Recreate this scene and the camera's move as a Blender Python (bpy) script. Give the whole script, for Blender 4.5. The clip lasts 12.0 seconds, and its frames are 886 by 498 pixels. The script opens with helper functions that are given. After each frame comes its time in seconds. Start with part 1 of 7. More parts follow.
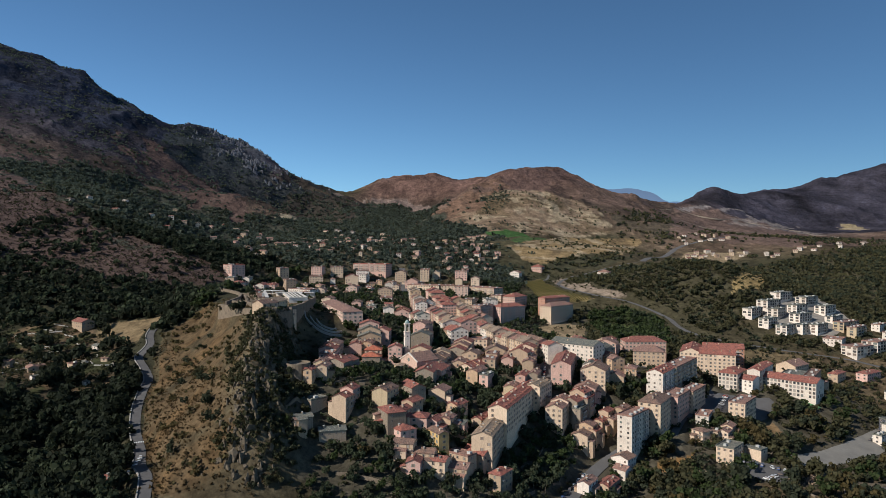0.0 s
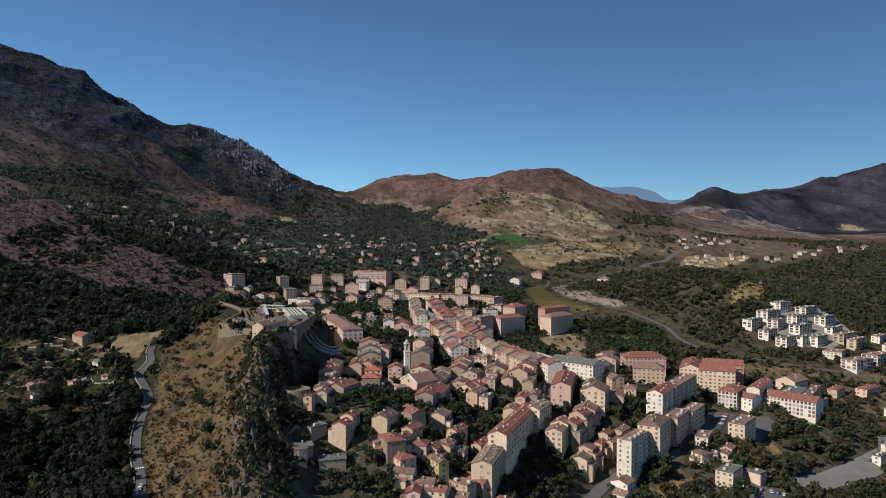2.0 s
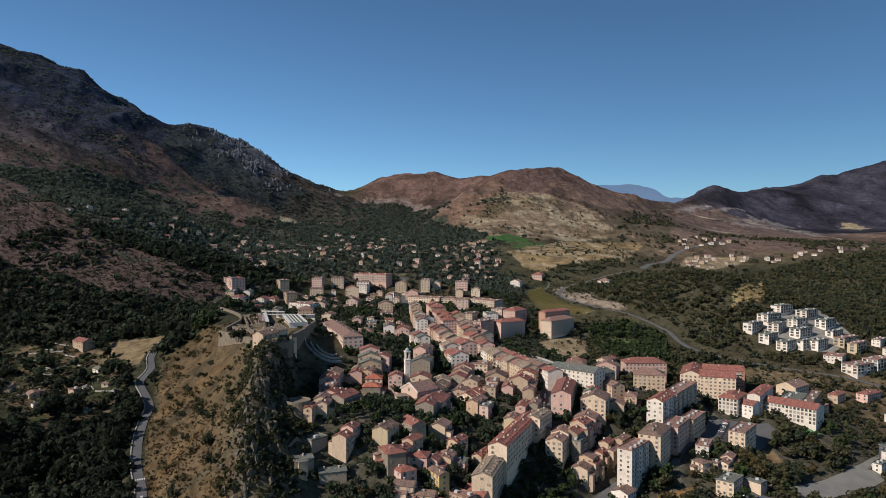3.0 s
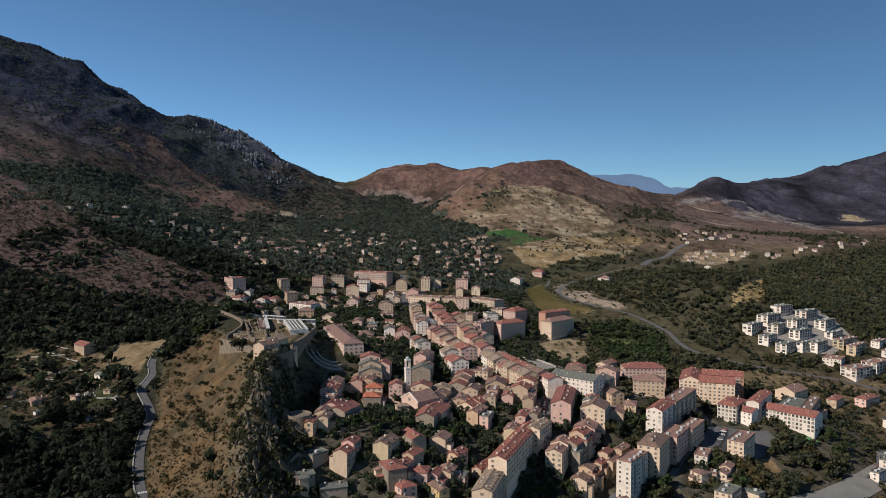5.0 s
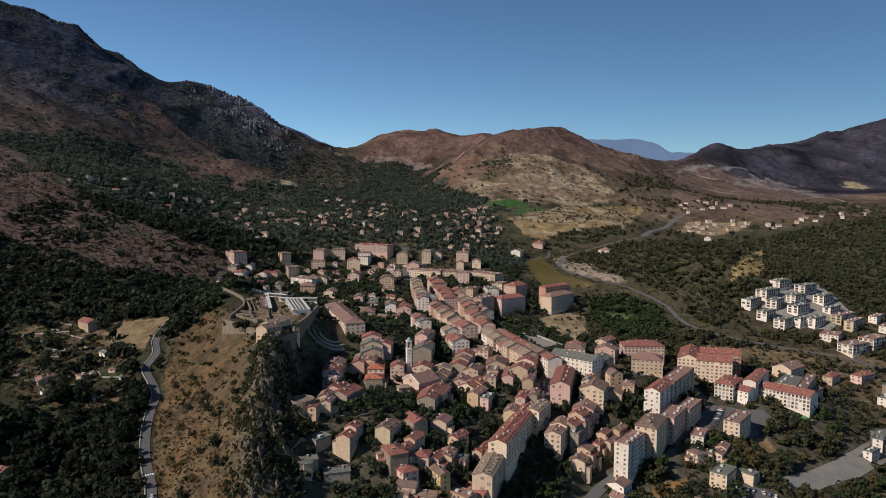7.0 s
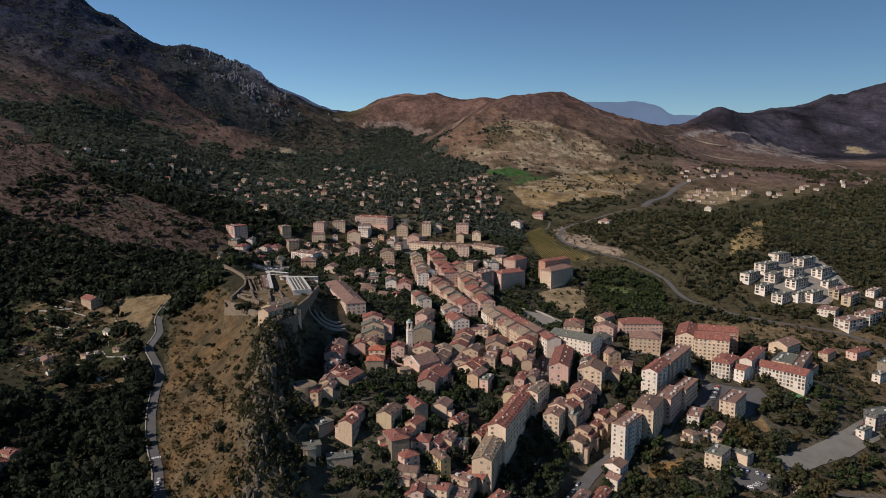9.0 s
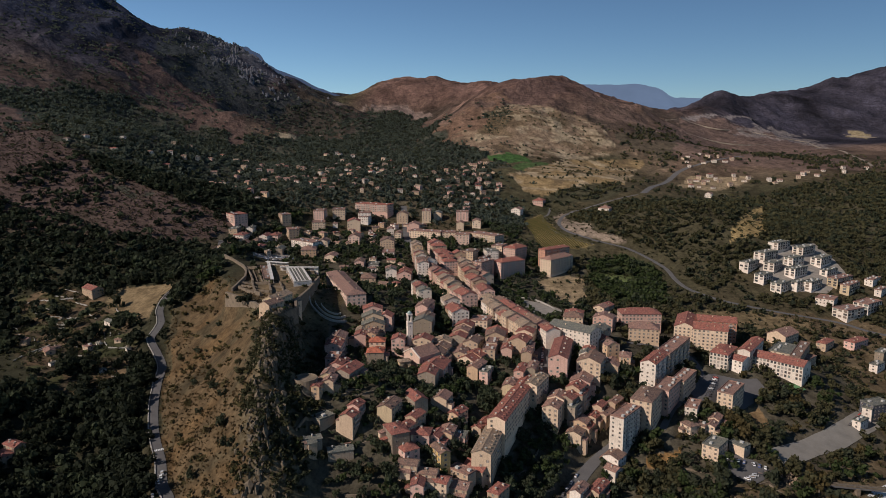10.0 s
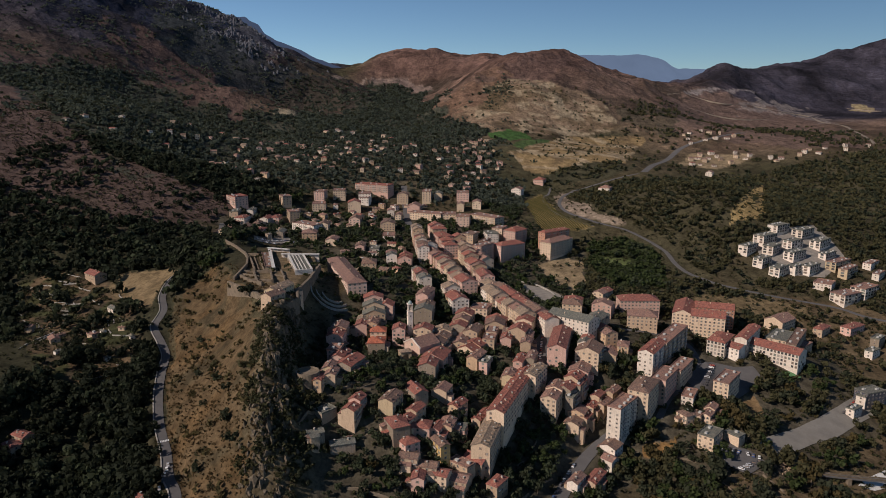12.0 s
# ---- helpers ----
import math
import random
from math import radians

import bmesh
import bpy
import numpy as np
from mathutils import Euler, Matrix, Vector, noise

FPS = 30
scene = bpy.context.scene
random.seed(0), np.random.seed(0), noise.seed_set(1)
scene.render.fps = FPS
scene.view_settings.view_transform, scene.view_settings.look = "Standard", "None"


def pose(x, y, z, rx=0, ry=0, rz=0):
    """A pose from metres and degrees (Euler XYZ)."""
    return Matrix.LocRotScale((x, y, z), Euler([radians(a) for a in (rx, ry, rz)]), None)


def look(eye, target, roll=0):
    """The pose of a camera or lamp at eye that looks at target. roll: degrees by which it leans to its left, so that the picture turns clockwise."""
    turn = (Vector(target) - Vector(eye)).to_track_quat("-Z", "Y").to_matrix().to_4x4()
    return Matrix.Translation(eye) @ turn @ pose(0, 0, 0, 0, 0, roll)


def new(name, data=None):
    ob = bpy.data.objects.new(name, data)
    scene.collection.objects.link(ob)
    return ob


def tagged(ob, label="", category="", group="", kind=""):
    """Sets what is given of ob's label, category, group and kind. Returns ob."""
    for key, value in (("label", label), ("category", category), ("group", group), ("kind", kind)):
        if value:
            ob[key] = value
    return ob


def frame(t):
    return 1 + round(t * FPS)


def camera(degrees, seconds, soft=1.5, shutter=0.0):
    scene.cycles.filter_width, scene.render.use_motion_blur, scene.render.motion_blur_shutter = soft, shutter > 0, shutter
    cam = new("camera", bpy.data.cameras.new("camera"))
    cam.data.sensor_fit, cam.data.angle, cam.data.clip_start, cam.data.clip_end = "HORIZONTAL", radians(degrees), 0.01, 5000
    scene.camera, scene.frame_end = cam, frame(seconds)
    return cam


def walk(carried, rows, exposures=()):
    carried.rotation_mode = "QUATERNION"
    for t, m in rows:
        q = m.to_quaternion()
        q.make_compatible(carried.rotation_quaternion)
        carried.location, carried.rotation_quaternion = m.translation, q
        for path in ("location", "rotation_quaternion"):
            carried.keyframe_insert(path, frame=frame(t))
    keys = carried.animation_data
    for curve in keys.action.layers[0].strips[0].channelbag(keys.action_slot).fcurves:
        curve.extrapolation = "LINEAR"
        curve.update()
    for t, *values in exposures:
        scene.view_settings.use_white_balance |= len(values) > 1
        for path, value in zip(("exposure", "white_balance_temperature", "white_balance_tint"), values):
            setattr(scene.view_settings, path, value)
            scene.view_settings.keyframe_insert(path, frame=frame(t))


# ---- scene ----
cam = camera(64.6, 12.0, 0.6)
PATH = [
    (0, (0.883, -1.38, 109.12), (0.827, 0.619, 109.09), 0.1),
    (0.5, (1.011, -1.269, 113.712), (0.955, 0.73, 113.677), 0.1),
    (1, (1.049, -1.194, 118.296), (0.993, 0.805, 118.257), 0.1),
    (1.5, (1.115, -1.072, 123.15), (1.058, 0.927, 123.108), 0.1),
    (2, (1.172, -1.059, 127.457), (1.115, 0.94, 127.414), 0.1),
    (2.5, (1.34, -0.611, 131.792), (1.283, 1.388, 131.745), 0.0),
    (3, (1.31, -0.247, 135.84), (1.252, 1.751, 135.788), 0.0),
    (5, (1.369, -0.012, 152.193), (1.31, 1.985, 152.105), 0.0),
    (5.5, (1.058, -0.576, 155.238), (0.999, 1.42, 155.126), -0.0),
    (6, (1.146, -0.472, 159.113), (1.086, 1.522, 158.974), -0.0),
    (6.5, (1.065, -0.219, 162.775), (1.005, 1.773, 162.61), -0.1),
    (7, (1.06, -0.366, 166.752), (1.0, 1.623, 166.559), -0.0),
    (9, (1.125, -0.13, 182.633), (1.065, 1.846, 182.331), -0.1),
    (9.5, (1.205, -0.077, 186.337), (1.145, 1.896, 186.011), -0.1),
    (10, (1.234, -0.109, 190.413), (1.174, 1.859, 190.061), -0.1),
    (10.5, (1.306, -0.016, 194.412), (1.246, 1.947, 194.037), -0.1),
    (11, (1.403, -0.002, 198.275), (1.343, 1.957, 197.877), -0.1),
    (11.5, (1.484, -0.051, 202.184), (1.424, 1.904, 201.767), -0.1),
    (12, (1.531, -0.068, 206.634), (1.47, 1.883, 206.198), -0.1),
]
EXPOSURES = [(0, 0.17, 6000, 8), (5, 0.12, 6080, 10), (7, 0.04, 6200, 12), (9, -0.08, 6360, 14), (12, -0.22, 6580, 17)]
walk(cam, [(t, look(eye, target, roll)) for t, eye, target, roll in PATH], EXPOSURES)

# ---- sky and sun ----
SUN = Vector((-0.68, -0.44, 0.57)).normalized()      # towards the sun
world = bpy.data.worlds.new("sky")
scene.world = world
world.use_nodes = True
wn = world.node_tree
sky = wn.nodes.new("ShaderNodeTexSky")
sky.sky_type, sky.sun_disc = "NISHITA", False
sky.sun_elevation, sky.sun_rotation = math.asin(SUN.z), -math.atan2(SUN.x, SUN.y)
sky.altitude, sky.air_density, sky.dust_density, sky.ozone_density = 2500, 0.85, 0.0, 4.0
clear = wn.nodes.new("ShaderNodeMix")
clear.data_type, clear.blend_type = "RGBA", "MULTIPLY"
clear.inputs[0].default_value, clear.inputs[7].default_value = 1.0, (0.86, 0.99, 0.945, 1.0)
wn.links.new(sky.outputs[0], clear.inputs[6])
wn.links.new(clear.outputs[2], wn.nodes["Background"].inputs[0])
wn.nodes["Background"].inputs[1].default_value = 0.087
sun = new("sun", bpy.data.lights.new("sun", "SUN"))
sun.data.energy, sun.data.angle, sun.data.color = 5.0, radians(0.6), (1.0, 0.925, 0.83)
sun.matrix_world = look(SUN * 2000, (0, 0, 0))


# ---- materials ----
class Nodes:
    """A short hand for node materials."""

    def __init__(self, name, rough=0.9):
        self.mat = bpy.data.materials.new(name)
        self.mat.use_nodes = True
        self.tree = self.mat.node_tree
        self.bsdf = self.tree.nodes["Principled BSDF"]
        self.bsdf.inputs["Roughness"].default_value = rough
        self.bsdf.inputs["Specular IOR Level"].default_value = 0.25

    def node(self, kind, **inputs):
        n = self.tree.nodes.new(kind)
        for key, value in inputs.items():
            self.put(n.inputs[key.replace("_", " ")], value)
        return n

    def put(self, socket, value):
        if isinstance(value, bpy.types.NodeSocket):
            self.tree.links.new(value, socket)
        else:
            socket.default_value = value

    def noise(self, size, detail=4, coords="Object", rough=0.6):
        n = self.node("ShaderNodeTexNoise", Scale=1.0 / size, Detail=detail, Roughness=rough)
        tc = self.node("ShaderNodeTexCoord")
        self.tree.links.new(tc.outputs[coords], n.inputs["Vector"])
        return n.outputs["Fac"]

    def world_noise(self, size, detail=4, rough=0.6):
        n = self.node("ShaderNodeTexNoise", Scale=1.0 / size, Detail=detail, Roughness=rough)
        g = self.node("ShaderNodeNewGeometry")
        self.tree.links.new(g.outputs["Position"], n.inputs["Vector"])
        return n.outputs["Fac"]

    def ramp(self, fac, low, high, a=0.0, b=1.0):
        n = self.node("ShaderNodeMapRange")
        self.put(n.inputs["Value"], fac)
        for i, v in zip((1, 2, 3, 4), (low, high, a, b)):
            n.inputs[i].default_value = v
        return n.outputs[0]

    def mix(self, fac, a, b, mode="MIX"):
        n = self.tree.nodes.new("ShaderNodeMix")
        n.data_type, n.blend_type = "RGBA", mode
        self.put(n.inputs[0], fac)
        self.put(n.inputs[6], a)
        self.put(n.inputs[7], b)
        return n.outputs[2]

    def bump(self, height, strength=0.5, distance=0.1):
        n = self.node("ShaderNodeBump", Strength=strength, Distance=distance, Height=height)
        self.tree.links.new(n.outputs[0], self.bsdf.inputs["Normal"])

    def colour(self, value):
        self.put(self.bsdf.inputs["Base Color"], value)
        return self.mat


def rgb(r, g, b):
    return (r, g, b, 1.0)


def wall_material(name, r, g, b):
    n = Nodes(name, 0.92)
    info = n.node("ShaderNodeObjectInfo").outputs["Random"]
    base = n.mix(info, rgb(r * 0.83, g * 0.80, b * 0.76), rgb(min(r * 1.10, 0.86), min(g * 1.08, 0.84), min(b * 1.07, 0.82)))
    stain = n.ramp(n.noise(3.5, 5), 0.35, 0.75)
    base = n.mix(stain, base, n.mix(0.28, base, rgb(0.26, 0.19, 0.14)))
    # rain streaks down the plaster
    streak = n.node("ShaderNodeTexNoise", Scale=1.0, Detail=4.0, Roughness=0.65)
    place = n.node("ShaderNodeMapping", Scale=(1.1, 1.1, 0.12))
    n.tree.links.new(n.node("ShaderNodeTexCoord").outputs["Object"], place.inputs["Vector"])
    n.tree.links.new(place.outputs[0], streak.inputs["Vector"])
    base = n.mix(n.ramp(streak.outputs["Fac"], 0.52, 0.72, 0, 0.45), base, rgb(r * 0.42, g * 0.39, b * 0.36))
    grain = n.ramp(n.noise(0.7, 3), 0.3, 0.7, 0.84, 1.12)
    base = n.mix(1.0, base, n.node("ShaderNodeCombineColor", Red=grain, Green=grain, Blue=grain).outputs[0], "MULTIPLY")
    n.bump(n.noise(0.5, 4), 0.25, 0.05)
    return n.colour(base)


def roof_material(name, r, g, b):
    n = Nodes(name, 0.9)
    info = n.node("ShaderNodeObjectInfo").outputs["Random"]
    base = n.mix(info, rgb(r * 0.78, g * 0.8, b * 0.85), rgb(r * 1.15, g * 1.1, b * 1.05))
    patch = n.ramp(n.noise(2.2, 5), 0.36, 0.66)
    base = n.mix(patch, base, rgb(r * 0.48, g * 0.58, b * 0.7))
    spots = n.ramp(n.noise(0.6, 3), 0.50, 0.68)
    base = n.mix(spots, base, rgb(r * 1.2 + 0.05, g * 1.25 + 0.05, b * 1.2 + 0.04))
    moss = n.ramp(n.noise(1.1, 4), 0.60, 0.70, 0, 0.75)
    base = n.mix(moss, base, rgb(0.075, 0.06, 0.042))
    wave = n.node("ShaderNodeTexWave", Scale=1.2, Distortion=0.6)
    tc = n.node("ShaderNodeTexCoord")
    n.tree.links.new(tc.outputs["Object"], wave.inputs["Vector"])
    n.bump(wave.outputs["Fac"], 0.5, 0.08)
    return n.colour(base)


def plain_material(name, r, g, b, rough=0.8, size=1.5, spread=0.2, metal=0.0):
    n = Nodes(name, rough)
    n.bsdf.inputs["Metallic"].default_value = metal
    f = n.ramp(n.world_noise(size, 5), 0.3, 0.7)
    fine = n.ramp(n.world_noise(size * 0.13, 3), 0.3, 0.7)
    base = n.mix(f, rgb(r * (1 - spread), g * (1 - spread), b * (1 - spread)), rgb(r * (1 + spread), g * (1 + spread), b * (1 + spread)))
    base = n.mix(n.ramp(fine, 0, 1, 0, 0.3), base, rgb(r * 0.6, g * 0.6, b * 0.6))
    n.bump(fine, 0.3, 0.05)
    return n.colour(base)


def leaf_material(name, low, high):
    n = Nodes(name, 0.75)
    geo = n.node("ShaderNodeNewGeometry")
    big = n.ramp(n.world_noise(14, 3), 0.3, 0.7)
    base = n.mix(geo.outputs["Random Per Island"], rgb(*low), rgb(*high))
    base = n.mix(n.ramp(big, 0, 1, 0, 0.45), base, rgb(high[0] * 1.02, high[1] * 0.98, high[2] * 0.82))
    n.bsdf.inputs["Specular IOR Level"].default_value = 0.1
    thin = n.node("ShaderNodeBsdfTranslucent", Color=base)
    both = n.node("ShaderNodeMixShader", Fac=0.42)
    n.tree.links.new(n.bsdf.outputs[0], both.inputs[1])
    n.tree.links.new(thin.outputs[0], both.inputs[2])
    n.tree.links.new(both.outputs[0], n.tree.nodes["Material Output"].inputs[0])
    return n.colour(base)


WALL = {
    "w": wall_material("white_plaster", 0.718, 0.627, 0.531),
    "c": wall_material("cream_plaster", 0.623, 0.474, 0.337),
    "o": wall_material("ochre_plaster", 0.537, 0.368, 0.233),
    "y": wall_material("yellow_plaster", 0.498, 0.332, 0.135),
    "p": wall_material("pink_plaster", 0.594, 0.378, 0.306),
    "k": wall_material("rose_plaster", 0.643, 0.452, 0.360),
    "b": wall_material("beige_plaster", 0.460, 0.336, 0.229),
    "g": wall_material("rubble_stone", 0.266, 0.215, 0.160),
    "n": wall_material("sand_plaster", 0.498, 0.386, 0.243),
    "x": wall_material("red_ochre_plaster", 0.432, 0.219, 0.144),
    "k2": wall_material("dark_cladding", 0.05, 0.06, 0.08),
}
ROOF = {
    "r": roof_material("red_tiles", 0.265, 0.092, 0.065),
    "t": roof_material("faded_tiles", 0.265, 0.142, 0.104),
    "d": roof_material("brown_tiles", 0.195, 0.112, 0.080),
    "n": roof_material("sandy_tiles", 0.285, 0.195, 0.130),
    "o": roof_material("orange_tiles", 0.40, 0.115, 0.062),
    "s": roof_material("grey_slates", 0.15, 0.138, 0.108),
}


def pane_material():
    """Dark glass; behind some panes a blind is drawn or the shutters are closed."""
    n = Nodes("window_glass", 0.2)
    both = n.node("ShaderNodeMath")
    both.operation = "ADD"
    n.put(both.inputs[0], n.node("ShaderNodeObjectInfo").outputs["Random"])
    n.put(both.inputs[1], n.node("ShaderNodeNewGeometry").outputs["Random Per Island"])
    part_of = n.node("ShaderNodeMath")
    part_of.operation = "FRACT"
    n.put(part_of.inputs[0], both.outputs[0])
    r = part_of.outputs[0]
    base = n.mix(n.ramp(r, 0.0, 0.5), rgb(0.040, 0.042, 0.046), rgb(0.085, 0.075, 0.066))
    base = n.mix(n.ramp(r, 0.50, 0.52), base, rgb(0.17, 0.125, 0.095))
    base = n.mix(n.ramp(r, 0.74, 0.76), base, rgb(0.15, 0.155, 0.13))
    base = n.mix(n.ramp(r, 0.88, 0.90), base, rgb(0.30, 0.26, 0.22))
    n.put(n.bsdf.inputs["Roughness"], n.ramp(r, 0.50, 0.52, 0.15, 0.7))
    return n.colour(base)


pane_mat = pane_material()
frame_mat = plain_material("painted_frame", 0.36, 0.31, 0.265, 0.6)
shutter_mat = plain_material("brown_shutter", 0.24, 0.17, 0.12, 0.7)
green_shutter_mat = plain_material("green_shutter", 0.20, 0.21, 0.17, 0.7)
concrete_mat = plain_material("weathered_concrete", 0.42, 0.40, 0.36, 0.9, 4.0)
asphalt_mat = plain_material("worn_asphalt", 0.105, 0.098, 0.094, 0.95, 9.0, 0.15)
pale_asphalt_mat = plain_material("bleached_asphalt", 0.20, 0.182, 0.155, 0.95, 9.0, 0.14)
kerb_mat = plain_material("pale_stone_kerb", 0.33, 0.30, 0.26, 0.9, 2.0)
paint_mat = plain_material("road_paint", 0.75, 0.75, 0.72, 0.7, 1.0, 0.1)
court_mat = plain_material("green_court", 0.09, 0.19, 0.08, 0.9, 5.0)
dirt_mat = plain_material("pale_dirt", 0.21, 0.17, 0.13, 0.95, 12.0, 0.3)
pebble_mat = plain_material("white_pebbles", 0.62, 0.60, 0.56, 0.9, 0.8, 0.3)
gravel_mat = plain_material("pale_gravel", 0.24, 0.21, 0.175, 0.95, 5.0)
stone_mat = plain_material("fortress_stone", 0.175, 0.135, 0.095, 0.95, 3.0, 0.3)
rock_mat = plain_material("grey_rock", 0.115, 0.090, 0.062, 0.95, 1.6, 0.5)
bark_mat = plain_material("bark", 0.09, 0.07, 0.05, 0.95, 0.6)
leaf_mats = [
    leaf_material("oak_leaves", (0.034, 0.044, 0.025), (0.064, 0.077, 0.044)),
    leaf_material("olive_leaves", (0.030, 0.037, 0.022), (0.060, 0.066, 0.040)),
    leaf_material("garden_leaves", (0.026, 0.040, 0.014), (0.060, 0.078, 0.030)),
    leaf_material("dry_leaves", (0.064, 0.052, 0.023), (0.110, 0.084, 0.037)),
    leaf_material("warm_oak_leaves", (0.056, 0.054, 0.027), (0.090, 0.083, 0.042)),
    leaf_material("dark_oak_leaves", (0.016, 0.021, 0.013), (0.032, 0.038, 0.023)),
]
# paler and bluer than oak: distance haze put into the leaf colour
hazed_leaf_mat = leaf_material("hazed_wood_leaves", (0.054, 0.066, 0.052), (0.092, 0.106, 0.080))
scrub_mat = leaf_material("scrub_leaves", (0.022, 0.026, 0.014), (0.075, 0.072, 0.036))


def ground_material():
    n = Nodes("ground", 0.97)
    n.bsdf.inputs["Specular IOR Level"].default_value = 0.05
    cover = n.node("ShaderNodeAttribute")
    cover.attribute_name = "cover"
    base = cover.outputs["Color"]
    a = n.ramp(n.world_noise(26, 6, 0.65), 0.32, 0.68, 0.72, 1.25)
    b = n.ramp(n.world_noise(3.2, 6, 0.75), 0.32, 0.68, 0.62, 1.35)
    for f in (a, b):
        base = n.mix(1.0, base, n.node("ShaderNodeCombineColor", Red=f, Green=f, Blue=f).outputs[0], "MULTIPLY")
    c3 = n.ramp(n.world_noise(11, 5, 0.75), 0.36, 0.64, 0.62, 1.3)
    base = n.mix(1.0, base, n.node("ShaderNodeCombineColor", Red=c3, Green=c3, Blue=c3).outputs[0], "MULTIPLY")
    tufts = n.ramp(n.world_noise(5.5, 4, 0.75), 0.56, 0.66)
    base = n.mix(n.ramp(tufts, 0, 1, 0, 0.4), base, rgb(0.045, 0.042, 0.022))
    ribs = n.node("ShaderNodeMath")
    ribs.operation = "MULTIPLY"
    n.put(ribs.inputs[0], n.world_noise(75, 8, 0.62))
    n.put(ribs.inputs[1], n.ramp(cover.outputs["Alpha"], 0, 1, 0, 30.0))
    both = n.node("ShaderNodeMath")
    both.operation = "ADD"
    n.put(both.inputs[0], ribs.outputs[0])
    n.put(both.inputs[1], n.ramp(n.world_noise(2.5, 5, 0.7), 0, 1, 0, 0.7))
    n.bump(both.outputs[0], 0.8, 1.0)
    return n.colour(base)


ground_mat = ground_material()


# ---- mesh helpers ----
def mesh_of(name, verts, faces, mats, index=None, smooth=False):
    """A mesh from arrays of corners and of faces that all have the same number of sides."""
    verts, faces = np.asarray(verts, np.float32), np.asarray(faces, np.int32)
    me = bpy.data.meshes.new(name)
    k = faces.shape[1]
    me.vertices.add(len(verts))
    me.vertices.foreach_set("co", verts.ravel())
    me.loops.add(faces.size)
    me.loops.foreach_set("vertex_index", faces.ravel())
    me.polygons.add(len(faces))
    me.polygons.foreach_set("loop_start", np.arange(0, faces.size, k, dtype=np.int32))
    for m in mats:
        me.materials.append(m)
    if index is not None:
        me.polygons.foreach_set("material_index", np.asarray(index, np.int32))
    me.polygons.foreach_set("use_smooth", np.full(len(faces), smooth))
    me.update(calc_edges=True)
    me.validate()
    return me


def box(x0, y0, z0, x1, y1, z1):
    v = [(x, y, z) for z in (z0, z1) for x, y in ((x0, y0), (x1, y0), (x1, y1), (x0, y1))]
    f = [(3, 2, 1, 0), (4, 5, 6, 7), (0, 1, 5, 4), (1, 2, 6, 5), (2, 3, 7, 6), (3, 0, 4, 7)]
    return v, f


def join(pieces):
    """Corners and faces of several pieces as one."""
    verts, faces = [], []
    for v, f in pieces:
        k = len(verts)
        verts += v
        faces += [tuple(i + k for i in q) for q in f]
    return verts, faces


def poly_mesh(name, verts, faces, mats, index=None):
    me = bpy.data.meshes.new(name)
    me.from_pydata(verts, [], faces)
    for m in mats:
        me.materials.append(m)
    if index is not None:
        me.polygons.foreach_set("material_index", index)
    me.update()
    return me


def part(name, me, parent, m=None, label=""):
    ob = new(name, me)
    ob.parent = parent
    if m is not None:
        ob.matrix_basis = m
    return tagged(ob, label)


# ---- landform ----
LAND = []


def bump(x, y, size, rise):
    """One rounded swell or hollow of the land."""
    LAND.append((x, y, size, rise))


bump(-1800, 2600, 700, 207.7)
bump(-1300, 2650, 450, 34.7)
bump(-950, 2600, 350, 12.4)
bump(-1900, 1500, 900, 218.1)
bump(-1200, 1400, 500, -42.6)
bump(-750, 1200, 350, -7.8)
bump(-700, 1900, 400, 2.1)
bump(-650, 2800, 300, -79.4)
bump(-250, 2800, 300, 127.0)
bump(0, 2800, 300, 42.2)
bump(279, 2198, 260, 108.8)
bump(100, 2200, 200, 75.4)
bump(500, 2250, 250, -26.5)
bump(120, 1800, 220, 64.9)
bump(250, 1640, 180, -35.1)
bump(400, 1800, 250, 36.9)
bump(-50, 2100, 250, -162.3)
bump(-450, 1900, 300, -173.2)
bump(-350, 1400, 300, -64.6)
bump(-300, 1050, 200, 8.1)
bump(-500, 950, 180, -18.7)
bump(-420, 820, 110, 1.1)
bump(-600, 600, 200, -108.8)
bump(-330, 620, 100, -16.7)
bump(-220, 440, 90, -59.6)
bump(960, 2770, 260, 37.5)
bump(1300, 2950, 350, 62.6)
bump(1850, 3250, 450, 171.8)
bump(2600, 3200, 600, 421.5)
bump(1106, 2434, 300, -54.3)
bump(700, 2100, 300, -59.7)
bump(800, 1500, 350, 66.5)
bump(450, 1450, 220, -22.6)
bump(330, 1000, 150, 50.6)
bump(450, 850, 130, -1.1)
bump(230, 880, 100, -20.7)
bump(100, 830, 120, -15.1)
bump(0, 720, 120, -15.9)
bump(-140, 800, 110, 5.4)
bump(-50, 600, 100, 23.3)
bump(0, 500, 80, -3.7)
bump(90, 470, 80, 54.5)
bump(200, 560, 90, 2.2)
bump(300, 560, 110, -6.1)
bump(200, 420, 100, -4.1)
bump(60, 380, 80, -9.9)
bump(-60, 420, 70, 35.0)
bump(-90, 350, 70, -3.0)
bump(400, 450, 200, -27.1)
bump(700, 700, 250, 11.7)
bump(200, 1200, 180, -96.2)
bump(-150, 1200, 180, 8.8)
bump(-150, 1600, 200, 7.1)
bump(1500, 1000, 700, 145.9)
bump(0, 0, 500, -52.1)
bump(500, 4600, 900, -517.9)
bump(-1000, 4200, 800, -732.8)
bump(2000, 4400, 900, -5.3)
bump(-900, 400, 350, 128.3)
bump(-125, 600, 60, 13.6)
bump(-70, 470, 50, -3.0)
bump(0, -600, 859, 178.9)
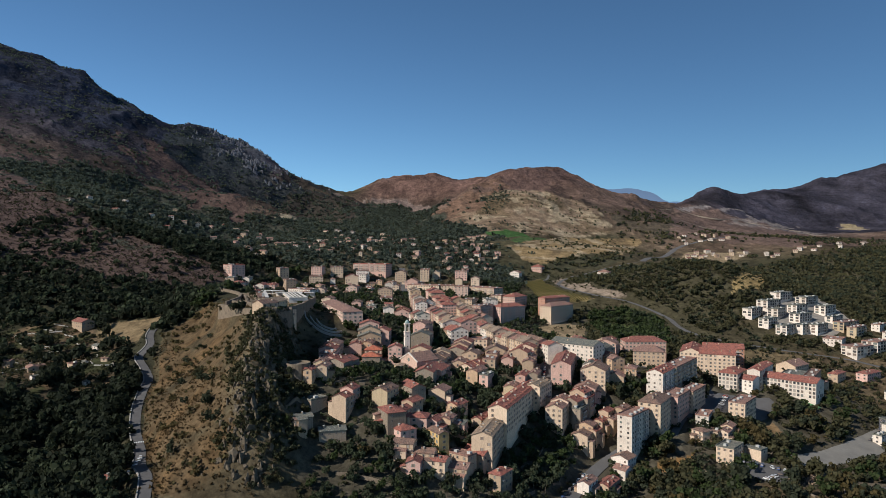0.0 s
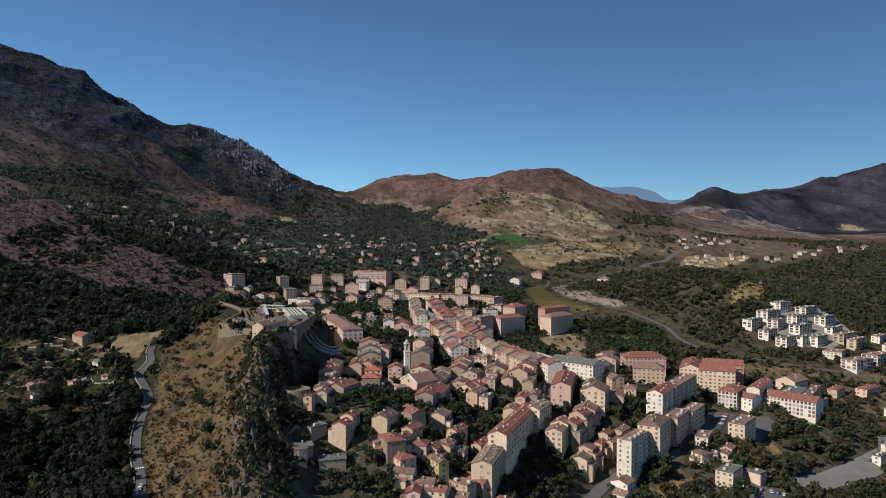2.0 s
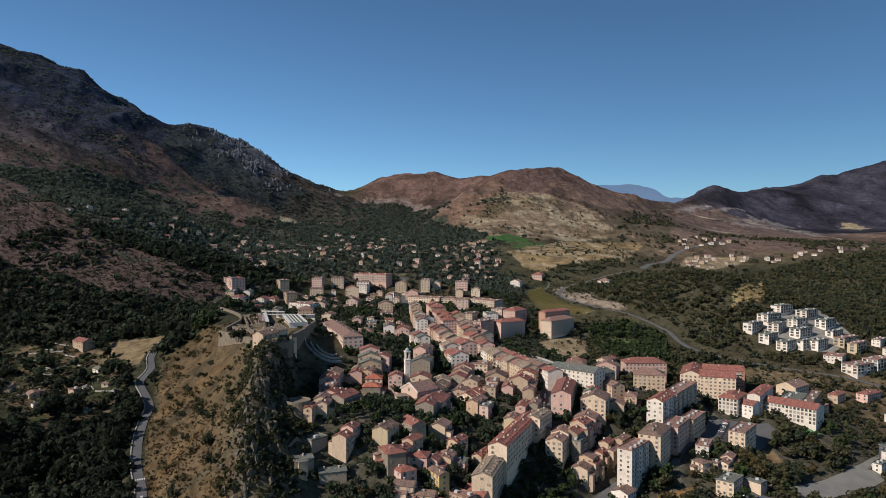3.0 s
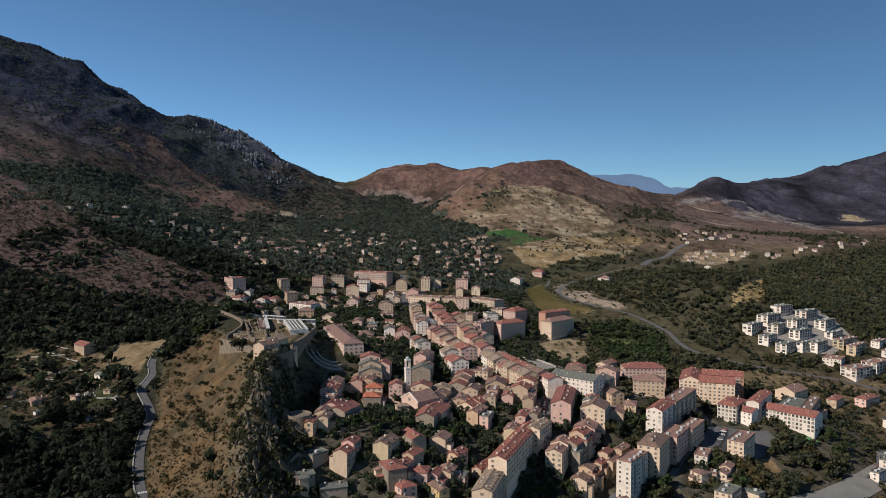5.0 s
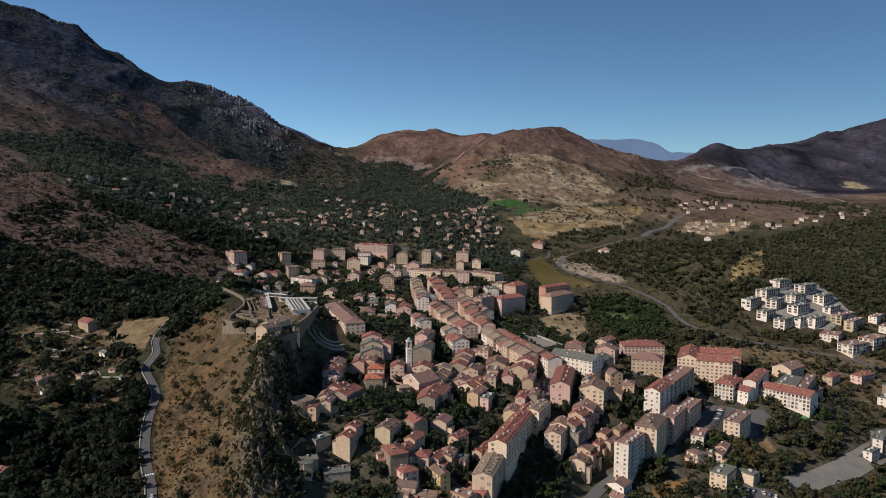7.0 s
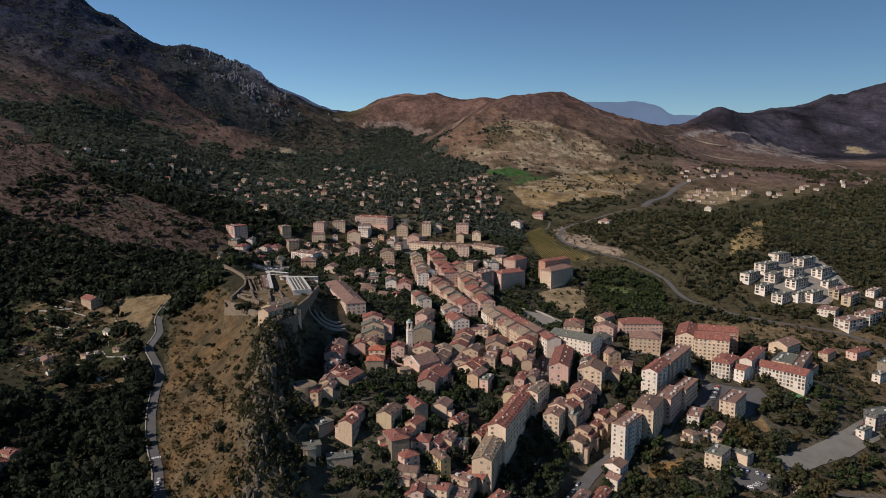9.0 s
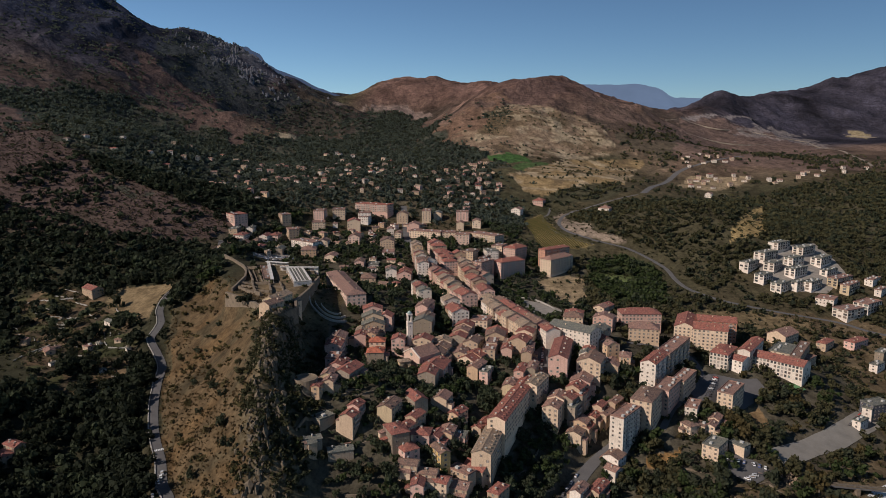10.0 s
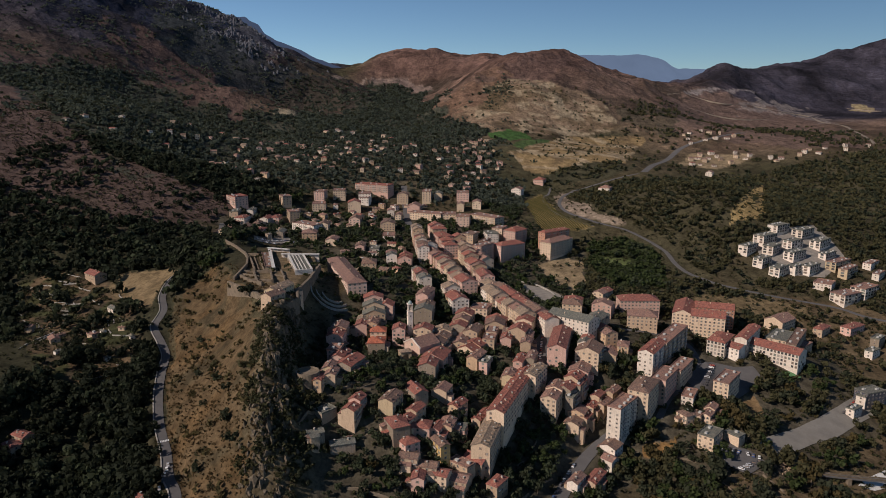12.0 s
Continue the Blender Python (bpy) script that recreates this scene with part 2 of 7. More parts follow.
bump(-528, 1730, 187, 130.0)
bump(500, 0, 455, 67.8)
bump(2200, 1200, 1189, 326.0)
bump(99, 451, 70, -56.6)
bump(-255, 2600, 277, -195.1)
bump(142, 606, 69, 9.0)
bump(-452, 1560, 204, -36.2)
bump(-165, 465, 51, 3.7)
bump(-640, 1641, 224, -72.8)
bump(712, 2400, 323, 99.0)
bump(-295, 2050, 199, 88.6)
bump(-89, 368, 33, -18.4)
bump(-335, 1900, 151, 4.9)
bump(-182, 628, 65, -16.7)
bump(-266, 806, 141, -29.0)
bump(-500, 0, 428, -43.3)
bump(48, 2093, 158, 90.7)
bump(-99, 359, 25, 18.0)
bump(-1162, 2700, 210, 36.8)
bump(-179, 1850, 180, 33.3)
bump(229, 1241, 179, 84.8)
bump(277, 566, 58, 16.7)
bump(-216, 448, 59, 33.1)
bump(-410, 1145, 120, -58.1)
bump(-152, 1006, 167, -38.3)
bump(-489, 1162, 203, 49.3)
bump(-326, 1560, 138, 30.7)
bump(-833, 2715, 76, -14.4)
bump(-446, 2150, 212, -43.4)
bump(-700, 500, 311, -53.3)
bump(-537, 2900, 190, -87.4)
bump(1000, 1400, 550, -104.2)
bump(-110, 1700, 179, -35.3)
bump(-1049, 2438, 130, -55.0)
bump(-581, 2485, 130, -18.6)
bump(-556, 3145, 130, -45.6)
bump(837, 2821, 130, -53.7)
bump(964, 2837, 130, 53.3)
bump(-1099, 2553, 130, -63.5)
bump(886, 2988, 130, -36.0)
bump(713, 2613, 130, -32.7)
bump(936, 2922, 130, -0.9)
bump(666, 2439, 130, -28.2)
bump(729, 2458, 130, -26.1)
bump(-1080, 2509, 130, 8.7)
bump(791, 2666, 130, -17.2)
bump(-991, 2494, 130, 49.7)
bump(941, 3172, 130, -7.6)
bump(-1250, 2906, 130, -36.4)
bump(-236, 2969, 130, -42.4)
bump(-44, 2942, 130, -3.3)
bump(-1415, 2695, 130, -20.4)
bump(1249, 3012, 130, 29.2)
bump(-1339, 2552, 130, -89.0)
bump(-228, 2873, 130, -36.8)
bump(-1498, 2553, 130, -89.1)
bump(-143, 2891, 130, 27.0)
bump(-1362, 2594, 130, 143.4)
bump(159, 2174, 130, -29.3)
bump(-1381, 2631, 130, -158.2)
bump(-42, 2858, 130, -56.4)
bump(165, 2246, 130, 1.5)
bump(-45, 3038, 130, -25.8)
bump(-1468, 2612, 130, 156.9)
bump(-1556, 2651, 130, -66.9)
bump(-1189, 2763, 130, -56.5)
bump(-1146, 2664, 130, -41.8)
bump(-1623, 2653, 130, 38.4)
bump(-1292, 2461, 130, 10.5)
bump(-1378, 2655, 61, -9.3)
bump(-1428, 2923, 67, 4.5)
bump(-1356, 2963, 68, -12.9)
bump(-1293, 2974, 69, -13.7)
bump(-994, 2395, 55, -12.5)
bump(-952, 2409, 56, -5.3)
bump(-1008, 2712, 63, -12.9)
bump(-920, 2762, 64, 8.4)
bump(-786, 2539, 59, 13.9)
bump(-708, 2470, 57, 14.9)
bump(-655, 2417, 56, 9.0)
bump(-744, 3109, 72, 2.3)
bump(-666, 3202, 74, -2.3)
bump(-517, 3073, 71, -12.1)
bump(-419, 2910, 67, -19.3)
bump(-379, 3055, 70, -12.8)
bump(-321, 3076, 71, -10.7)
bump(-198, 3065, 71, -26.4)
bump(-141, 2882, 67, -7.2)
bump(-51, 2911, 67, 3.3)
bump(-5, 2942, 68, -7.9)
bump(61, 2768, 64, 4.6)
bump(126, 2770, 64, -14.5)
bump(176, 2293, 55, -5.1)
bump(228, 2272, 55, -8.1)
bump(344, 2215, 55, -3.1)
bump(437, 2340, 55, -3.8)
bump(522, 2388, 55, -9.9)
bump(675, 2619, 60, -22.0)
bump(929, 3303, 76, -24.1)
bump(924, 2827, 65, -12.8)
bump(1063, 2788, 64, -2.9)
bump(1237, 3065, 71, -15.1)
bump(1579, 3239, 75, 12.5)
bump(1758, 3353, 77, -5.3)
bump(1859, 3311, 76, -6.4)
bump(-1421, 2738, 51, -9.6)
bump(-1420, 2908, 54, 2.0)
bump(-1205, 2630, 49, -3.7)
bump(-1203, 2766, 51, -7.7)
bump(-1203, 2896, 53, -9.1)
bump(-987, 2497, 46, -9.4)
bump(-928, 2497, 46, -7.4)
bump(-782, 2528, 47, 3.5)
bump(-744, 3109, 57, 2.2)
bump(-602, 3267, 60, 2.9)
bump(-547, 3252, 60, -14.2)
bump(-444, 3078, 57, -14.0)
bump(-324, 3105, 57, -3.2)
bump(-186, 2880, 53, -20.3)
bump(-141, 2881, 53, 5.6)
bump(-4, 2794, 52, -4.1)
bump(132, 2900, 54, -8.1)
bump(566, 2593, 48, -10.9)
bump(704, 2728, 50, -17.2)
bump(825, 2933, 54, -17.3)
bump(939, 2870, 53, -4.5)
bump(975, 2816, 52, 3.7)
bump(1130, 2966, 55, -2.4)
bump(1200, 2970, 55, -4.8)
bump(1333, 3067, 57, 2.2)
bump(1579, 3241, 60, 2.2)
bump(-1504, 2897, 53, -7.3)
bump(-1420, 2908, 54, 2.5)
bump(-1223, 2671, 49, -3.7)
bump(-1020, 2345, 44, -4.1)
bump(-1063, 2559, 47, -5.4)
bump(-947, 2548, 47, -3.6)
bump(-553, 3285, 61, -6.9)
bump(-460, 3191, 59, -11.1)
bump(-327, 3137, 58, -3.3)
bump(-191, 2954, 55, -13.6)
bump(-141, 2881, 53, 2.7)
bump(-5, 3065, 57, -4.6)
bump(99, 2162, 44, -3.8)
bump(506, 2314, 44, -4.8)
bump(772, 2994, 55, -18.8)
bump(869, 3088, 57, -18.3)
bump(946, 3187, 59, -4.4)
bump(1244, 3078, 57, -2.1)
bump(1571, 3224, 60, 2.2)
BASE = -114.28, -143.18, 163.32


def lattice(ix, iy, seed):
    n = (ix.astype(np.int64) * 374761393 + iy.astype(np.int64) * 668265263 + seed * 974634777) & 0xFFFFFFFF
    n = ((n ^ (n >> 13)) * 1274126177) & 0xFFFFFFFF
    return ((n ^ (n >> 16)) & 0xFFFF) / 65535.0


def vnoise(x, y, seed=0):
    ix, iy = np.floor(x), np.floor(y)
    fx, fy = x - ix, y - iy
    fx, fy = fx * fx * (3 - 2 * fx), fy * fy * (3 - 2 * fy)
    a, b = lattice(ix, iy, seed), lattice(ix + 1, iy, seed)
    c, d = lattice(ix, iy + 1, seed), lattice(ix + 1, iy + 1, seed)
    return (a + (b - a) * fx) * (1 - fy) + (c + (d - c) * fx) * fy


def fbm(x, y, size, octaves=4, seed=0, ridged=False):
    total, amp = 0.0, 1.0
    for k in range(octaves):
        v = vnoise(x / size + 17.3 * k, y / size - 9.1 * k, seed + k) * 2 - 1
        total = total + amp * ((1 - np.abs(v) * 2) if ridged else v)
        size, amp = size * 0.5, amp * 0.5
    return total


CREST = [(-110, 325, 0), (-114, 345, 12), (-119, 382, 36), (-127, 438, 58), (-138, 500, 58), (-182, 628, 56), (-224, 660, 55), (-262, 800, 46)]


def spur(x, y):
    """The rocky spur with the fortress: steep to the east, a grass slope to the west."""
    best, rise, cliff = np.full(np.shape(x), 1e9), np.zeros(np.shape(x)), np.zeros(np.shape(x))
    for (x0, y0, h0), (x1, y1, h1) in zip(CREST, CREST[1:]):
        s = np.clip(((x - x0) * (x1 - x0) + (y - y0) * (y1 - y0)) / ((x1 - x0) ** 2 + (y1 - y0) ** 2), 0, 1)
        dx, dy = x - (x0 + s * (x1 - x0)), y - (y0 + s * (y1 - y0))
        west = (x1 - x0) * dy - (y1 - y0) * dx > 0
        d = np.hypot(dx, dy) / np.where(west, 62, 34)
        h = h0 + s * (h1 - h0) + 14 - 0.11 * np.maximum(y - 400, 0)
        near = d < best
        cliff = np.where(near, np.where(west, 0, np.clip((y - 380) / 50, 0, 1) * np.clip((560 - y) / 40, 0, 1)), cliff)
        best, rise = np.where(near, d, best), np.where(near, h, rise)
    fall = np.exp(-best ** 1.5)
    steep = 0.5 * np.exp(-(best / 0.42) ** 2) + 0.5 * np.exp(-(best / 1.3) ** 1.5)
    return np.maximum(rise, 0) * (fall + (steep - fall) * cliff)


RIDGE = [(-92, 1950, 158), (-35, 1890, 205), (40, 1920, 251), (106, 1990, 286), (191, 2070, 310), (272, 2120, 317), (330, 2130, 299), (400, 2140, 268), (508, 2170, 240), (582, 2190, 211)]


def front_hill(x, y):
    """The bare hill before the back range: an even slope to the south, a steep one behind its crest."""
    best = np.full(np.shape(x), -500.0)
    for (x0, y0, h0), (x1, y1, h1) in zip(RIDGE, RIDGE[1:]):
        s = np.clip(((x - x0) * (x1 - x0) + (y - y0) * (y1 - y0)) / ((x1 - x0) ** 2 + (y1 - y0) ** 2), 0, 1)
        dx, dy = x - (x0 + s * (x1 - x0)), y - (y0 + s * (y1 - y0))
        d = np.hypot(dx, dy)
        behind = (x1 - x0) * dy - (y1 - y0) * dx > 0
        best = np.maximum(best, h0 + s * (h1 - h0) - d * np.where(behind, 0.62, 0.47) * (1 - np.exp(-d / 18)))
    return best


PLATEAU = [(-233, 667), (-219, 693), (-193, 690), (-140, 655), (-127, 600), (-126, 560), (-128, 520), (-123, 499), (-130, 476), (-146, 495), (-158, 513), (-190, 545), (-216, 602)]


def bare_height(x, y):
    x, y = np.asarray(x, float), np.asarray(y, float)
    z = BASE[0] + BASE[1] * x / 1000 + BASE[2] * y / 1000
    for bx, by, r, h in LAND:
        z = z + h * np.exp(-((x - bx) ** 2 + (y - by) ** 2) / r ** 2)
    hill = front_hill(x, y)
    z = np.maximum(z, hill) + 4.0 * np.exp(-np.abs(z - hill) / 8.0)
    z = z + spur(x, y)
    # the level top of the fortress
    d = np.full(np.shape(x), 1e9)
    for (x0, y0), (x1, y1) in zip(PLATEAU, PLATEAU[1:] + PLATEAU[:1]):
        s = np.clip(((x - x0) * (x1 - x0) + (y - y0) * (y1 - y0)) / ((x1 - x0) ** 2 + (y1 - y0) ** 2), 0, 1)
        d = np.minimum(d, np.hypot(x - x0 - s * (x1 - x0), y - y0 - s * (y1 - y0)))
    wide = np.where(x > -150, 5.0, np.where(y < 560, 9.0, 26.0))
    f = np.clip(np.where(inside(x, y, PLATEAU), 0.55 + d / wide, 0.55 - d / wide), 0, 1)
    return z * (1 - f) + 56.0 * f


def inside(x, y, pts):
    """Which places lie in a polygon."""
    x, y = np.asarray(x, float), np.asarray(y, float)
    hit = np.zeros(np.shape(x), bool)
    for (x0, y0), (x1, y1) in zip(pts, pts[1:] + pts[:1]):
        cross = (y0 > y) != (y1 > y)
        hit ^= cross & (x < (x1 - x0) * (y - y0) / (y1 - y0 + 1e-9) + x0)
    return hit


def smooth_line(pts, step=3.0):
    """A rounded line through the points, sampled every few metres."""
    p = np.array([pts[0]] + list(pts) + [pts[-1]], float)
    out = []
    for a, b, c, d in zip(p, p[1:], p[2:], p[3:]):
        n = max(2, int(np.hypot(*(c - b)) / step))
        for t in np.arange(n) / n:
            out.append(0.5 * (2 * b + (c - a) * t + (2 * a - 5 * b + 4 * c - d) * t * t + (3 * b - a - 3 * c + d) * t ** 3))
    return np.array(out + [p[-1]])


ROADS = {
    "valley_road": (6.0, [(-148, 320), (-159, 347), (-170, 364), (-184, 394), (-198, 419), (-207, 437), (-220, 468), (-230, 498), (-235, 518), (-246, 536), (-262, 560), (-264, 577), (-266, 590), (-276, 612), (-280, 640), (-274, 668), (-272, 700), (-272, 736), (-284, 793), (-300, 850)]),
    "bypass_road": (5.5, [(330, 1250), (198, 1177), (178, 1163), (159, 1131), (146, 1060), (150, 997), (179, 956), (199, 939), (215, 928), (230, 908), (245, 882), (253, 857), (254, 822), (258, 790), (267, 770), (280, 751), (295, 741), (315, 730), (346, 718), (386, 704), (421, 677), (521, 642)]),
    "lower_street": (9.0, [(46, 352), (58, 380), (70, 407), (83, 431), (95, 446), (112, 462), (122, 480)]),
    "main_street": (9.0, [(68, 575), (58, 602), (47, 632), (28, 690), (5, 755), (-20, 800), (-38, 826), (-57, 870), (-74, 927), (-95, 1106)]),
    "plain_road": (12.0, [(317, 1244), (374, 1365), (433, 1479), (465, 1529), (512, 1566), (640, 1640)]),
    "vineyard_track": (3.5, [(148, 1192), (139, 1150), (129, 1131), (126, 1073), (133, 992), (156, 959), (176, 940)]),
    "lane": (5.0, [(142, 470), (160, 500), (186, 520), (196, 550), (190, 590), (130, 590), (110, 600)]),
}
LINES = {k: smooth_line(p) for k, (w, p) in ROADS.items()}


def level(z):
    """Heights along a road, evened out."""
    z = np.asarray(z, float)
    for _ in range(6):
        z = np.convolve(np.pad(z, 3, mode="edge"), np.ones(7) / 7, "valid")
    return z


LEVELS = {k: level(bare_height(p[:, 0], p[:, 1])) for k, p in LINES.items()}


def height(x, y, rough=True):
    """The height of the ground, with the roads cut into it."""
    x, y = np.atleast_1d(np.asarray(x, float)), np.atleast_1d(np.asarray(y, float))
    z = bare_height(x, y)
    if rough:
        far = np.clip((np.hypot(x, y) - 900) / 1500, 0, 1)
        crag = np.clip((z - 250) / 200, 0, 1) * np.clip((-x - 350) / 400, 0, 1)
        hills = np.clip((z - 90) / 200, 0, 1)
        z = z + far * (2 + 5 * hills) * fbm(x, y, 200, 5, 3) + np.clip((z - 110) / 90, 0, 1) * far * (1 - crag) * 11 * (fbm(x, y, 150, 4, 15, True) - 0.3) + crag * 14 * (fbm(x, y, 190, 5, 11, True) - 0.5)
        cliff = np.exp(-((x + 100 + (y - 340) * 0.14) / 22) ** 2) * np.clip((y - 330) / 30, 0, 1) * np.clip((520 - y) / 60, 0, 1)
        z = z + cliff * 4.5 * fbm(x, y, 26, 4, 21, True) + np.clip((y - 280) / 100, 0, 1) * 0.5 * fbm(x, y, 22, 3, 5)
    for k, (w, _) in ROADS.items():
        line, zs = LINES[k], LEVELS[k]
        near = np.flatnonzero((x > line[:, 0].min() - 25) & (x < line[:, 0].max() + 25) & (y > line[:, 1].min() - 25) & (y < line[:, 1].max() + 25))
        for part_ in np.array_split(near, max(1, len(near) // 4000)):
            if len(part_):
                d = np.hypot(x[part_, None] - line[None, :, 0], y[part_, None] - line[None, :, 1])
                i = d.argmin(1)
                f = np.clip((w / 2 + 9 - d[np.arange(len(i)), i]) / 7, 0, 1)
                f = f * f * (3 - 2 * f)
                z[part_] = z[part_] * (1 - f) + (zs[i] - 0.35) * f
    return z


def at(x, y):
    return float(height(x, y)[0])


# ---- land cover ----
VINEYARD = [(91, 1076), (132, 1154), (129, 1062), (136, 984), (174, 938), (136, 927), (102, 928)]
GOLDEN = [(125, 1903), (204, 1865), (257, 1826), (346, 1758), (365, 1645), (221, 1548), (139, 1531), (35, 1521), (27, 1658), (70, 1830)]
GOLD_SLOPE = [(91, 1347), (147, 1422), (236, 1564), (343, 1600), (400, 1601), (360, 1508), (291, 1302), (237, 1287), (183, 1271), (140, 1228), (111, 1262)]
GREEN_FIELD = [(44, 1489), (97, 1539), (127, 1523), (140, 1468), (90, 1428), (54, 1443)]
GREEN_SLOPE = [(83, 1398), (158, 1476), (190, 1491), (109, 1369)]
HILL_WOOD = [(59, 1839), (116, 1872), (120, 1746), (85, 1670), (41, 1667)]
DARK_WOOD = [(416, 1825), (526, 1913), (531, 1597), (475, 1578), (400, 1628), (376, 1701)]
DARK_TOP = [(119, 2074), (190, 2047), (272, 2125), (312, 2091), (281, 1981), (207, 1895), (125, 1904)]
DARK_SCRUB = [(140, 1228), (184, 1278), (248, 1294), (318, 1282), (264, 1219), (174, 1203)]
KNOLL = [(-578, 2118), (-468, 2247), (-376, 2600), (-295, 2109), (-338, 1903), (-425, 1760), (-563, 2058)]
PALE_LAWN = [(-452, 1655), (-445, 1715), (-402, 1740), (-398, 1690)]
SADDLE = [(-435, 2308), (-361, 2644), (-359, 2628), (-407, 2307)]
TERRACES = [(-348, 2629), (-213, 2632), (-115, 2552), (-112, 2485), (-250, 2587), (-343, 2586)]
EAST_WOOD = [(164, 1132), (233, 1212), (328, 1190), (426, 1240), (520, 1300), (649, 1369), (841, 1433), (1300, 1500), (1300, 700), (600, 640), (485, 795), (455, 848), (323, 822), (262, 752), (258, 822), (215, 905), (160, 1000)]
CLEARING = [(375, 963), (489, 1199), (529, 1244), (393, 921), (340, 895), (356, 921)]
EAST_BANK = [(110, 440), (160, 395), (300, 380), (460, 560), (520, 700), (330, 720), (250, 640), (330, 590), (300, 545), (210, 480)]
RIVER = [(224, 414), (262, 430), (310, 462), (330, 450), (300, 420), (262, 404), (226, 404)]
PLACE = [(57, 535), (68, 562), (79, 561), (86, 546), (74, 519), (63, 501), (56, 503)]
DRY_FIELD = [(-238, 712), (-242, 777), (-205, 783), (-215, 762), (-226, 715)]
CITADEL_PARKING = [(-246, 799), (-212, 831), (-202, 798), (-236, 769)]
VALLEY_FIELD = [(-360, 694), (-334, 696), (-301, 689), (-281, 665), (-287, 644), (-284, 616), (-280, 596), (-294, 599), (-319, 624)]
ALLOTMENTS = [(-464, 690), (-417, 704), (-355, 677), (-290, 586), (-256, 530), (-250, 490), (-300, 470), (-377, 553), (-441, 641)]
GRASS_SLOPE = [(-226, 635), (-176, 540), (-140, 470), (-134, 420), (-122, 384), (-114, 351), (-110, 325), (-152, 325), (-186, 400), (-224, 490), (-246, 554), (-262, 607)]
VALLEY_WOOD = [(-857, 1401), (-867, 1541), (-783, 1709), (-673, 1706), (-553, 1633), (-495, 1660), (-435, 1687), (-334, 1883), (-299, 2087), (-351, 2571), (-252, 2601), (-132, 2496), (-78, 1771), (-27, 1610), (35, 1521), (51, 1412), (30, 1254), (-320, 1063), (-303, 923), (-358, 888), (-521, 949), (-644, 1073)]
BROWN_RIDGE = [(-934, 1892), (-895, 2017), (-766, 1954), (-667, 1978), (-498, 1679), (-556, 1642), (-676, 1716), (-777, 1793), (-864, 1770)]
LEFT_HEATH = [(-1200, 1150), (-830, 1252), (-745, 1213), (-599, 1038), (-516, 987), (-437, 955), (-348, 930), (-305, 883), (-307, 818), (-347, 808), (-419, 817), (-504, 848), (-577, 852), (-1000, 740)]
HILL_FLANK = [(-81, 1770), (-31, 1834), (43, 1902), (106, 1979), (125, 1904), (68, 1840), (32, 1676), (-28, 1663)]
PLAIN_HEATH = [(544, 2105), (795, 2364), (1009, 2217), (955, 1839), (829, 1471), (679, 1481), (544, 1598), (499, 1759)]
PALE_TRACKS = [(674, 2264), (1044, 2569), (1029, 2529), (685, 2240)]
QUARRY = [(830, 2204), (1061, 2460), (1164, 2554), (1179, 2487), (1057, 2172), (1034, 2041), (984, 2018), (1020, 2240), (967, 2241), (835, 2169)]
EAST_FIELD = [(1367, 2573), (1411, 2508), (1346, 2416), (1326, 2491)]
PALE_VERGE = [(152, 1139), (173, 1170), (172, 1110), (191, 984), (221, 938), (213, 937), (173, 967), (142, 1030)]
FAR_HOUSES = [(-445, 1162), (-429, 1260), (-406, 1473), (-258, 1447), (-140, 1443), (-65, 1322), (-23, 1366), (32, 1382), (61, 1282), (38, 1194), (-75, 1149), (-166, 1135), (-236, 1117), (-339, 1126), (-423, 1155)]
SHOULDER_WOOD = [(-953, 2268), (-899, 2416), (-670, 2210), (-570, 2227), (-435, 2357), (-466, 2235), (-578, 2118), (-499, 1698), (-670, 1989), (-774, 1976), (-850, 2014)]
STREET_WOOD = [(-19, 1131), (28, 1188), (81, 1188), (100, 1150), (83, 986), (66, 944), (41, 995), (9, 1060)]
SUBURB = [(-399, 1109), (-383, 1180), (-296, 1241), (-226, 1310), (-128, 1362), (-40, 1380), (21, 1422), (63, 1341), (56, 1174), (8, 1100), (-40, 1050), (-173, 1040), (-254, 1020), (-335, 1040)]
PLAIN = [(417, 1387), (470, 1496), (594, 1469), (545, 1398), (482, 1374)]
TOWN = [(-110, 470), (-100, 360), (-60, 335), (20, 330), (120, 420), (210, 420), (330, 500), (330, 600), (230, 660), (150, 720), (150, 880), (60, 960), (-300, 950), (-310, 840), (-200, 760), (-120, 680), (-95, 560)]
CORE = [(-85, 480), (-40, 400), (20, 440), (60, 470), (110, 480), (130, 600), (60, 760), (-10, 840), (-50, 780), (-30, 640), (-60, 560)]
PARK = [(88, 813), (126, 850), (149, 836), (137, 762), (114, 716), (100, 748)]
CITADEL = [(-245, 690), (-222, 756), (-170, 754), (-128, 640), (-128, 500), (-140, 480), (-160, 520), (-200, 600)]
LOT = [(208, 460), (211, 448), (216, 438), (234, 454), (252, 467), (276, 481), (299, 499), (321, 516), (345, 534), (369, 564), (344, 558), (327, 545), (294, 518), (267, 498), (242, 481)]
VILLA_YARD = [(361, 862), (391, 885), (468, 936), (468, 882), (460, 831), (407, 775), (370, 777), (348, 801)]
CAR_PARK = [(174, 446), (187, 453), (199, 446), (206, 434), (187, 419), (178, 429)]
YARD = [(208, 557), (226, 552), (241, 553), (243, 542), (230, 525), (203, 500), (184, 505), (177, 521), (192, 549)]
GROVE = [(162, 896), (208, 908), (236, 873), (241, 824), (219, 731), (163, 723), (150, 785), (154, 846)]
MEADOW = [(160, 843), (183, 857), (209, 847), (209, 829), (176, 819)]
DRY_BANK = [(125, 448), (132, 453), (146, 453), (146, 446), (134, 438), (125, 441)]
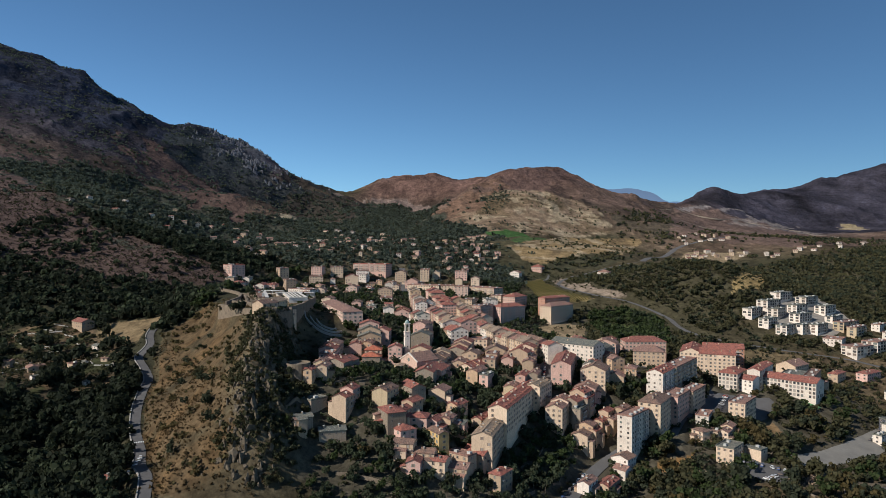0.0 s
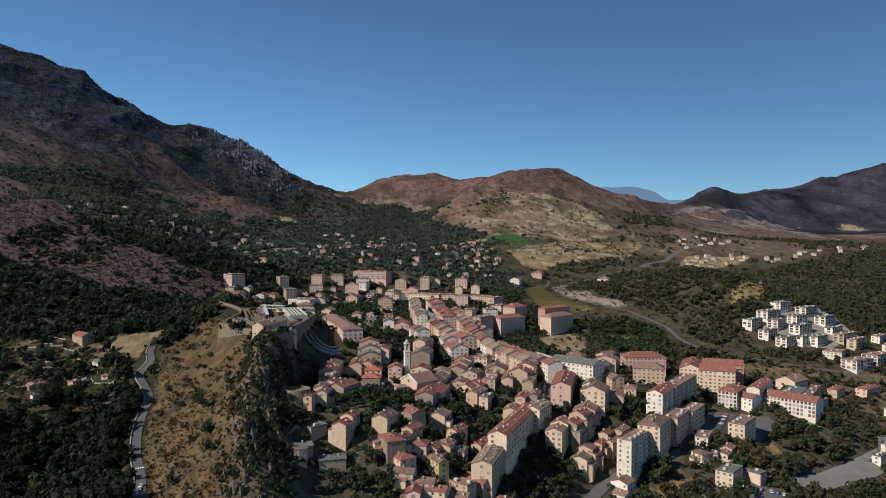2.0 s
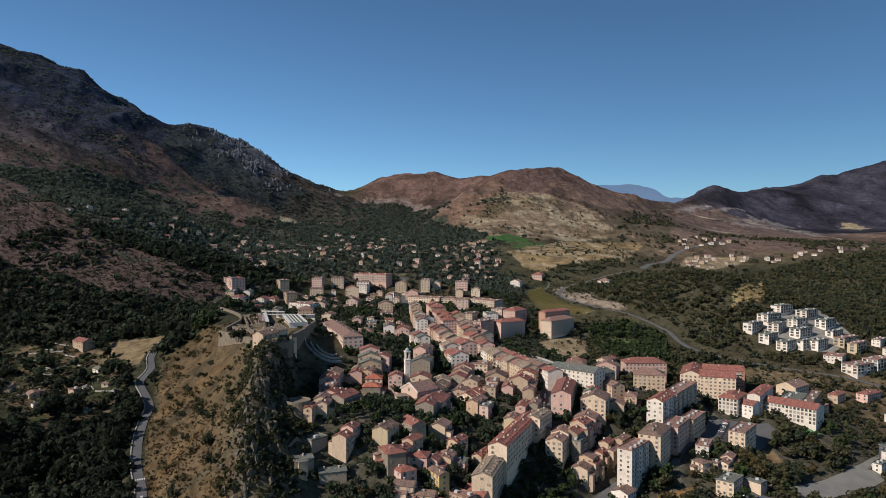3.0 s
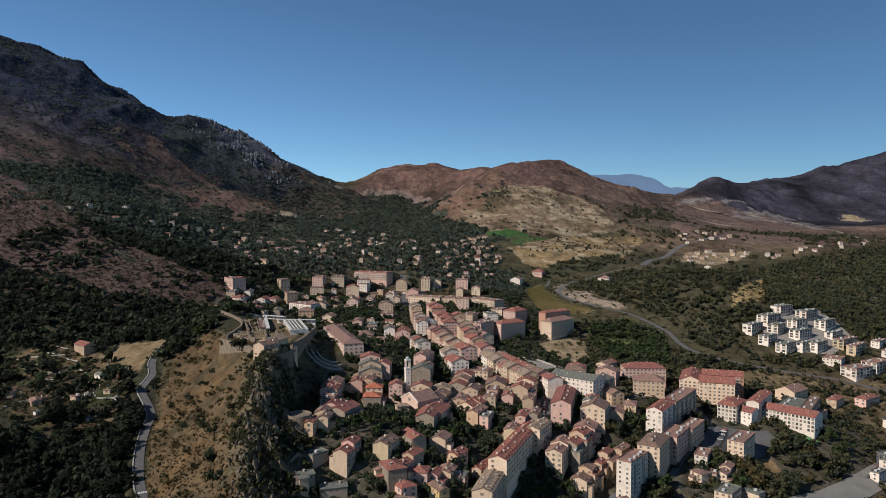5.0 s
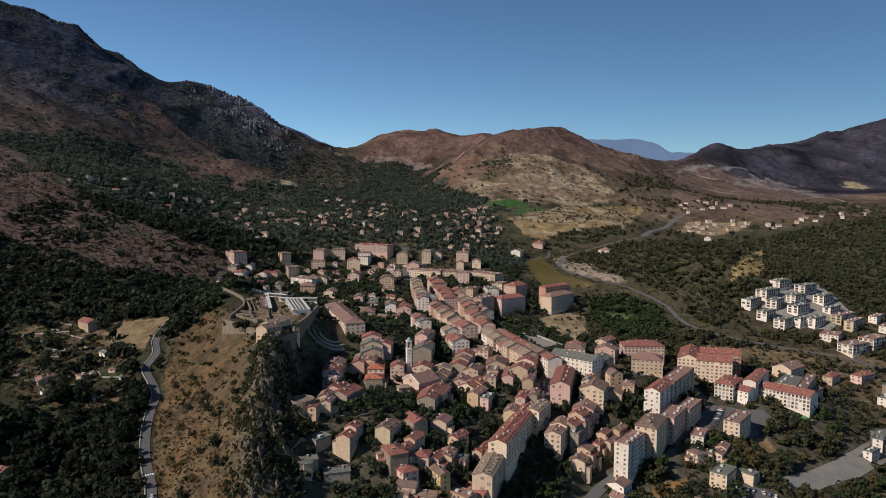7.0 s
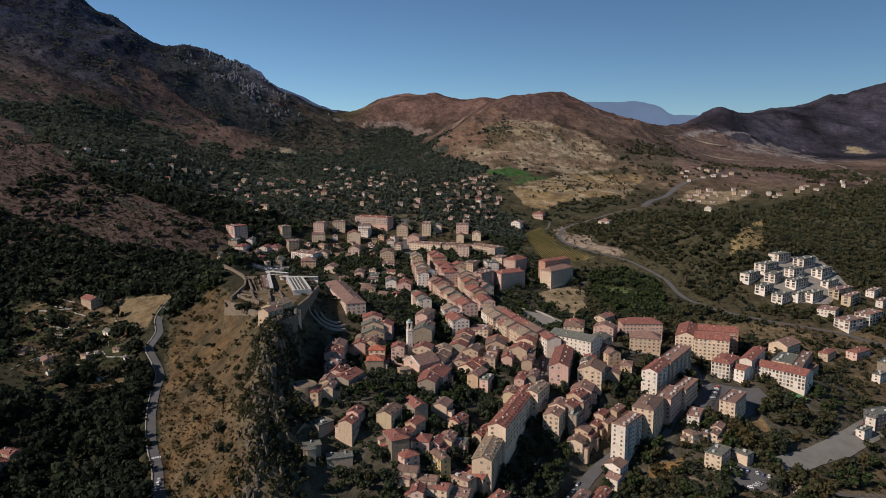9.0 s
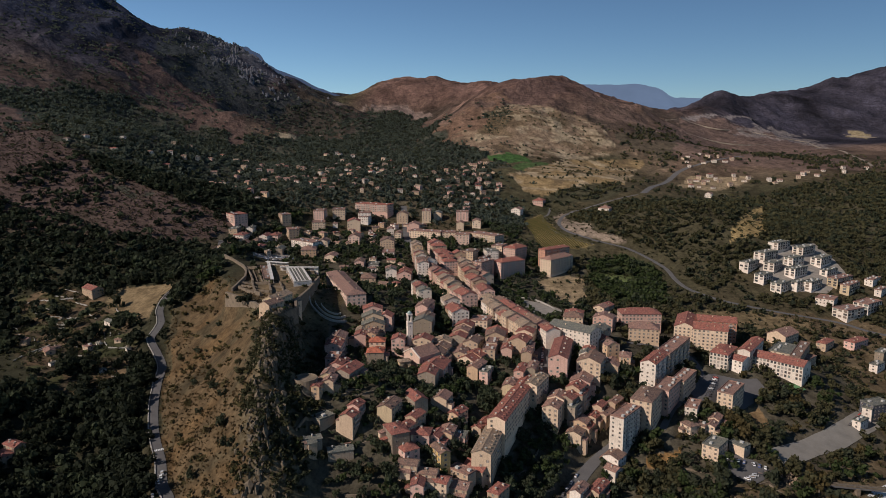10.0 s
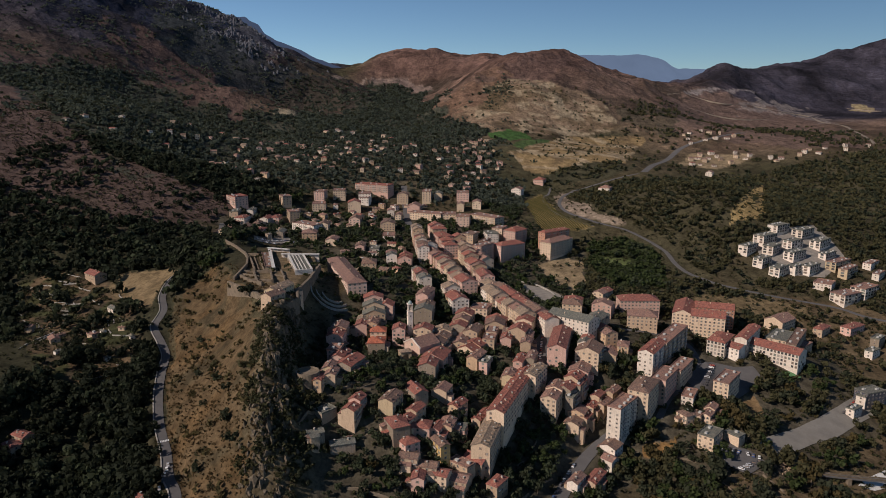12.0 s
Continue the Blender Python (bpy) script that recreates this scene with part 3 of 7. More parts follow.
DRY_GARDEN = [(220, 517), (233, 516), (233, 499), (222, 483), (210, 479), (209, 494)]
DRY_VERGE = [(209, 695), (248, 690), (291, 680), (325, 668), (359, 697), (309, 715), (253, 723)]
COURT = [(249, 541), (269, 549), (277, 544), (263, 534)]
SQUARE = [(65, 740), (90, 728), (105, 690), (84, 662), (74, 680), (60, 723)]


def soften(mask, x, y, d=8.0):
    """A polygon's mask with a ragged edge."""
    jx, jy = fbm(x, y, 40, 3, 31) * d, fbm(x, y, 40, 3, 37) * d
    return inside(x + jx, y + jy, mask).astype(float)


def valley_wood(x, y):
    """The dark wood of the upper valley, ragged at its edges."""
    return soften(VALLEY_WOOD, x, y, 45.0)


def cover(x, y, z):
    """The colour of the ground by what grows or lies on it, with haze blue on far heights."""
    def lay(base, colour, m):
        return base + (np.array(colour) - base) * np.clip(m, 0, 1)[:, None]

    r = np.hypot(x, y)
    n1, n2 = fbm(x, y, 120, 4, 41) * 0.5 + 0.5, fbm(x, y, 420, 4, 47) * 0.5 + 0.5
    lowland = np.clip((-x - 150) / 60, 0, 1) * np.clip((820 - y) / 60, 0, 1)
    c = np.tile(np.array((0.085, 0.064, 0.038)), (len(x), 1))
    c = lay(c, (0.042, 0.042, 0.022), n1 * 0.9)                                   # scrub
    left = np.clip((-x - 250 - 0.12 * (y - 900)) / 200, 0, 1) * np.clip((y - 600) / 300, 0, 1)
    c = lay(c, (0.072, 0.048, 0.044), left * np.clip(0.72 + n2 * 0.3, 0, 1))     # brown heath
    c = lay(c, (0.032, 0.036, 0.034), left * np.clip((n2 - 0.55) * 3, 0, 1))     # forest on the slope
    # high crags: dark blue of forest shade and distance haze put into the colour
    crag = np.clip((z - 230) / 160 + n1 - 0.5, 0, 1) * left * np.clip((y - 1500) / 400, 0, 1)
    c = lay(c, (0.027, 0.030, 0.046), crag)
    face = np.exp(-(((x + 730 + 0.25 * (y - 2300)) / 130) ** 2)) * np.clip((z - 260) / 60, 0, 1) * np.clip((y - 1900) / 200, 0, 1)
    c = lay(c, (0.095, 0.094, 0.105), face * np.clip(fbm(x, y, 60, 4, 53, True) * 1.3 - 0.2, 0, 0.8))
    hill = np.clip((z - 110) / 60, 0, 1) * np.clip((x + 500 - 0.1 * (y - 2000)) / 100, 0, 1)
    c = lay(c, (0.150, 0.096, 0.074), hill * 0.9)
    c = lay(c, (0.24, 0.17, 0.10), hill * np.clip((1850 - y) / 300, 0, 1) * 0.7)
    c = lay(c, (0.055, 0.042, 0.032), hill * np.clip((n1 - 0.5) * 4, 0, 1) * 0.85)
    c = lay(c, (0.118, 0.068, 0.054), hill * np.clip((z - 230) / 60, 0, 1) * 0.8)
    # far eastern range tinted dark blue-purple, as distance haze would colour it
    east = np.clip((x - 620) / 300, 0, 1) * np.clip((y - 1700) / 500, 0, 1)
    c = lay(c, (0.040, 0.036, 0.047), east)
    c = lay(c, (0.15, 0.098, 0.070), np.clip((x - 330) / 150, 0, 1) * np.clip((y - 1380) / 150, 0, 1) * np.clip((2200 - y) / 200, 0, 1) * np.clip(n1 * 1.5, 0, 1) * 0.8)
    coarse = np.clip((r - 1100) / 500, 0, 1)
    c = c * (1 + coarse * (0.45 * fbm(x, y, 70, 5, 111) + 0.25 * fbm(x, y, 180, 4, 113)))[:, None]
    wood = valley_wood(x, y)
    c = lay(c, (0.050, 0.052, 0.038), wood * 0.9)
    for mask, colour, m in (
        (EAST_WOOD, (0.060, 0.052, 0.030), 0.95), (EAST_BANK, (0.115, 0.082, 0.048), 0.85), (LEFT_HEATH, (0.092, 0.062, 0.052), 0.9),
        (KNOLL, (0.046, 0.038, 0.030), 0.95), (PALE_LAWN, (0.26, 0.21, 0.14), 0.9), (TERRACES, (0.20, 0.145, 0.12), 0.8), (SADDLE, (0.25, 0.19, 0.15), 0.8), (BROWN_RIDGE, (0.090, 0.058, 0.048), 0.9), (SHOULDER_WOOD, (0.030, 0.035, 0.036), 0.85),
        (PLAIN_HEATH, (0.135, 0.090, 0.072), 0.85), (QUARRY, (0.22, 0.185, 0.165), 0.7), (PALE_TRACKS, (0.26, 0.22, 0.20), 0.8), (EAST_FIELD, (0.32, 0.25, 0.14), 0.9), (HILL_FLANK, (0.150, 0.090, 0.060), 0.85), (PALE_VERGE, (0.25, 0.19, 0.14), 0.9),
        (GOLDEN, (0.215, 0.150, 0.098), 0.85), (GOLD_SLOPE, (0.26, 0.178, 0.088), 0.85), (GREEN_SLOPE, (0.060, 0.095, 0.034), 0.95), (DARK_WOOD, (0.06, 0.052, 0.036), 0.75), (DARK_TOP, (0.100, 0.062, 0.052), 0.8), (DARK_SCRUB, (0.05, 0.047, 0.028), 0.85),
        (GREEN_FIELD, (0.050, 0.100, 0.030), 1.0), (HILL_WOOD, (0.05, 0.045, 0.026), 0.8), (CLEARING, (0.27, 0.19, 0.085), 0.95),
        (ALLOTMENTS, (0.070, 0.052, 0.034), 0.9), (VALLEY_FIELD, (0.175, 0.126, 0.070), 1.0), (GRASS_SLOPE, (0.098, 0.066, 0.036), 0.95),
        (SUBURB, (0.090, 0.074, 0.048), 0.85), (PLAIN, (0.24, 0.18, 0.11), 0.9), (TOWN, (0.078, 0.067, 0.047), 0.9), (PARK, (0.26, 0.19, 0.11), 0.9),
        (GROVE, (0.035, 0.045, 0.018), 0.9), (MEADOW, (0.10, 0.12, 0.045), 0.9), (DRY_BANK, (0.22, 0.125, 0.05), 1.0), (DRY_GARDEN, (0.20, 0.125, 0.06), 0.9), (DRY_VERGE, (0.16, 0.115, 0.062), 0.8), (CITADEL, (0.165, 0.118, 0.070), 0.95), (VINEYARD, (0.17, 0.125, 0.055), 1.0), (DRY_FIELD, (0.25, 0.165, 0.075), 0.95),
    ):
        c = lay(c, colour, soften(mask, x, y, 60.0 if mask in (BROWN_RIDGE, SHOULDER_WOOD, KNOLL, LEFT_HEATH, DARK_TOP, HILL_FLANK, GOLDEN, DARK_WOOD, PLAIN_HEATH, QUARRY) else 8.0) * m)
    plots = soften(ALLOTMENTS, x, y)
    c = lay(c, (0.140, 0.092, 0.054), plots * np.clip((vnoise(x / 17, y / 17, 121) - 0.52) * 9, 0, 0.85))
    c = lay(c, (0.055, 0.062, 0.026), plots * np.clip((vnoise(x / 13, y / 13, 123) - 0.62) * 9, 0, 0.85))
    dry = soften(GOLDEN, x, y) + soften(GOLD_SLOPE, x, y)
    c = lay(c, (0.12, 0.085, 0.05), np.clip(dry, 0, 1) * np.clip(fbm(x, y, 45, 5, 125) * 2.2 - 0.1, 0, 0.75))
    c = lay(c, (0.33, 0.26, 0.17), np.clip(dry, 0, 1) * np.clip((fbm(x * 0.3, y, 26, 3, 127, True) - 0.72) * 5, 0, 0.7))
    c = lay(c, (0.034, 0.032, 0.019), lowland * (1 - inside(x, y, VALLEY_FIELD)) * (1 - inside(x, y, GRASS_SLOPE)) * (1 - 0.75 * inside(x, y, ALLOTMENTS)))
    rock = np.exp(-((x + 106 + (y - 340) * 0.14) / 16) ** 2) * np.clip((y - 330) / 20, 0, 1) * np.clip((510 - y) / 40, 0, 1)
    c = lay(c, (0.125, 0.095, 0.058), rock * 1.2 * np.clip(fbm(x, y, 14, 3, 61) + 0.6, 0, 1))
    slope = soften(GRASS_SLOPE, x, y)
    c = lay(c, (0.118, 0.073, 0.035), slope * np.clip(fbm(x, y, 24, 4, 95) * 1.2, 0, 0.8))
    c = lay(c, (0.062, 0.050, 0.030), slope * np.clip(-fbm(x, y, 17, 4, 97) * 1.3, 0, 0.8))
    return c


def build_ground():
    """One sheet from under the camera to the horizon, finer where it is looked at."""
    front = np.radians(np.linspace(-41, 41, 760))
    back = np.radians(np.linspace(42, 318, 48))[1:-1]
    turn = np.concatenate([front, back])
    radii = np.concatenate([[0.002, 25, 80, 140, 190], np.geomspace(225, 4940, 520)])
    a, r = np.meshgrid(turn, radii)
    x, y = (r * np.sin(a)).ravel(), (r * np.cos(a)).ravel()
    z = height(x, y)
    n, m = len(turn), len(radii)
    i = np.arange(m - 1)[:, None] * n + np.arange(n)[None, :]
    j = np.arange(m - 1)[:, None] * n + (np.arange(n)[None, :] + 1) % n
    faces = np.stack([i, i + n, j + n, j], -1).reshape(-1, 4)[:, ::-1]
    verts = np.stack([x, y, z], 1)
    hub = len(verts)
    me = mesh_of("ground", verts, faces, [ground_mat], smooth=True)
    att = me.attributes.new("cover", "FLOAT_COLOR", "POINT")
    col = np.ones((hub, 4), np.float32)
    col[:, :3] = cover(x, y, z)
    col[:, 3] = np.clip((np.hypot(x, y) - 1100) / 600, 0, 1)              # open hill land, with rocky ribs
    att.data.foreach_set("color", col.ravel())
    tagged(new("ground", me), "dry Mediterranean hill country with scrub and grass", "ground", kind="structure")


build_ground()


def ribbon(name, line, z, w, mat, lift=0.0, thick=0.25, side=0.0):
    """A strip of road along a line, with its thickness."""
    d = np.gradient(line, axis=0)
    d /= np.maximum(np.hypot(d[:, 0], d[:, 1]), 1e-6)[:, None]
    nrm = np.stack([-d[:, 1], d[:, 0]], 1)
    rows = []
    for off, dz in ((w / 2, -thick - 0.5), (w / 2, 0), (-w / 2, 0), (-w / 2, -thick - 0.5)):
        p = line + nrm * (off + side)
        rows.append(np.column_stack([p, z + lift + dz]))
    verts = np.stack(rows, 1).reshape(-1, 3)
    n = len(line)
    faces = [(4 * i + k, 4 * i + k + 1, 4 * i + k + 5, 4 * i + k + 4) for i in range(n - 1) for k in range(3)]
    return mesh_of(name, verts, np.array(faces)[:, ::-1], [mat])


for key, (w, _) in ROADS.items():
    line, zs = LINES[key], LEVELS[key]
    tagged(new("road", ribbon("road", line, zs, w, asphalt_mat)), "grey worn asphalt " + key.replace("_", " "), "road", kind="structure")
    if key == "valley_road":
        part_line = line[: len(line) * 2 // 3]
        s = -1
        tagged(new("kerb", ribbon("kerb", part_line, zs[: len(part_line)], 0.7, kerb_mat, 0.5, 0.4, -s * (w / 2 + 0.4))), "low pale stone parapet beside the road", "wall", kind="structure")


for pts, w in (([(621, 2228), (714, 2247), (789, 2209), (895, 2262), (958, 2242), (1055, 2244), (1026, 2059), (1033, 1949), (917, 1653), (851, 1492)], 9.0), ([(640, 2077), (719, 2094), (798, 2085), (888, 2109)], 7.0), ([(1332, 2531), (1357, 2468), (1387, 2421)], 16.0)):
    line = smooth_line(pts, 8.0)
    zs = height(line[:, 0], line[:, 1])
    tagged(new("road", ribbon("road", line, np.maximum(level(zs), zs - 1), w * 0.6, dirt_mat, 1.0, 3.0)), "pale dirt road on the eastern range", "road", kind="structure")


def paved(name, pts, mat, label, category, lift=0.45, step=3.0):
    """A paved place that follows the ground, cut along its outline."""
    bm = bmesh.new()
    bm.faces.new([bm.verts.new((px, py, 0)) for px, py in pts])
    xs, ys = [p[0] for p in pts], [p[1] for p in pts]
    for axis, lo, hi in ((0, min(xs), max(xs)), (1, min(ys), max(ys))):
        for c in np.arange(lo + step, hi, step):
            co, no = ((c, 0, 0), (1, 0, 0)) if axis == 0 else ((0, c, 0), (0, 1, 0))
            bmesh.ops.bisect_plane(bm, geom=bm.verts[:] + bm.edges[:] + bm.faces[:], plane_co=co, plane_no=no)
    co = np.array([v.co[:] for v in bm.verts])
    zs = height(co[:, 0], co[:, 1])
    for v, z in zip(bm.verts, zs):
        v.co.z = z + lift
    bmesh.ops.recalc_face_normals(bm, faces=bm.faces[:])
    if sum(f.normal.z for f in bm.faces) < 0:
        bmesh.ops.reverse_faces(bm, faces=bm.faces[:])
    me = bpy.data.meshes.new(name)
    bm.to_mesh(me)
    bm.free()
    me.materials.append(mat)
    return tagged(new(name, me), label, category, kind="structure")


paved("pavement", LOT, pale_asphalt_mat, "wide grey asphalt car park below the school", "car park")
paved("pavement", CAR_PARK, asphalt_mat, "small asphalt car park beside flat-roofed houses", "car park")
paved("pavement", YARD, asphalt_mat, "asphalt school yard among apartment blocks", "yard")
paved("pavement", COURT, court_mat, "green painted sports court below the school", "court", 0.6)
paved("riverbed", [(258, 419), (266, 427), (290, 444), (318, 462), (326, 450), (292, 428), (266, 414)], pebble_mat, "white pebble bank of the river below the bridge", "riverbed", 0.5)
paved("pavement", PLACE, asphalt_mat, "small asphalt square between the old houses", "square", 0.3)
paved("pavement", VILLA_YARD, gravel_mat, "pale paved courts between the white villas", "yard", 0.3)
paved("pavement", CITADEL_PARKING, gravel_mat, "pale gravel car park behind the citadel", "car park", 0.3)
paved("pavement", SQUARE, gravel_mat, "pale paved square beside the main street", "square")


# ---- buildings ----
BUILT = []                                            # footprints: x, y, half length, half depth, turn
WINDOW = {}


def window_mesh(kind):
    """A window in its frame, 1 m wide and 1.5 m high about its middle: +y looks out of the wall."""
    if kind in WINDOW:
        return WINDOW[kind]
    w, h = {"tall": (0.85, 1.4), "wide": (1.25, 1.2), "small": (0.65, 0.9), "bay": (3.5, 2.15), "grand": (1.7, 1.9)}[kind.split("_")[0]]
    f = 0.1
    xs, zs = (-w / 2 - f, -w / 2, w / 2, w / 2 + f), (-h / 2 - f, -h / 2, h / 2, h / 2 + f)
    v = [(x, 0.09, z) for z in zs for x in xs]
    faces, idx = [], []
    for r in range(3):
        for q in range(3):
            if (r, q) != (1, 1):
                a = r * 4 + q
                faces.append((a + 1, a, a + 4, a + 5))
                idx.append(1)
    ring = [5, 6, 10, 9]
    v += [(v[i][0], 0.02, v[i][2]) for i in ring]
    for i in range(4):
        faces.append((ring[i], ring[(i + 1) % 4], 16 + (i + 1) % 4, 16 + i))
        idx.append(1)
    faces.append((17, 16, 19, 18))
    idx.append(0)
    if "shut" in kind or "green" in kind:
        for a, b, x in ((0, 12, -w / 2 - f - 0.38), (3, 15, w / 2 + f + 0.38)):
            k = len(v)
            v += [(x, 0.09, zs[0]), (x, 0.09, zs[3]), (x, -0.05, zs[0]), (x, -0.05, zs[3])]
            faces += [(a, k, k + 1, b) if x < 0 else (k, a, b, k + 1), (k, k + 2, k + 3, k + 1)]
            idx += [2, 2]
    k = len(v)
    rim = [0, 1, 2, 3, 7, 11, 15, 14, 13, 12, 8, 4]
    v += [(v[i][0], -0.05, v[i][2]) for i in rim]
    for i in range(12):
        faces.append((rim[i], k + i, k + (i + 1) % 12, rim[(i + 1) % 12]))
        idx.append(1)
    WINDOW[kind] = poly_mesh("window", v, faces, [pane_mat, frame_mat, green_shutter_mat if "green" in kind else shutter_mat], idx)
    return WINDOW[kind]


def far_window(kind):
    """A window of few faces, for walls that are far off or look away: corners, faces, materials."""
    w, h = {"tall": (0.85, 1.4), "wide": (1.25, 1.2), "small": (0.65, 0.9), "bay": (3.5, 2.15), "grand": (1.7, 1.9)}[kind.split("_")[0]]
    a, b, c = w / 2 + 0.1, h / 2 + 0.1, w / 2
    v = [(x, y, z) for y in (0.08, -0.03) for x, z in ((-a, -b), (a, -b), (a, b), (-a, b))]
    v += [(-c, 0.10, -h / 2), (c, 0.10, -h / 2), (c, 0.10, h / 2), (-c, 0.10, h / 2)]
    f, i = [(1, 0, 3, 2), (0, 1, 5, 4), (2, 3, 7, 6), (9, 8, 11, 10)], [1, 1, 1, 0]
    if "shut" in kind or "green" in kind:
        for s in (-1, 1):
            k = len(v)
            v += [(s * a, 0.06, -b), (s * (a + 0.4), 0.06, -b), (s * (a + 0.4), 0.06, b), (s * a, 0.06, b)]
            f.append((k, k + 1, k + 2, k + 3) if s < 0 else (k + 1, k, k + 3, k + 2))
            i.append(2)
    return np.array(v), np.array(f), np.array(i)


def gable_roof(L, W, z, pitch=0.42, over=0.45, thick=0.22):
    """Two slopes with their thickness, the ridge along x."""
    a, b, rise = L / 2 + over, W / 2 + over, (W / 2 + over) * pitch
    top = [(-a, -b, z), (a, -b, z), (a, 0, z + rise), (-a, 0, z + rise), (-a, b, z), (a, b, z)]
    v = top + [(x, y, q - thick) for x, y, q in top]
    f = [(0, 1, 2, 3), (3, 2, 5, 4), (7, 6, 9, 8), (8, 9, 10, 11), (0, 6, 7, 1), (4, 5, 11, 10), (1, 7, 8, 2), (2, 8, 11, 5), (0, 3, 9, 6), (3, 4, 10, 9)]
    return v, f


def hip_roof(L, W, z, pitch=0.42, over=0.45, thick=0.22):
    a, b = L / 2 + over, W / 2 + over
    rise, k = b * pitch, max(a - b, 0.3)
    v = [(-a, -b, z), (a, -b, z), (a, b, z), (-a, b, z), (-k, 0, z + rise), (k, 0, z + rise)]
    v += [(x, y, z - thick) for x, y, _ in v[:4]]
    f = [(0, 1, 5, 4), (2, 3, 4, 5), (1, 2, 5), (3, 0, 4), (0, 6, 7, 1), (1, 7, 8, 2), (2, 8, 9, 3), (3, 9, 6, 0), (9, 8, 7, 6)]
    return v, f


def flat_roof(L, W, z):
    """A flat roof behind a low parapet."""
    a, b, t = L / 2 + 0.25, W / 2 + 0.25, 0.35
    pieces = [box(-a, -b, z - 0.2, a, b, z + 0.15), box(-a, -b, z + 0.154, a, -b + t, z + 0.75), box(-a, b - t, z + 0.154, a, b, z + 0.75), box(-a, -b + t, z + 0.154, -a + t, b - t, z + 0.75), box(a - t, -b + t, z + 0.154, a, b - t, z + 0.75)]
    return join(pieces)


NAMES = {"w": "white", "c": "cream", "o": "ochre", "y": "yellow", "p": "pink", "k": "rose", "b": "beige", "g": "bare stone", "n": "sand-coloured", "x": "red ochre", "k2": "dark-clad"}
TILES = {"r": "red tiled", "t": "faded terracotta", "d": "brown tiled", "n": "sandy tiled", "o": "orange tiled", "s": "grey slate"}
FORM = {"g": "gabled", "h": "hipped", "f": "flat"}
COUNT = {"windows": 0}


def building(x, y, turn, L, W, floors, form, wall, roof, style="", storey=3.05, drop=0.0, fine=True):
    """A house or block: walls, roof, chimneys, windows, balconies. x, y: its middle; L along its length."""
    rng = random.Random(int(x * 31 + y * 17 + L * 7))
    if not fine and 2.8 < storey < 3.25:
        storey = 3.03 + (storey - 3.03) * 0.35                # rows share their cornice
    c, s = math.cos(radians(turn)), math.sin(radians(turn))
    corners = [(x + c * a - s * b, y + s * a + c * b) for a, b in ((-L / 2, -W / 2), (L / 2, -W / 2), (L / 2, W / 2), (-L / 2, W / 2), (0, 0))]
    zs = height([p[0] for p in corners], [p[1] for p in corners])
    base = float(zs.mean()) - drop if not style.startswith("z") else 0.0
    low = float(zs.min()) - base - 1.0
    eave = floors * storey + 0.6
    kind = "house" if floors <= 4 and L < 26 else "apartment_block"
    root = new(kind)
    root.matrix_basis = pose(x, y, base, 0, 0, turn)
    BUILT.append((x, y, L / 2 + 1.0, W / 2 + 1.0, radians(turn)))
    a, b = L / 2, W / 2
    pitch = rng.uniform(0.36, 0.48)
    v, f = box(-a, -b, low, a, b, eave)
    if form == "g":
        rise = b * pitch
        v += [(-a, 0, eave + rise), (a, 0, eave + rise)]
        f = [(3, 2, 1, 0), (0, 1, 5, 4), (1, 2, 6, 9, 5), (2, 3, 7, 6), (3, 0, 4, 8, 7), (4, 5, 9, 8), (8, 9, 6, 7)]
    part("wall", poly_mesh("wall", v, f, [WALL[wall]]), root)
    if form == "g":
        v, f = gable_roof(L, W, eave - 0.1 + 0.1, pitch)
    elif form == "h":
        v, f = hip_roof(L, W, eave, pitch)
    else:
        v, f = flat_roof(L, W, eave)
    part("roof", poly_mesh("roof", v, f, [ROOF[roof]]), root)
    if fine and form == "g":
        top = eave + (b + 0.45) * pitch
        part("ridge_cap", poly_mesh("ridge_cap", *box(-a - 0.4, -0.22, top - 0.16, a + 0.4, 0.22, top + 0.09), [ROOF[roof]]), root)
        if L < 30:
            for k in range(rng.choice((0, 1, 2))):
                px, py = rng.uniform(-a + 1.5, a - 1.5), rng.choice((-1, 1)) * b * rng.uniform(0.3, 0.6)
                v, f = box(-0.45, -0.6, -0.05, 0.45, 0.6, 0.14)
                m = Matrix.Translation((px, py, eave + pitch * (b + 0.45 - abs(py)))) @ Matrix.Rotation(math.atan(pitch) * (1 if py < 0 else -1), 4, "X")
                part("skylight", poly_mesh("skylight", v, f, [pane_mat]), root, m)
    # chimneys and roof boxes
    many = int(L / 6) if "c" in style else (1 if L < 12 else 2 if L < 24 else 4)
    for k in range(many):
        px = -a + L * (k + 0.5) / many + rng.uniform(-1, 1)
        py = rng.choice((-1, 1)) * b * rng.uniform(0.15, 0.55)
        top = eave + (pitch * (b - abs(py)) if form != "f" else 0.1)
        if form == "f":
            g = box(px - 1.1, py - 0.9, top, px + 1.1, py + 0.9, top + 1.3)
            part("roof_box", poly_mesh("roof_box", *g, [concrete_mat]), root)
        else:
            stack = part("chimney", poly_mesh("chimney", *box(px - 0.35, py - 0.5, top - 0.5, px + 0.35, py + 0.5, top + 1.1), [WALL[rng.choice("bgc")]]), root)
            if fine:
                part("chimney_cap", poly_mesh("chimney_cap", *box(px - 0.45, py - 0.6, top + 1.1, px + 0.45, py + 0.6, top + 1.25), [concrete_mat]), stack)
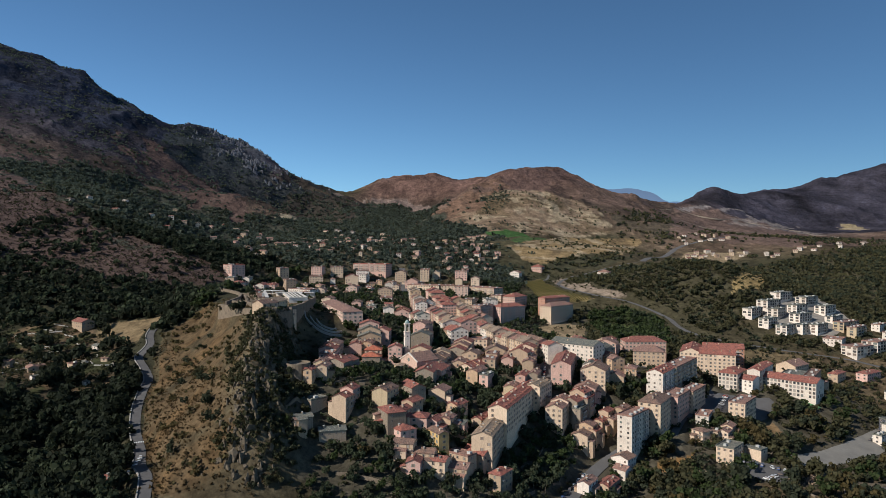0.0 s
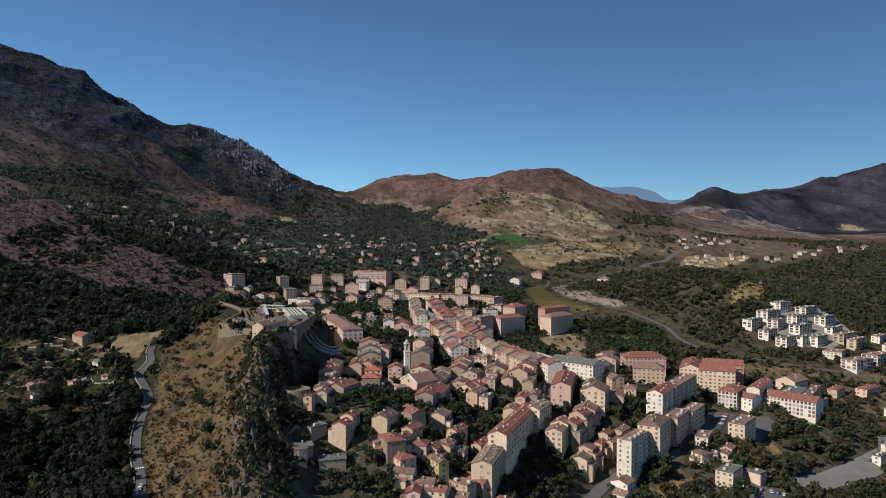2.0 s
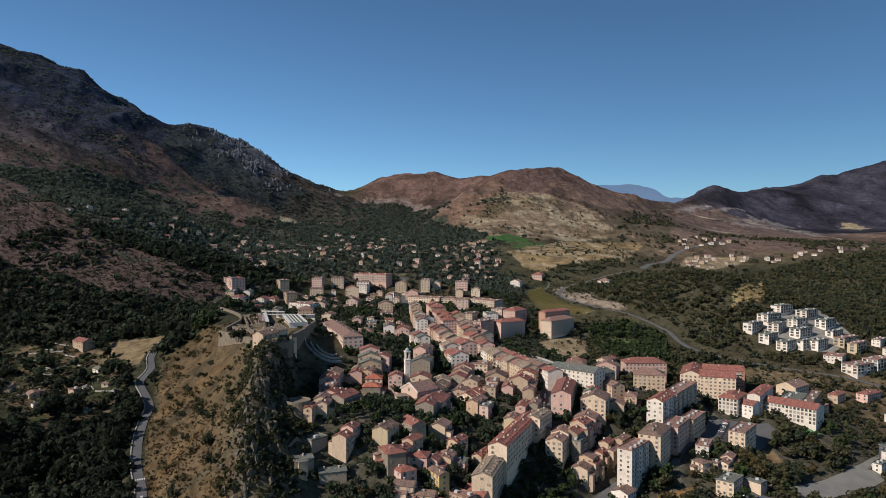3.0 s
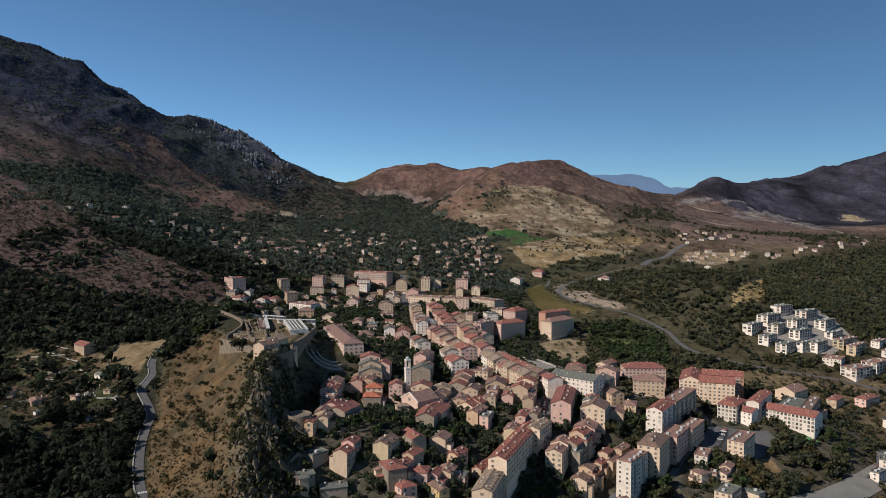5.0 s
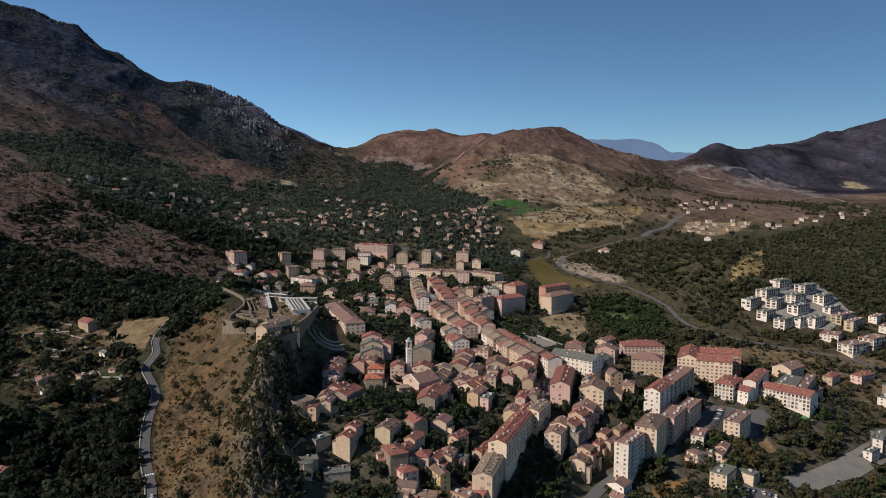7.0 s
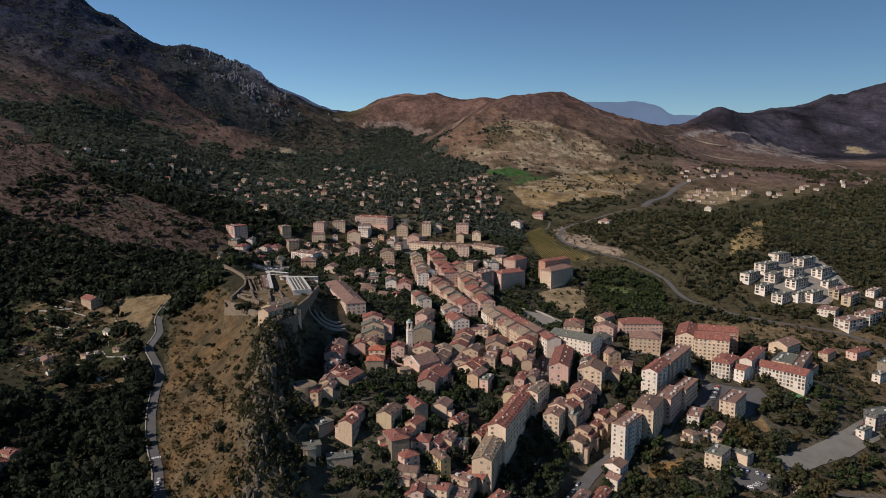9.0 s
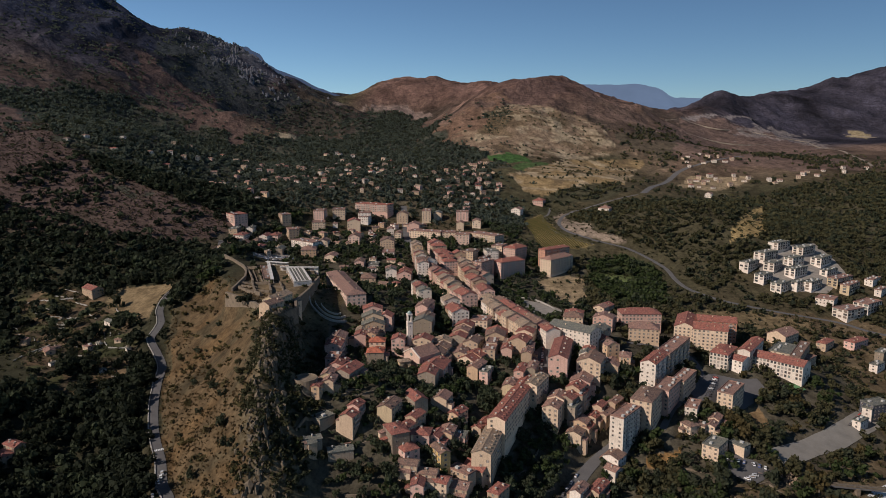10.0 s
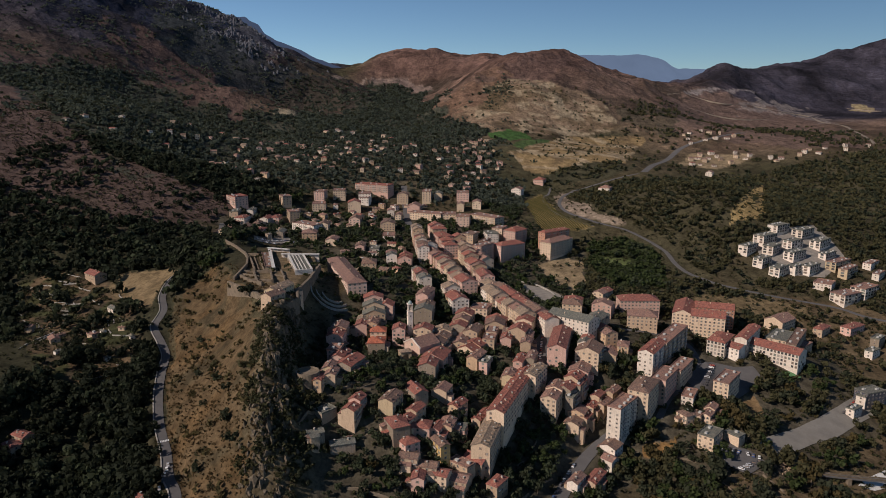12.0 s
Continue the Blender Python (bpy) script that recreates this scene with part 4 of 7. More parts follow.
    # low side wings and dormers
    if floors <= 5 and L < 30 and fine and form != "f":
        for k in range(rng.choice((0, 1, 1, 2, 2, 3))):
            wl, ww, wh = rng.uniform(3, min(7, L * 0.7)), rng.uniform(2.2, 4.0), storey * rng.randint(1, max(1, floors - 1)) + 0.4
            px, sd = rng.uniform(-a + wl / 2, a - wl / 2), rng.choice((-1, 1))
            y0, y1 = sorted((sd * b, sd * (b + ww)))
            part("side_wing", poly_mesh("side_wing", *box(px - wl / 2, y0, low, px + wl / 2, y1, wh), [WALL[rng.choice((wall, "b", "c"))]]), root)
            zi, zo = wh + 1.0, wh + 0.15
            ya, yb = sd * b, sd * (b + ww + 0.35)
            v = [(px - wl / 2 - 0.3, ya, zi), (px + wl / 2 + 0.3, ya, zi), (px + wl / 2 + 0.3, yb, zo), (px - wl / 2 - 0.3, yb, zo)]
            v += [(q[0], q[1], q[2] - 0.25) for q in v]
            f = [(0, 1, 2, 3), (7, 6, 5, 4), (0, 4, 5, 1), (1, 5, 6, 2), (2, 6, 7, 3), (3, 7, 4, 0)]
            part("wing_roof", poly_mesh("wing_roof", v, f if sd < 0 else f, [ROOF[rng.choice((roof, "t", "d"))]]), root)
    if form == "g" and fine and ("c" in style or rng.random() < 0.25):
        for sd in (-1, 1):
            for k in range(int(L / (4.5 if "c" in style else 7))):
                px, py = -a + 2.2 + k * (4.5 if "c" in style else 7), sd * b * 0.62
                zt = eave + pitch * (b - abs(py))
                y0, y1 = sorted((py - sd * 1.2, py + sd * 0.9))
                part("dormer", poly_mesh("dormer", *box(px - 0.6, y0, zt - 0.6, px + 0.6, y1, zt + 0.75), [ROOF[roof]]), root)
    # windows on the four sides
    look_out = {"w": "wide", "c": "tall_shut", "o": "tall_shut", "p": "tall_green", "b": "tall_shut", "g": "small_shut", "k": "tall_green", "n": "wide", "y": "tall_green", "x": "wide", "k2": "wide"}[wall]
    if "v" in style:
        look_out = "bay"
    if "s" in style:
        look_out = "grand"
    me = window_mesh(look_out)
    w_step = 2.7 if "s" in style else 4.5 if "v" in style else rng.uniform(2.9, 3.7)
    spare = []
    for side, (length, depth, ang) in enumerate(((L, b, 180), (W, a, -90), (L, b, 0), (W, a, 90))):
        cols = int((length - 1.2) / w_step)
        m0 = pose(0, 0, 0, 0, 0, ang)
        facing = (root.matrix_basis.to_3x3() @ (m0.to_3x3() @ Vector((0, 1, 0))))
        seen = facing.x * -x + facing.y * -y > -0.1 * math.hypot(x, y)
        blank = form == "g" and floors < 6 and side in (1, 3) and rng.random() < 0.55
        for i in range(cols):
            for k in range(floors):
                if blank and rng.random() < 0.75:
                    continue
                if rng.random() < (0.12 if wall == "g" else 0.05):
                    continue
                m = m0 @ Matrix.Translation(((i - (cols - 1) / 2) * length / max(cols, 1), depth, 0.6 + storey * (k + 0.5)))
                if seen and fine:
                    part("window", me, root, m)
                    COUNT["windows"] += 1
                else:
                    spare.append(m)
    if spare:
        co, fa, ids = far_window(look_out)
        verts = np.concatenate([co @ np.array(m.to_3x3()).T + np.array(m.translation) for m in spare])
        faces = np.concatenate([fa + i * len(co) for i in range(len(spare))])
        tagged(part("windows", mesh_of("windows", verts, faces, list(me.materials), np.tile(ids, len(spare))), root), kind="stuff")
    # balconies along the long side that looks to the valley
    if "b" in style or "v" in style:
        for side in (-1, 1):
            facing = root.matrix_basis.to_3x3() @ Vector((0, side, 0))
            if facing.x * -x + facing.y * -y < 0:
                continue
            bays = max(1, int(L / 9))
            for i in range(bays):
                for k in range(1, floors):
                    px, wd = -a + L * (i + 0.5) / bays, min(5.0, L / bays - 1.5)
                    y0, y1 = sorted((side * b, side * (b + 1.3)))
                    yo = side * (b + 1.24)
                    z0 = 0.6 + storey * k - 0.15
                    slab = part("balcony", poly_mesh("balcony", *box(px - wd / 2, y0, z0, px + wd / 2, y1, z0 + 0.16), [concrete_mat]), root)
                    part("railing", poly_mesh("railing", *box(px - wd / 2, yo - 0.05, z0 + 0.164, px + wd / 2, yo + 0.05, z0 + 1.05), [frame_mat]), slab)
    elif fine and rng.random() < 0.45:
        for _ in range(rng.choice((1, 2, 3))):
            side = -1 if (root.matrix_basis.to_3x3() @ Vector((0, -1, 0))).dot(Vector((-x, -y, 0))) > 0 else 1
            wd, k = rng.uniform(1.6, 3.2), rng.randint(1, max(1, floors - 1))
            px = rng.uniform(-a + wd / 2, max(a - wd / 2, -a + wd / 2 + 0.1))
            y0, y1 = sorted((side * b, side * (b + 1.0)))
            z0 = 0.6 + storey * k - 0.15
            slab = part("balcony", poly_mesh("balcony", *box(px - wd / 2, y0, z0, px + wd / 2, y1, z0 + 0.15), [concrete_mat]), root)
            yo = side * (b + 0.95)
            rail = join([box(px - wd / 2, yo - 0.04, z0 + 0.95, px + wd / 2, yo + 0.04, z0 + 1.03)] + [box(px - wd / 2 + q * wd / 5 - 0.03, yo - 0.03, z0 + 0.154, px - wd / 2 + q * wd / 5 + 0.03, yo + 0.03, z0 + 0.948) for q in range(6)])
            part("railing", poly_mesh("railing", *rail, [shutter_mat]), slab)
    words = f"{NAMES[wall]} {floors}-storey {'house' if kind == 'house' else 'apartment block'} with {FORM[form]} {TILES[roof] if form != 'f' else 'pale'} roof"
    return tagged(root, words, "house" if kind == "house" else "apartment block", "buildings of the town")


building(112.1, 456.0, 52, 26.0, 10.0, 8, "f", "w", "t", "b")
building(131.8, 477.6, 60, 28.2, 15.0, 7, "h", "c", "d")
building(153.1, 500.4, 56, 28.7, 11.4, 5, "f", "p", "t")
building(149.7, 525.0, 57, 32.7, 12.1, 6, "g", "w", "r", "b")
building(172.6, 556.8, 56, 53.8, 11.8, 6, "f", "c", "t", "b", fine=False)
building(171.5, 521.5, 55, 30.0, 10.1, 4, "f", "c", "t")
building(204.1, 511.2, 53, 28.0, 11.5, 5, "f", "c", "t")
building(170.7, 494.1, 62, 17.1, 8.7, 2, "f", "w", "t", storey=3.04)
building(162.1, 472.1, 117, 10.0, 9.3, 2, "h", "c", "d")
building(170.8, 472.8, 53, 8.1, 6.3, 2, "f", "c", "d")
building(177.6, 474.2, 56, 10.6, 7.4, 2, "g", "c", "t", storey=3.06)
building(183.5, 483.0, 56, 10.6, 7.7, 2, "g", "c", "t", storey=2.93)
building(172.5, 451.2, 50, 17.3, 11.2, 3, "f", "c", "s", storey=3.01)
building(190.7, 455.3, 129, 11.4, 7.8, 2, "f", "c", "s")
building(264.5, 567.0, 136, 43.3, 18.0, 4, "g", "w", "r", "s", fine=False)
building(248.1, 586.1, 54, 43.8, 9.9, 5, "g", "w", "r", fine=False)
building(222.5, 578.5, 54, 28.0, 14.9, 4, "h", "w", "r", "s", fine=False)
building(231.3, 569.8, 131, 15.6, 14.4, 3, "g", "w", "r", fine=False)
building(207.4, 634.0, 69, 43.3, 18.0, 5, "g", "c", "r", fine=False)
building(222.6, 613.7, 162, 28.9, 18.0, 6, "g", "c", "r", fine=False)
building(234.3, 632.5, 164, 34.1, 18.0, 7, "g", "x", "r", "b", fine=False)
building(165.7, 642.1, 1, 36.9, 18.0, 5, "h", "p", "r", fine=False)
building(160.8, 603.9, 167, 25.9, 18.0, 4, "h", "b", "t", fine=False)
building(91.9, 556.8, 141, 38.6, 18.0, 6, "g", "w", "s", fine=False)
building(100.5, 617.9, 78, 13.8, 17.6, 4, "h", "c", "d", storey=3.02, fine=False)
building(103.5, 631.5, 78, 13.8, 17.1, 4, "h", "c", "r", storey=3.08, fine=False)
building(109.2, 560.4, 65, 11.3, 12.5, 5, "g", "g", "s", storey=3.12, fine=False)
building(114.0, 570.7, 65, 11.3, 13.6, 5, "g", "g", "s", storey=3.10, fine=False)
building(118.8, 580.9, 65, 11.3, 14.2, 4, "g", "b", "s", storey=3.18, fine=False)
building(128.7, 620.2, 68, 13.6, 17.7, 4, "g", "p", "t", storey=2.88, fine=False)
building(133.9, 632.8, 68, 13.6, 15.8, 3, "h", "p", "n", storey=3.03, fine=False)
building(137.7, 679.8, 54, 11.6, 11.4, 3, "g", "c", "t", storey=2.97, fine=False)
building(144.6, 689.2, 54, 11.6, 11.8, 3, "g", "b", "r", storey=3.09, fine=False)
building(119.0, 544.7, 110, 10.2, 11.3, 4, "g", "o", "t", storey=3.04, fine=False)
building(115.5, 554.3, 110, 10.2, 11.8, 4, "g", "o", "r", storey=2.87, fine=False)
building(127.9, 529.6, 74, 13.3, 8.6, 4, "h", "o", "t")
building(115.6, 523.7, 69, 15.7, 13.6, 2, "g", "b", "t")
building(98.3, 513.6, 69, 20.5, 18.0, 4, "g", "c", "d", "b")
building(96.8, 524.6, 71, 9.5, 10.6, 3, "g", "w", "s", storey=3.20)
building(100.0, 533.6, 71, 9.5, 9.4, 3, "g", "o", "r", storey=3.00)
building(76.5, 522.7, 77, 47.9, 14.1, 4, "g", "p", "r")
building(89.1, 498.0, 71, 18.2, 15.1, 2, "g", "p", "t", storey=3.06)
building(75.8, 472.5, 57, 12.4, 11.2, 4, "g", "g", "r", "b", storey=2.98)
building(82.5, 483.0, 57, 12.4, 10.9, 4, "g", "b", "r", "b", storey=2.89)
building(62.9, 460.1, 68, 14.2, 11.3, 4, "g", "c", "t", storey=3.18)
building(68.3, 473.3, 68, 14.2, 12.0, 3, "g", "c", "t", storey=3.15)
building(79.1, 466.5, 61, 13.3, 5.8, 4, "f", "g", "s", "b", storey=3.19)
building(85.6, 478.2, 61, 13.3, 6.4, 4, "f", "g", "r", "b", storey=3.06)
building(78.0, 452.8, 64, 11.0, 11.3, 2, "g", "c", "d", storey=3.07)
building(82.8, 462.7, 64, 11.0, 12.0, 2, "g", "o", "t", storey=2.94)
building(87.5, 460.5, 58, 10.8, 6.9, 2, "g", "b", "r", storey=2.97)
building(93.3, 469.6, 58, 10.8, 7.4, 2, "g", "b", "r", storey=2.90)
building(99.1, 478.8, 58, 10.8, 7.3, 2, "g", "b", "r", storey=2.95)
building(103.4, 474.6, 54, 14.3, 6.1, 2, "g", "b", "t", storey=3.06)
building(111.7, 486.2, 54, 14.3, 6.5, 2, "g", "b", "t", storey=3.06)
building(102.3, 440.3, 52, 11.9, 11.5, 2, "g", "w", "d")
building(99.2, 428.4, 134, 8.9, 8.1, 2, "g", "w", "t")
building(72.3, 398.3, 58, 13.3, 7.1, 2, "g", "w", "t")
building(85.5, 406.2, 57, 17.6, 7.6, 2, "g", "b", "r", storey=2.98)
building(16.6, 400.5, 75, 38.3, 11.8, 5, "g", "c", "n", "c")
building(35.2, 448.9, 70, 79.6, 11.6, 5, "g", "c", "r", "c")
building(52.9, 478.2, 64, 24.2, 10.7, 4, "g", "c", "n", "c")
building(9.9, 386.7, 147, 13.7, 12.2, 2, "g", "b", "r")
building(21.4, 371.1, 58, 13.0, 7.3, 3, "h", "b", "r")
building(0.7, 379.0, 140, 14.5, 7.5, 2, "f", "b", "t")
building(-18.7, 369.4, 169, 11.3, 7.9, 2, "g", "b", "d", storey=2.98)
building(-29.8, 371.6, 169, 11.3, 8.3, 2, "g", "b", "d", storey=2.96)
building(-24.0, 360.6, 86, 9.6, 7.5, 2, "g", "p", "r")
building(-12.8, 366.6, 160, 13.3, 9.1, 2, "g", "c", "r")
building(-0.8, 367.6, 161, 12.0, 10.4, 2, "g", "b", "t")
building(-12.3, 383.9, 120, 13.2, 6.4, 3, "g", "y", "d", "b")
building(-23.0, 394.3, 82, 11.2, 9.6, 2, "h", "p", "r")
building(-14.7, 396.9, 70, 11.1, 7.1, 2, "g", "p", "r")
building(-8.6, 403.4, 76, 13.3, 9.1, 2, "g", "o", "t")
building(-31.2, 380.6, 125, 10.6, 10.0, 2, "h", "p", "r")
building(-38.4, 387.3, 116, 15.8, 10.8, 3, "h", "g", "r")
building(-33.6, 393.7, 63, 11.7, 7.5, 2, "g", "b", "r", storey=3.13)
building(-28.2, 404.1, 63, 11.7, 7.6, 2, "g", "b", "r", storey=3.06)
building(-44.1, 405.8, 71, 15.6, 9.9, 2, "g", "n", "d")
building(-29.0, 420.7, 119, 16.6, 9.2, 2, "g", "g", "r")
building(-66.8, 392.3, 72, 9.4, 8.8, 3, "g", "b", "r", "b", storey=3.09)
building(-64.0, 401.3, 72, 9.4, 7.9, 2, "g", "p", "r", "b", storey=3.16)
building(-82.8, 392.9, 49, 11.2, 8.2, 1, "f", "g", "s")
building(-86.6, 375.1, 29, 11.6, 6.6, 1, "g", "g", "s")
building(-70.3, 378.0, 18, 14.6, 7.2, 1, "g", "g", "s")
building(-85.4, 425.9, 86, 11.7, 7.4, 2, "g", "n", "t")
building(-82.8, 417.9, 86, 12.0, 7.1, 2, "g", "b", "t")
building(-89.0, 409.2, 83, 9.9, 5.2, 2, "g", "o", "r")
building(-76.1, 432.7, 71, 10.6, 12.5, 2, "g", "g", "r", storey=2.93)
building(-72.7, 442.8, 71, 10.6, 11.9, 2, "g", "g", "r", storey=2.95)
building(-83.9, 448.7, 82, 9.9, 9.1, 2, "g", "p", "r", storey=3.07)
building(-82.6, 458.5, 82, 9.9, 9.1, 2, "g", "p", "r", storey=3.15)
building(-88.1, 459.4, 85, 12.5, 8.8, 3, "f", "p", "t")
building(-93.8, 494.0, 89, 14.8, 12.2, 3, "g", "p", "r", storey=3.07)
building(-93.5, 508.8, 89, 14.8, 11.9, 3, "g", "b", "t", storey=3.18)
building(-63.6, 493.8, 93, 10.9, 12.5, 3, "h", "g", "o", storey=3.20)
building(-64.2, 504.7, 93, 10.9, 11.7, 2, "h", "p", "o", storey=3.11)
building(-64.9, 515.6, 93, 10.9, 12.2, 3, "h", "c", "o", storey=2.89)
building(-78.6, 521.4, 91, 11.8, 8.9, 3, "g", "p", "r", storey=2.86)
building(-78.9, 533.2, 91, 11.8, 9.7, 2, "g", "p", "n", storey=3.02)
building(-70.6, 525.9, 85, 14.2, 9.4, 3, "g", "o", "t", storey=3.03)
building(-69.3, 540.0, 85, 14.2, 9.5, 2, "g", "o", "r", storey=2.89)
building(-71.2, 538.8, 98, 11.2, 17.9, 3, "g", "b", "s", storey=3.04, fine=False)
building(-72.8, 549.9, 98, 11.2, 17.5, 3, "g", "b", "s", storey=3.14, fine=False)
building(-74.3, 561.1, 98, 11.2, 15.9, 3, "g", "p", "r", storey=3.15, fine=False)
building(-62.7, 554.1, 87, 11.9, 12.2, 3, "g", "p", "r", storey=2.94, fine=False)
building(-48.8, 516.8, 90, 11.9, 10.0, 4, "g", "p", "r", storey=3.03)
building(-30.0, 521.1, 82, 11.9, 14.5, 4, "g", "c", "r", storey=3.02)
building(-20.0, 478.8, 73, 10.6, 17.4, 3, "g", "p", "r", storey=2.85)
building(-17.0, 488.9, 73, 10.6, 15.6, 3, "g", "p", "r", storey=2.86)
building(-23.2, 462.2, 82, 14.9, 12.3, 3, "g", "g", "r")
building(-13.0, 434.0, 72, 12.4, 10.9, 2, "g", "b", "t")
building(-19.2, 508.0, 71, 10.0, 14.1, 3, "g", "o", "d", storey=3.03)
building(-15.9, 517.4, 71, 10.0, 13.7, 3, "g", "o", "d", storey=3.06)
building(-14.8, 529.4, 86, 11.9, 13.5, 3, "g", "c", "n", storey=2.92)
building(5.4, 507.2, 59, 10.0, 14.5, 2, "g", "c", "r", storey=2.89)
building(10.5, 515.8, 59, 10.0, 15.0, 2, "g", "o", "r", storey=3.01)
building(11.1, 490.6, 65, 17.7, 8.6, 3, "g", "o", "t", storey=3.04)
building(17.7, 485.6, 68, 12.1, 6.5, 3, "f", "p", "s")
building(35.0, 522.6, 79, 12.2, 8.6, 3, "g", "p", "r", storey=2.87)
building(37.4, 534.5, 79, 12.2, 8.9, 3, "h", "p", "d", storey=3.01)
building(49.8, 516.3, 79, 13.1, 8.1, 3, "g", "b", "t", storey=3.04)
building(52.3, 529.2, 79, 13.1, 8.6, 3, "g", "b", "t", storey=2.86)
building(43.4, 491.9, 73, 17.6, 7.1, 3, "g", "p", "r", storey=3.19)
building(52.3, 497.0, 74, 16.7, 6.8, 3, "g", "g", "t")
building(34.4, 474.1, 75, 15.0, 8.3, 3, "g", "n", "t")
building(-2.5, 425.1, 61, 13.6, 8.0, 2, "g", "o", "r")
building(13.4, 424.8, 62, 17.6, 6.5, 2, "g", "b", "r", storey=3.15)
building(-0.2, 405.0, 77, 9.3, 7.0, 2, "f", "p", "s")
building(27.1, 549.4, 84, 14.8, 15.8, 3, "g", "b", "d", storey=3.09, fine=False)
building(28.7, 564.2, 84, 14.8, 17.8, 2, "g", "k", "r", storey=3.04, fine=False)
building(7.8, 531.0, 75, 12.1, 11.9, 3, "g", "b", "d", storey=3.10)
building(11.0, 542.8, 75, 12.1, 11.4, 2, "g", "b", "d", storey=2.88)
building(21.6, 520.8, 78, 12.1, 9.5, 3, "f", "b", "t", storey=2.91)
building(24.2, 532.8, 78, 12.1, 8.3, 3, "f", "c", "t", storey=3.14)
building(44.6, 529.9, 73, 12.4, 14.1, 4, "g", "b", "r", storey=3.05, fine=False)
building(48.2, 541.8, 73, 12.4, 13.8, 3, "g", "b", "r", storey=2.89, fine=False)
building(51.9, 553.7, 73, 12.4, 13.7, 4, "g", "c", "r", storey=3.20, fine=False)
building(55.5, 565.5, 73, 12.4, 13.5, 4, "g", "w", "n", storey=2.99, fine=False)
building(-2.9, 538.7, 78, 11.9, 13.8, 3, "g", "g", "r", storey=3.00, fine=False)
building(-0.3, 550.4, 78, 11.9, 13.2, 3, "g", "b", "t", storey=3.11, fine=False)
building(2.3, 562.0, 78, 11.9, 14.5, 3, "g", "b", "r", storey=2.91, fine=False)
building(-0.9, 519.8, 80, 18.1, 10.9, 2, "g", "b", "t", storey=3.02)
building(24.5, 703.8, 100, 13.5, 15.0, 5, "g", "p", "r", storey=3.18, fine=False)
building(22.2, 717.2, 100, 13.5, 14.8, 5, "g", "p", "r", storey=3.03, fine=False)
building(19.8, 730.5, 100, 13.5, 15.6, 4, "g", "k", "d", storey=2.99, fine=False)
building(17.4, 743.9, 100, 13.5, 15.4, 5, "g", "b", "d", storey=3.13, fine=False)
building(37.9, 655.8, 111, 14.2, 14.1, 5, "g", "c", "d", storey=3.05, fine=False)
building(32.8, 669.1, 111, 14.2, 14.2, 4, "g", "p", "d", storey=3.06, fine=False)
building(27.7, 682.4, 111, 14.2, 14.7, 4, "g", "w", "n", storey=3.18, fine=False)
building(47.4, 622.5, 105, 11.1, 14.0, 5, "g", "p", "r", storey=3.16, fine=False)
building(44.5, 633.3, 105, 11.1, 12.5, 5, "g", "p", "r", storey=3.16, fine=False)
building(41.5, 644.1, 105, 11.1, 13.9, 5, "g", "p", "r", storey=2.87, fine=False)
building(55.9, 601.2, 111, 13.0, 12.9, 5, "g", "c", "r", storey=2.88, fine=False)
building(51.2, 613.4, 111, 13.0, 14.2, 5, "g", "c", "r", storey=3.01, fine=False)
building(65.1, 578.8, 110, 13.0, 13.7, 5, "g", "p", "d", storey=2.97, fine=False)
building(60.6, 591.0, 110, 13.0, 12.3, 5, "g", "p", "d", storey=3.05, fine=False)
building(71.8, 553.3, 106, 12.4, 12.4, 5, "g", "w", "r", storey=2.99, fine=False)
building(68.4, 565.3, 106, 12.4, 11.7, 4, "g", "w", "r", storey=3.00, fine=False)
building(31.8, 614.4, 109, 14.7, 15.9, 5, "g", "c", "n", storey=2.94, fine=False)
building(27.0, 628.3, 109, 14.7, 15.9, 5, "g", "w", "n", storey=3.08, fine=False)
building(43.0, 587.9, 108, 11.5, 15.6, 5, "g", "c", "n", storey=3.14, fine=False)
building(39.4, 598.9, 108, 11.5, 13.8, 4, "g", "b", "r", storey=3.02, fine=False)
building(35.7, 609.8, 108, 11.5, 14.3, 4, "g", "w", "t", storey=3.07, fine=False)
building(52.7, 566.2, 110, 15.0, 14.1, 5, "g", "c", "n", storey=3.16, fine=False)
building(47.7, 580.4, 110, 15.0, 15.1, 5, "g", "c", "t", storey=3.08, fine=False)
building(-10.4, 712.8, 110, 11.3, 16.5, 5, "g", "c", "n", storey=2.96, fine=False)
building(-14.2, 723.6, 110, 11.3, 16.0, 4, "g", "p", "r", storey=3.04, fine=False)
building(-18.0, 734.3, 110, 11.3, 16.9, 5, "g", "c", "n", storey=3.16, fine=False)
building(-21.8, 745.0, 110, 11.3, 15.6, 5, "h", "p", "r", storey=3.01, fine=False)
building(-25.6, 755.8, 110, 11.3, 17.5, 5, "g", "c", "r", storey=2.88, fine=False)
building(4.8, 645.0, 107, 12.4, 15.8, 5, "g", "p", "r", storey=3.12, fine=False)
building(1.2, 656.9, 107, 12.4, 17.3, 5, "g", "p", "r", storey=2.99, fine=False)
building(-2.4, 668.8, 107, 12.4, 18.0, 5, "g", "p", "n", storey=2.91, fine=False)
building(-6.1, 680.8, 107, 12.4, 15.9, 5, "h", "b", "r", storey=2.96, fine=False)
building(15.5, 581.5, 77, 12.8, 14.5, 3, "f", "c", "t", storey=2.96, fine=False)
building(18.3, 594.0, 77, 12.8, 13.7, 2, "f", "w", "t", storey=3.06, fine=False)
building(-3.2, 583.6, 106, 13.5, 15.0, 4, "g", "w", "r", storey=2.85, fine=False)
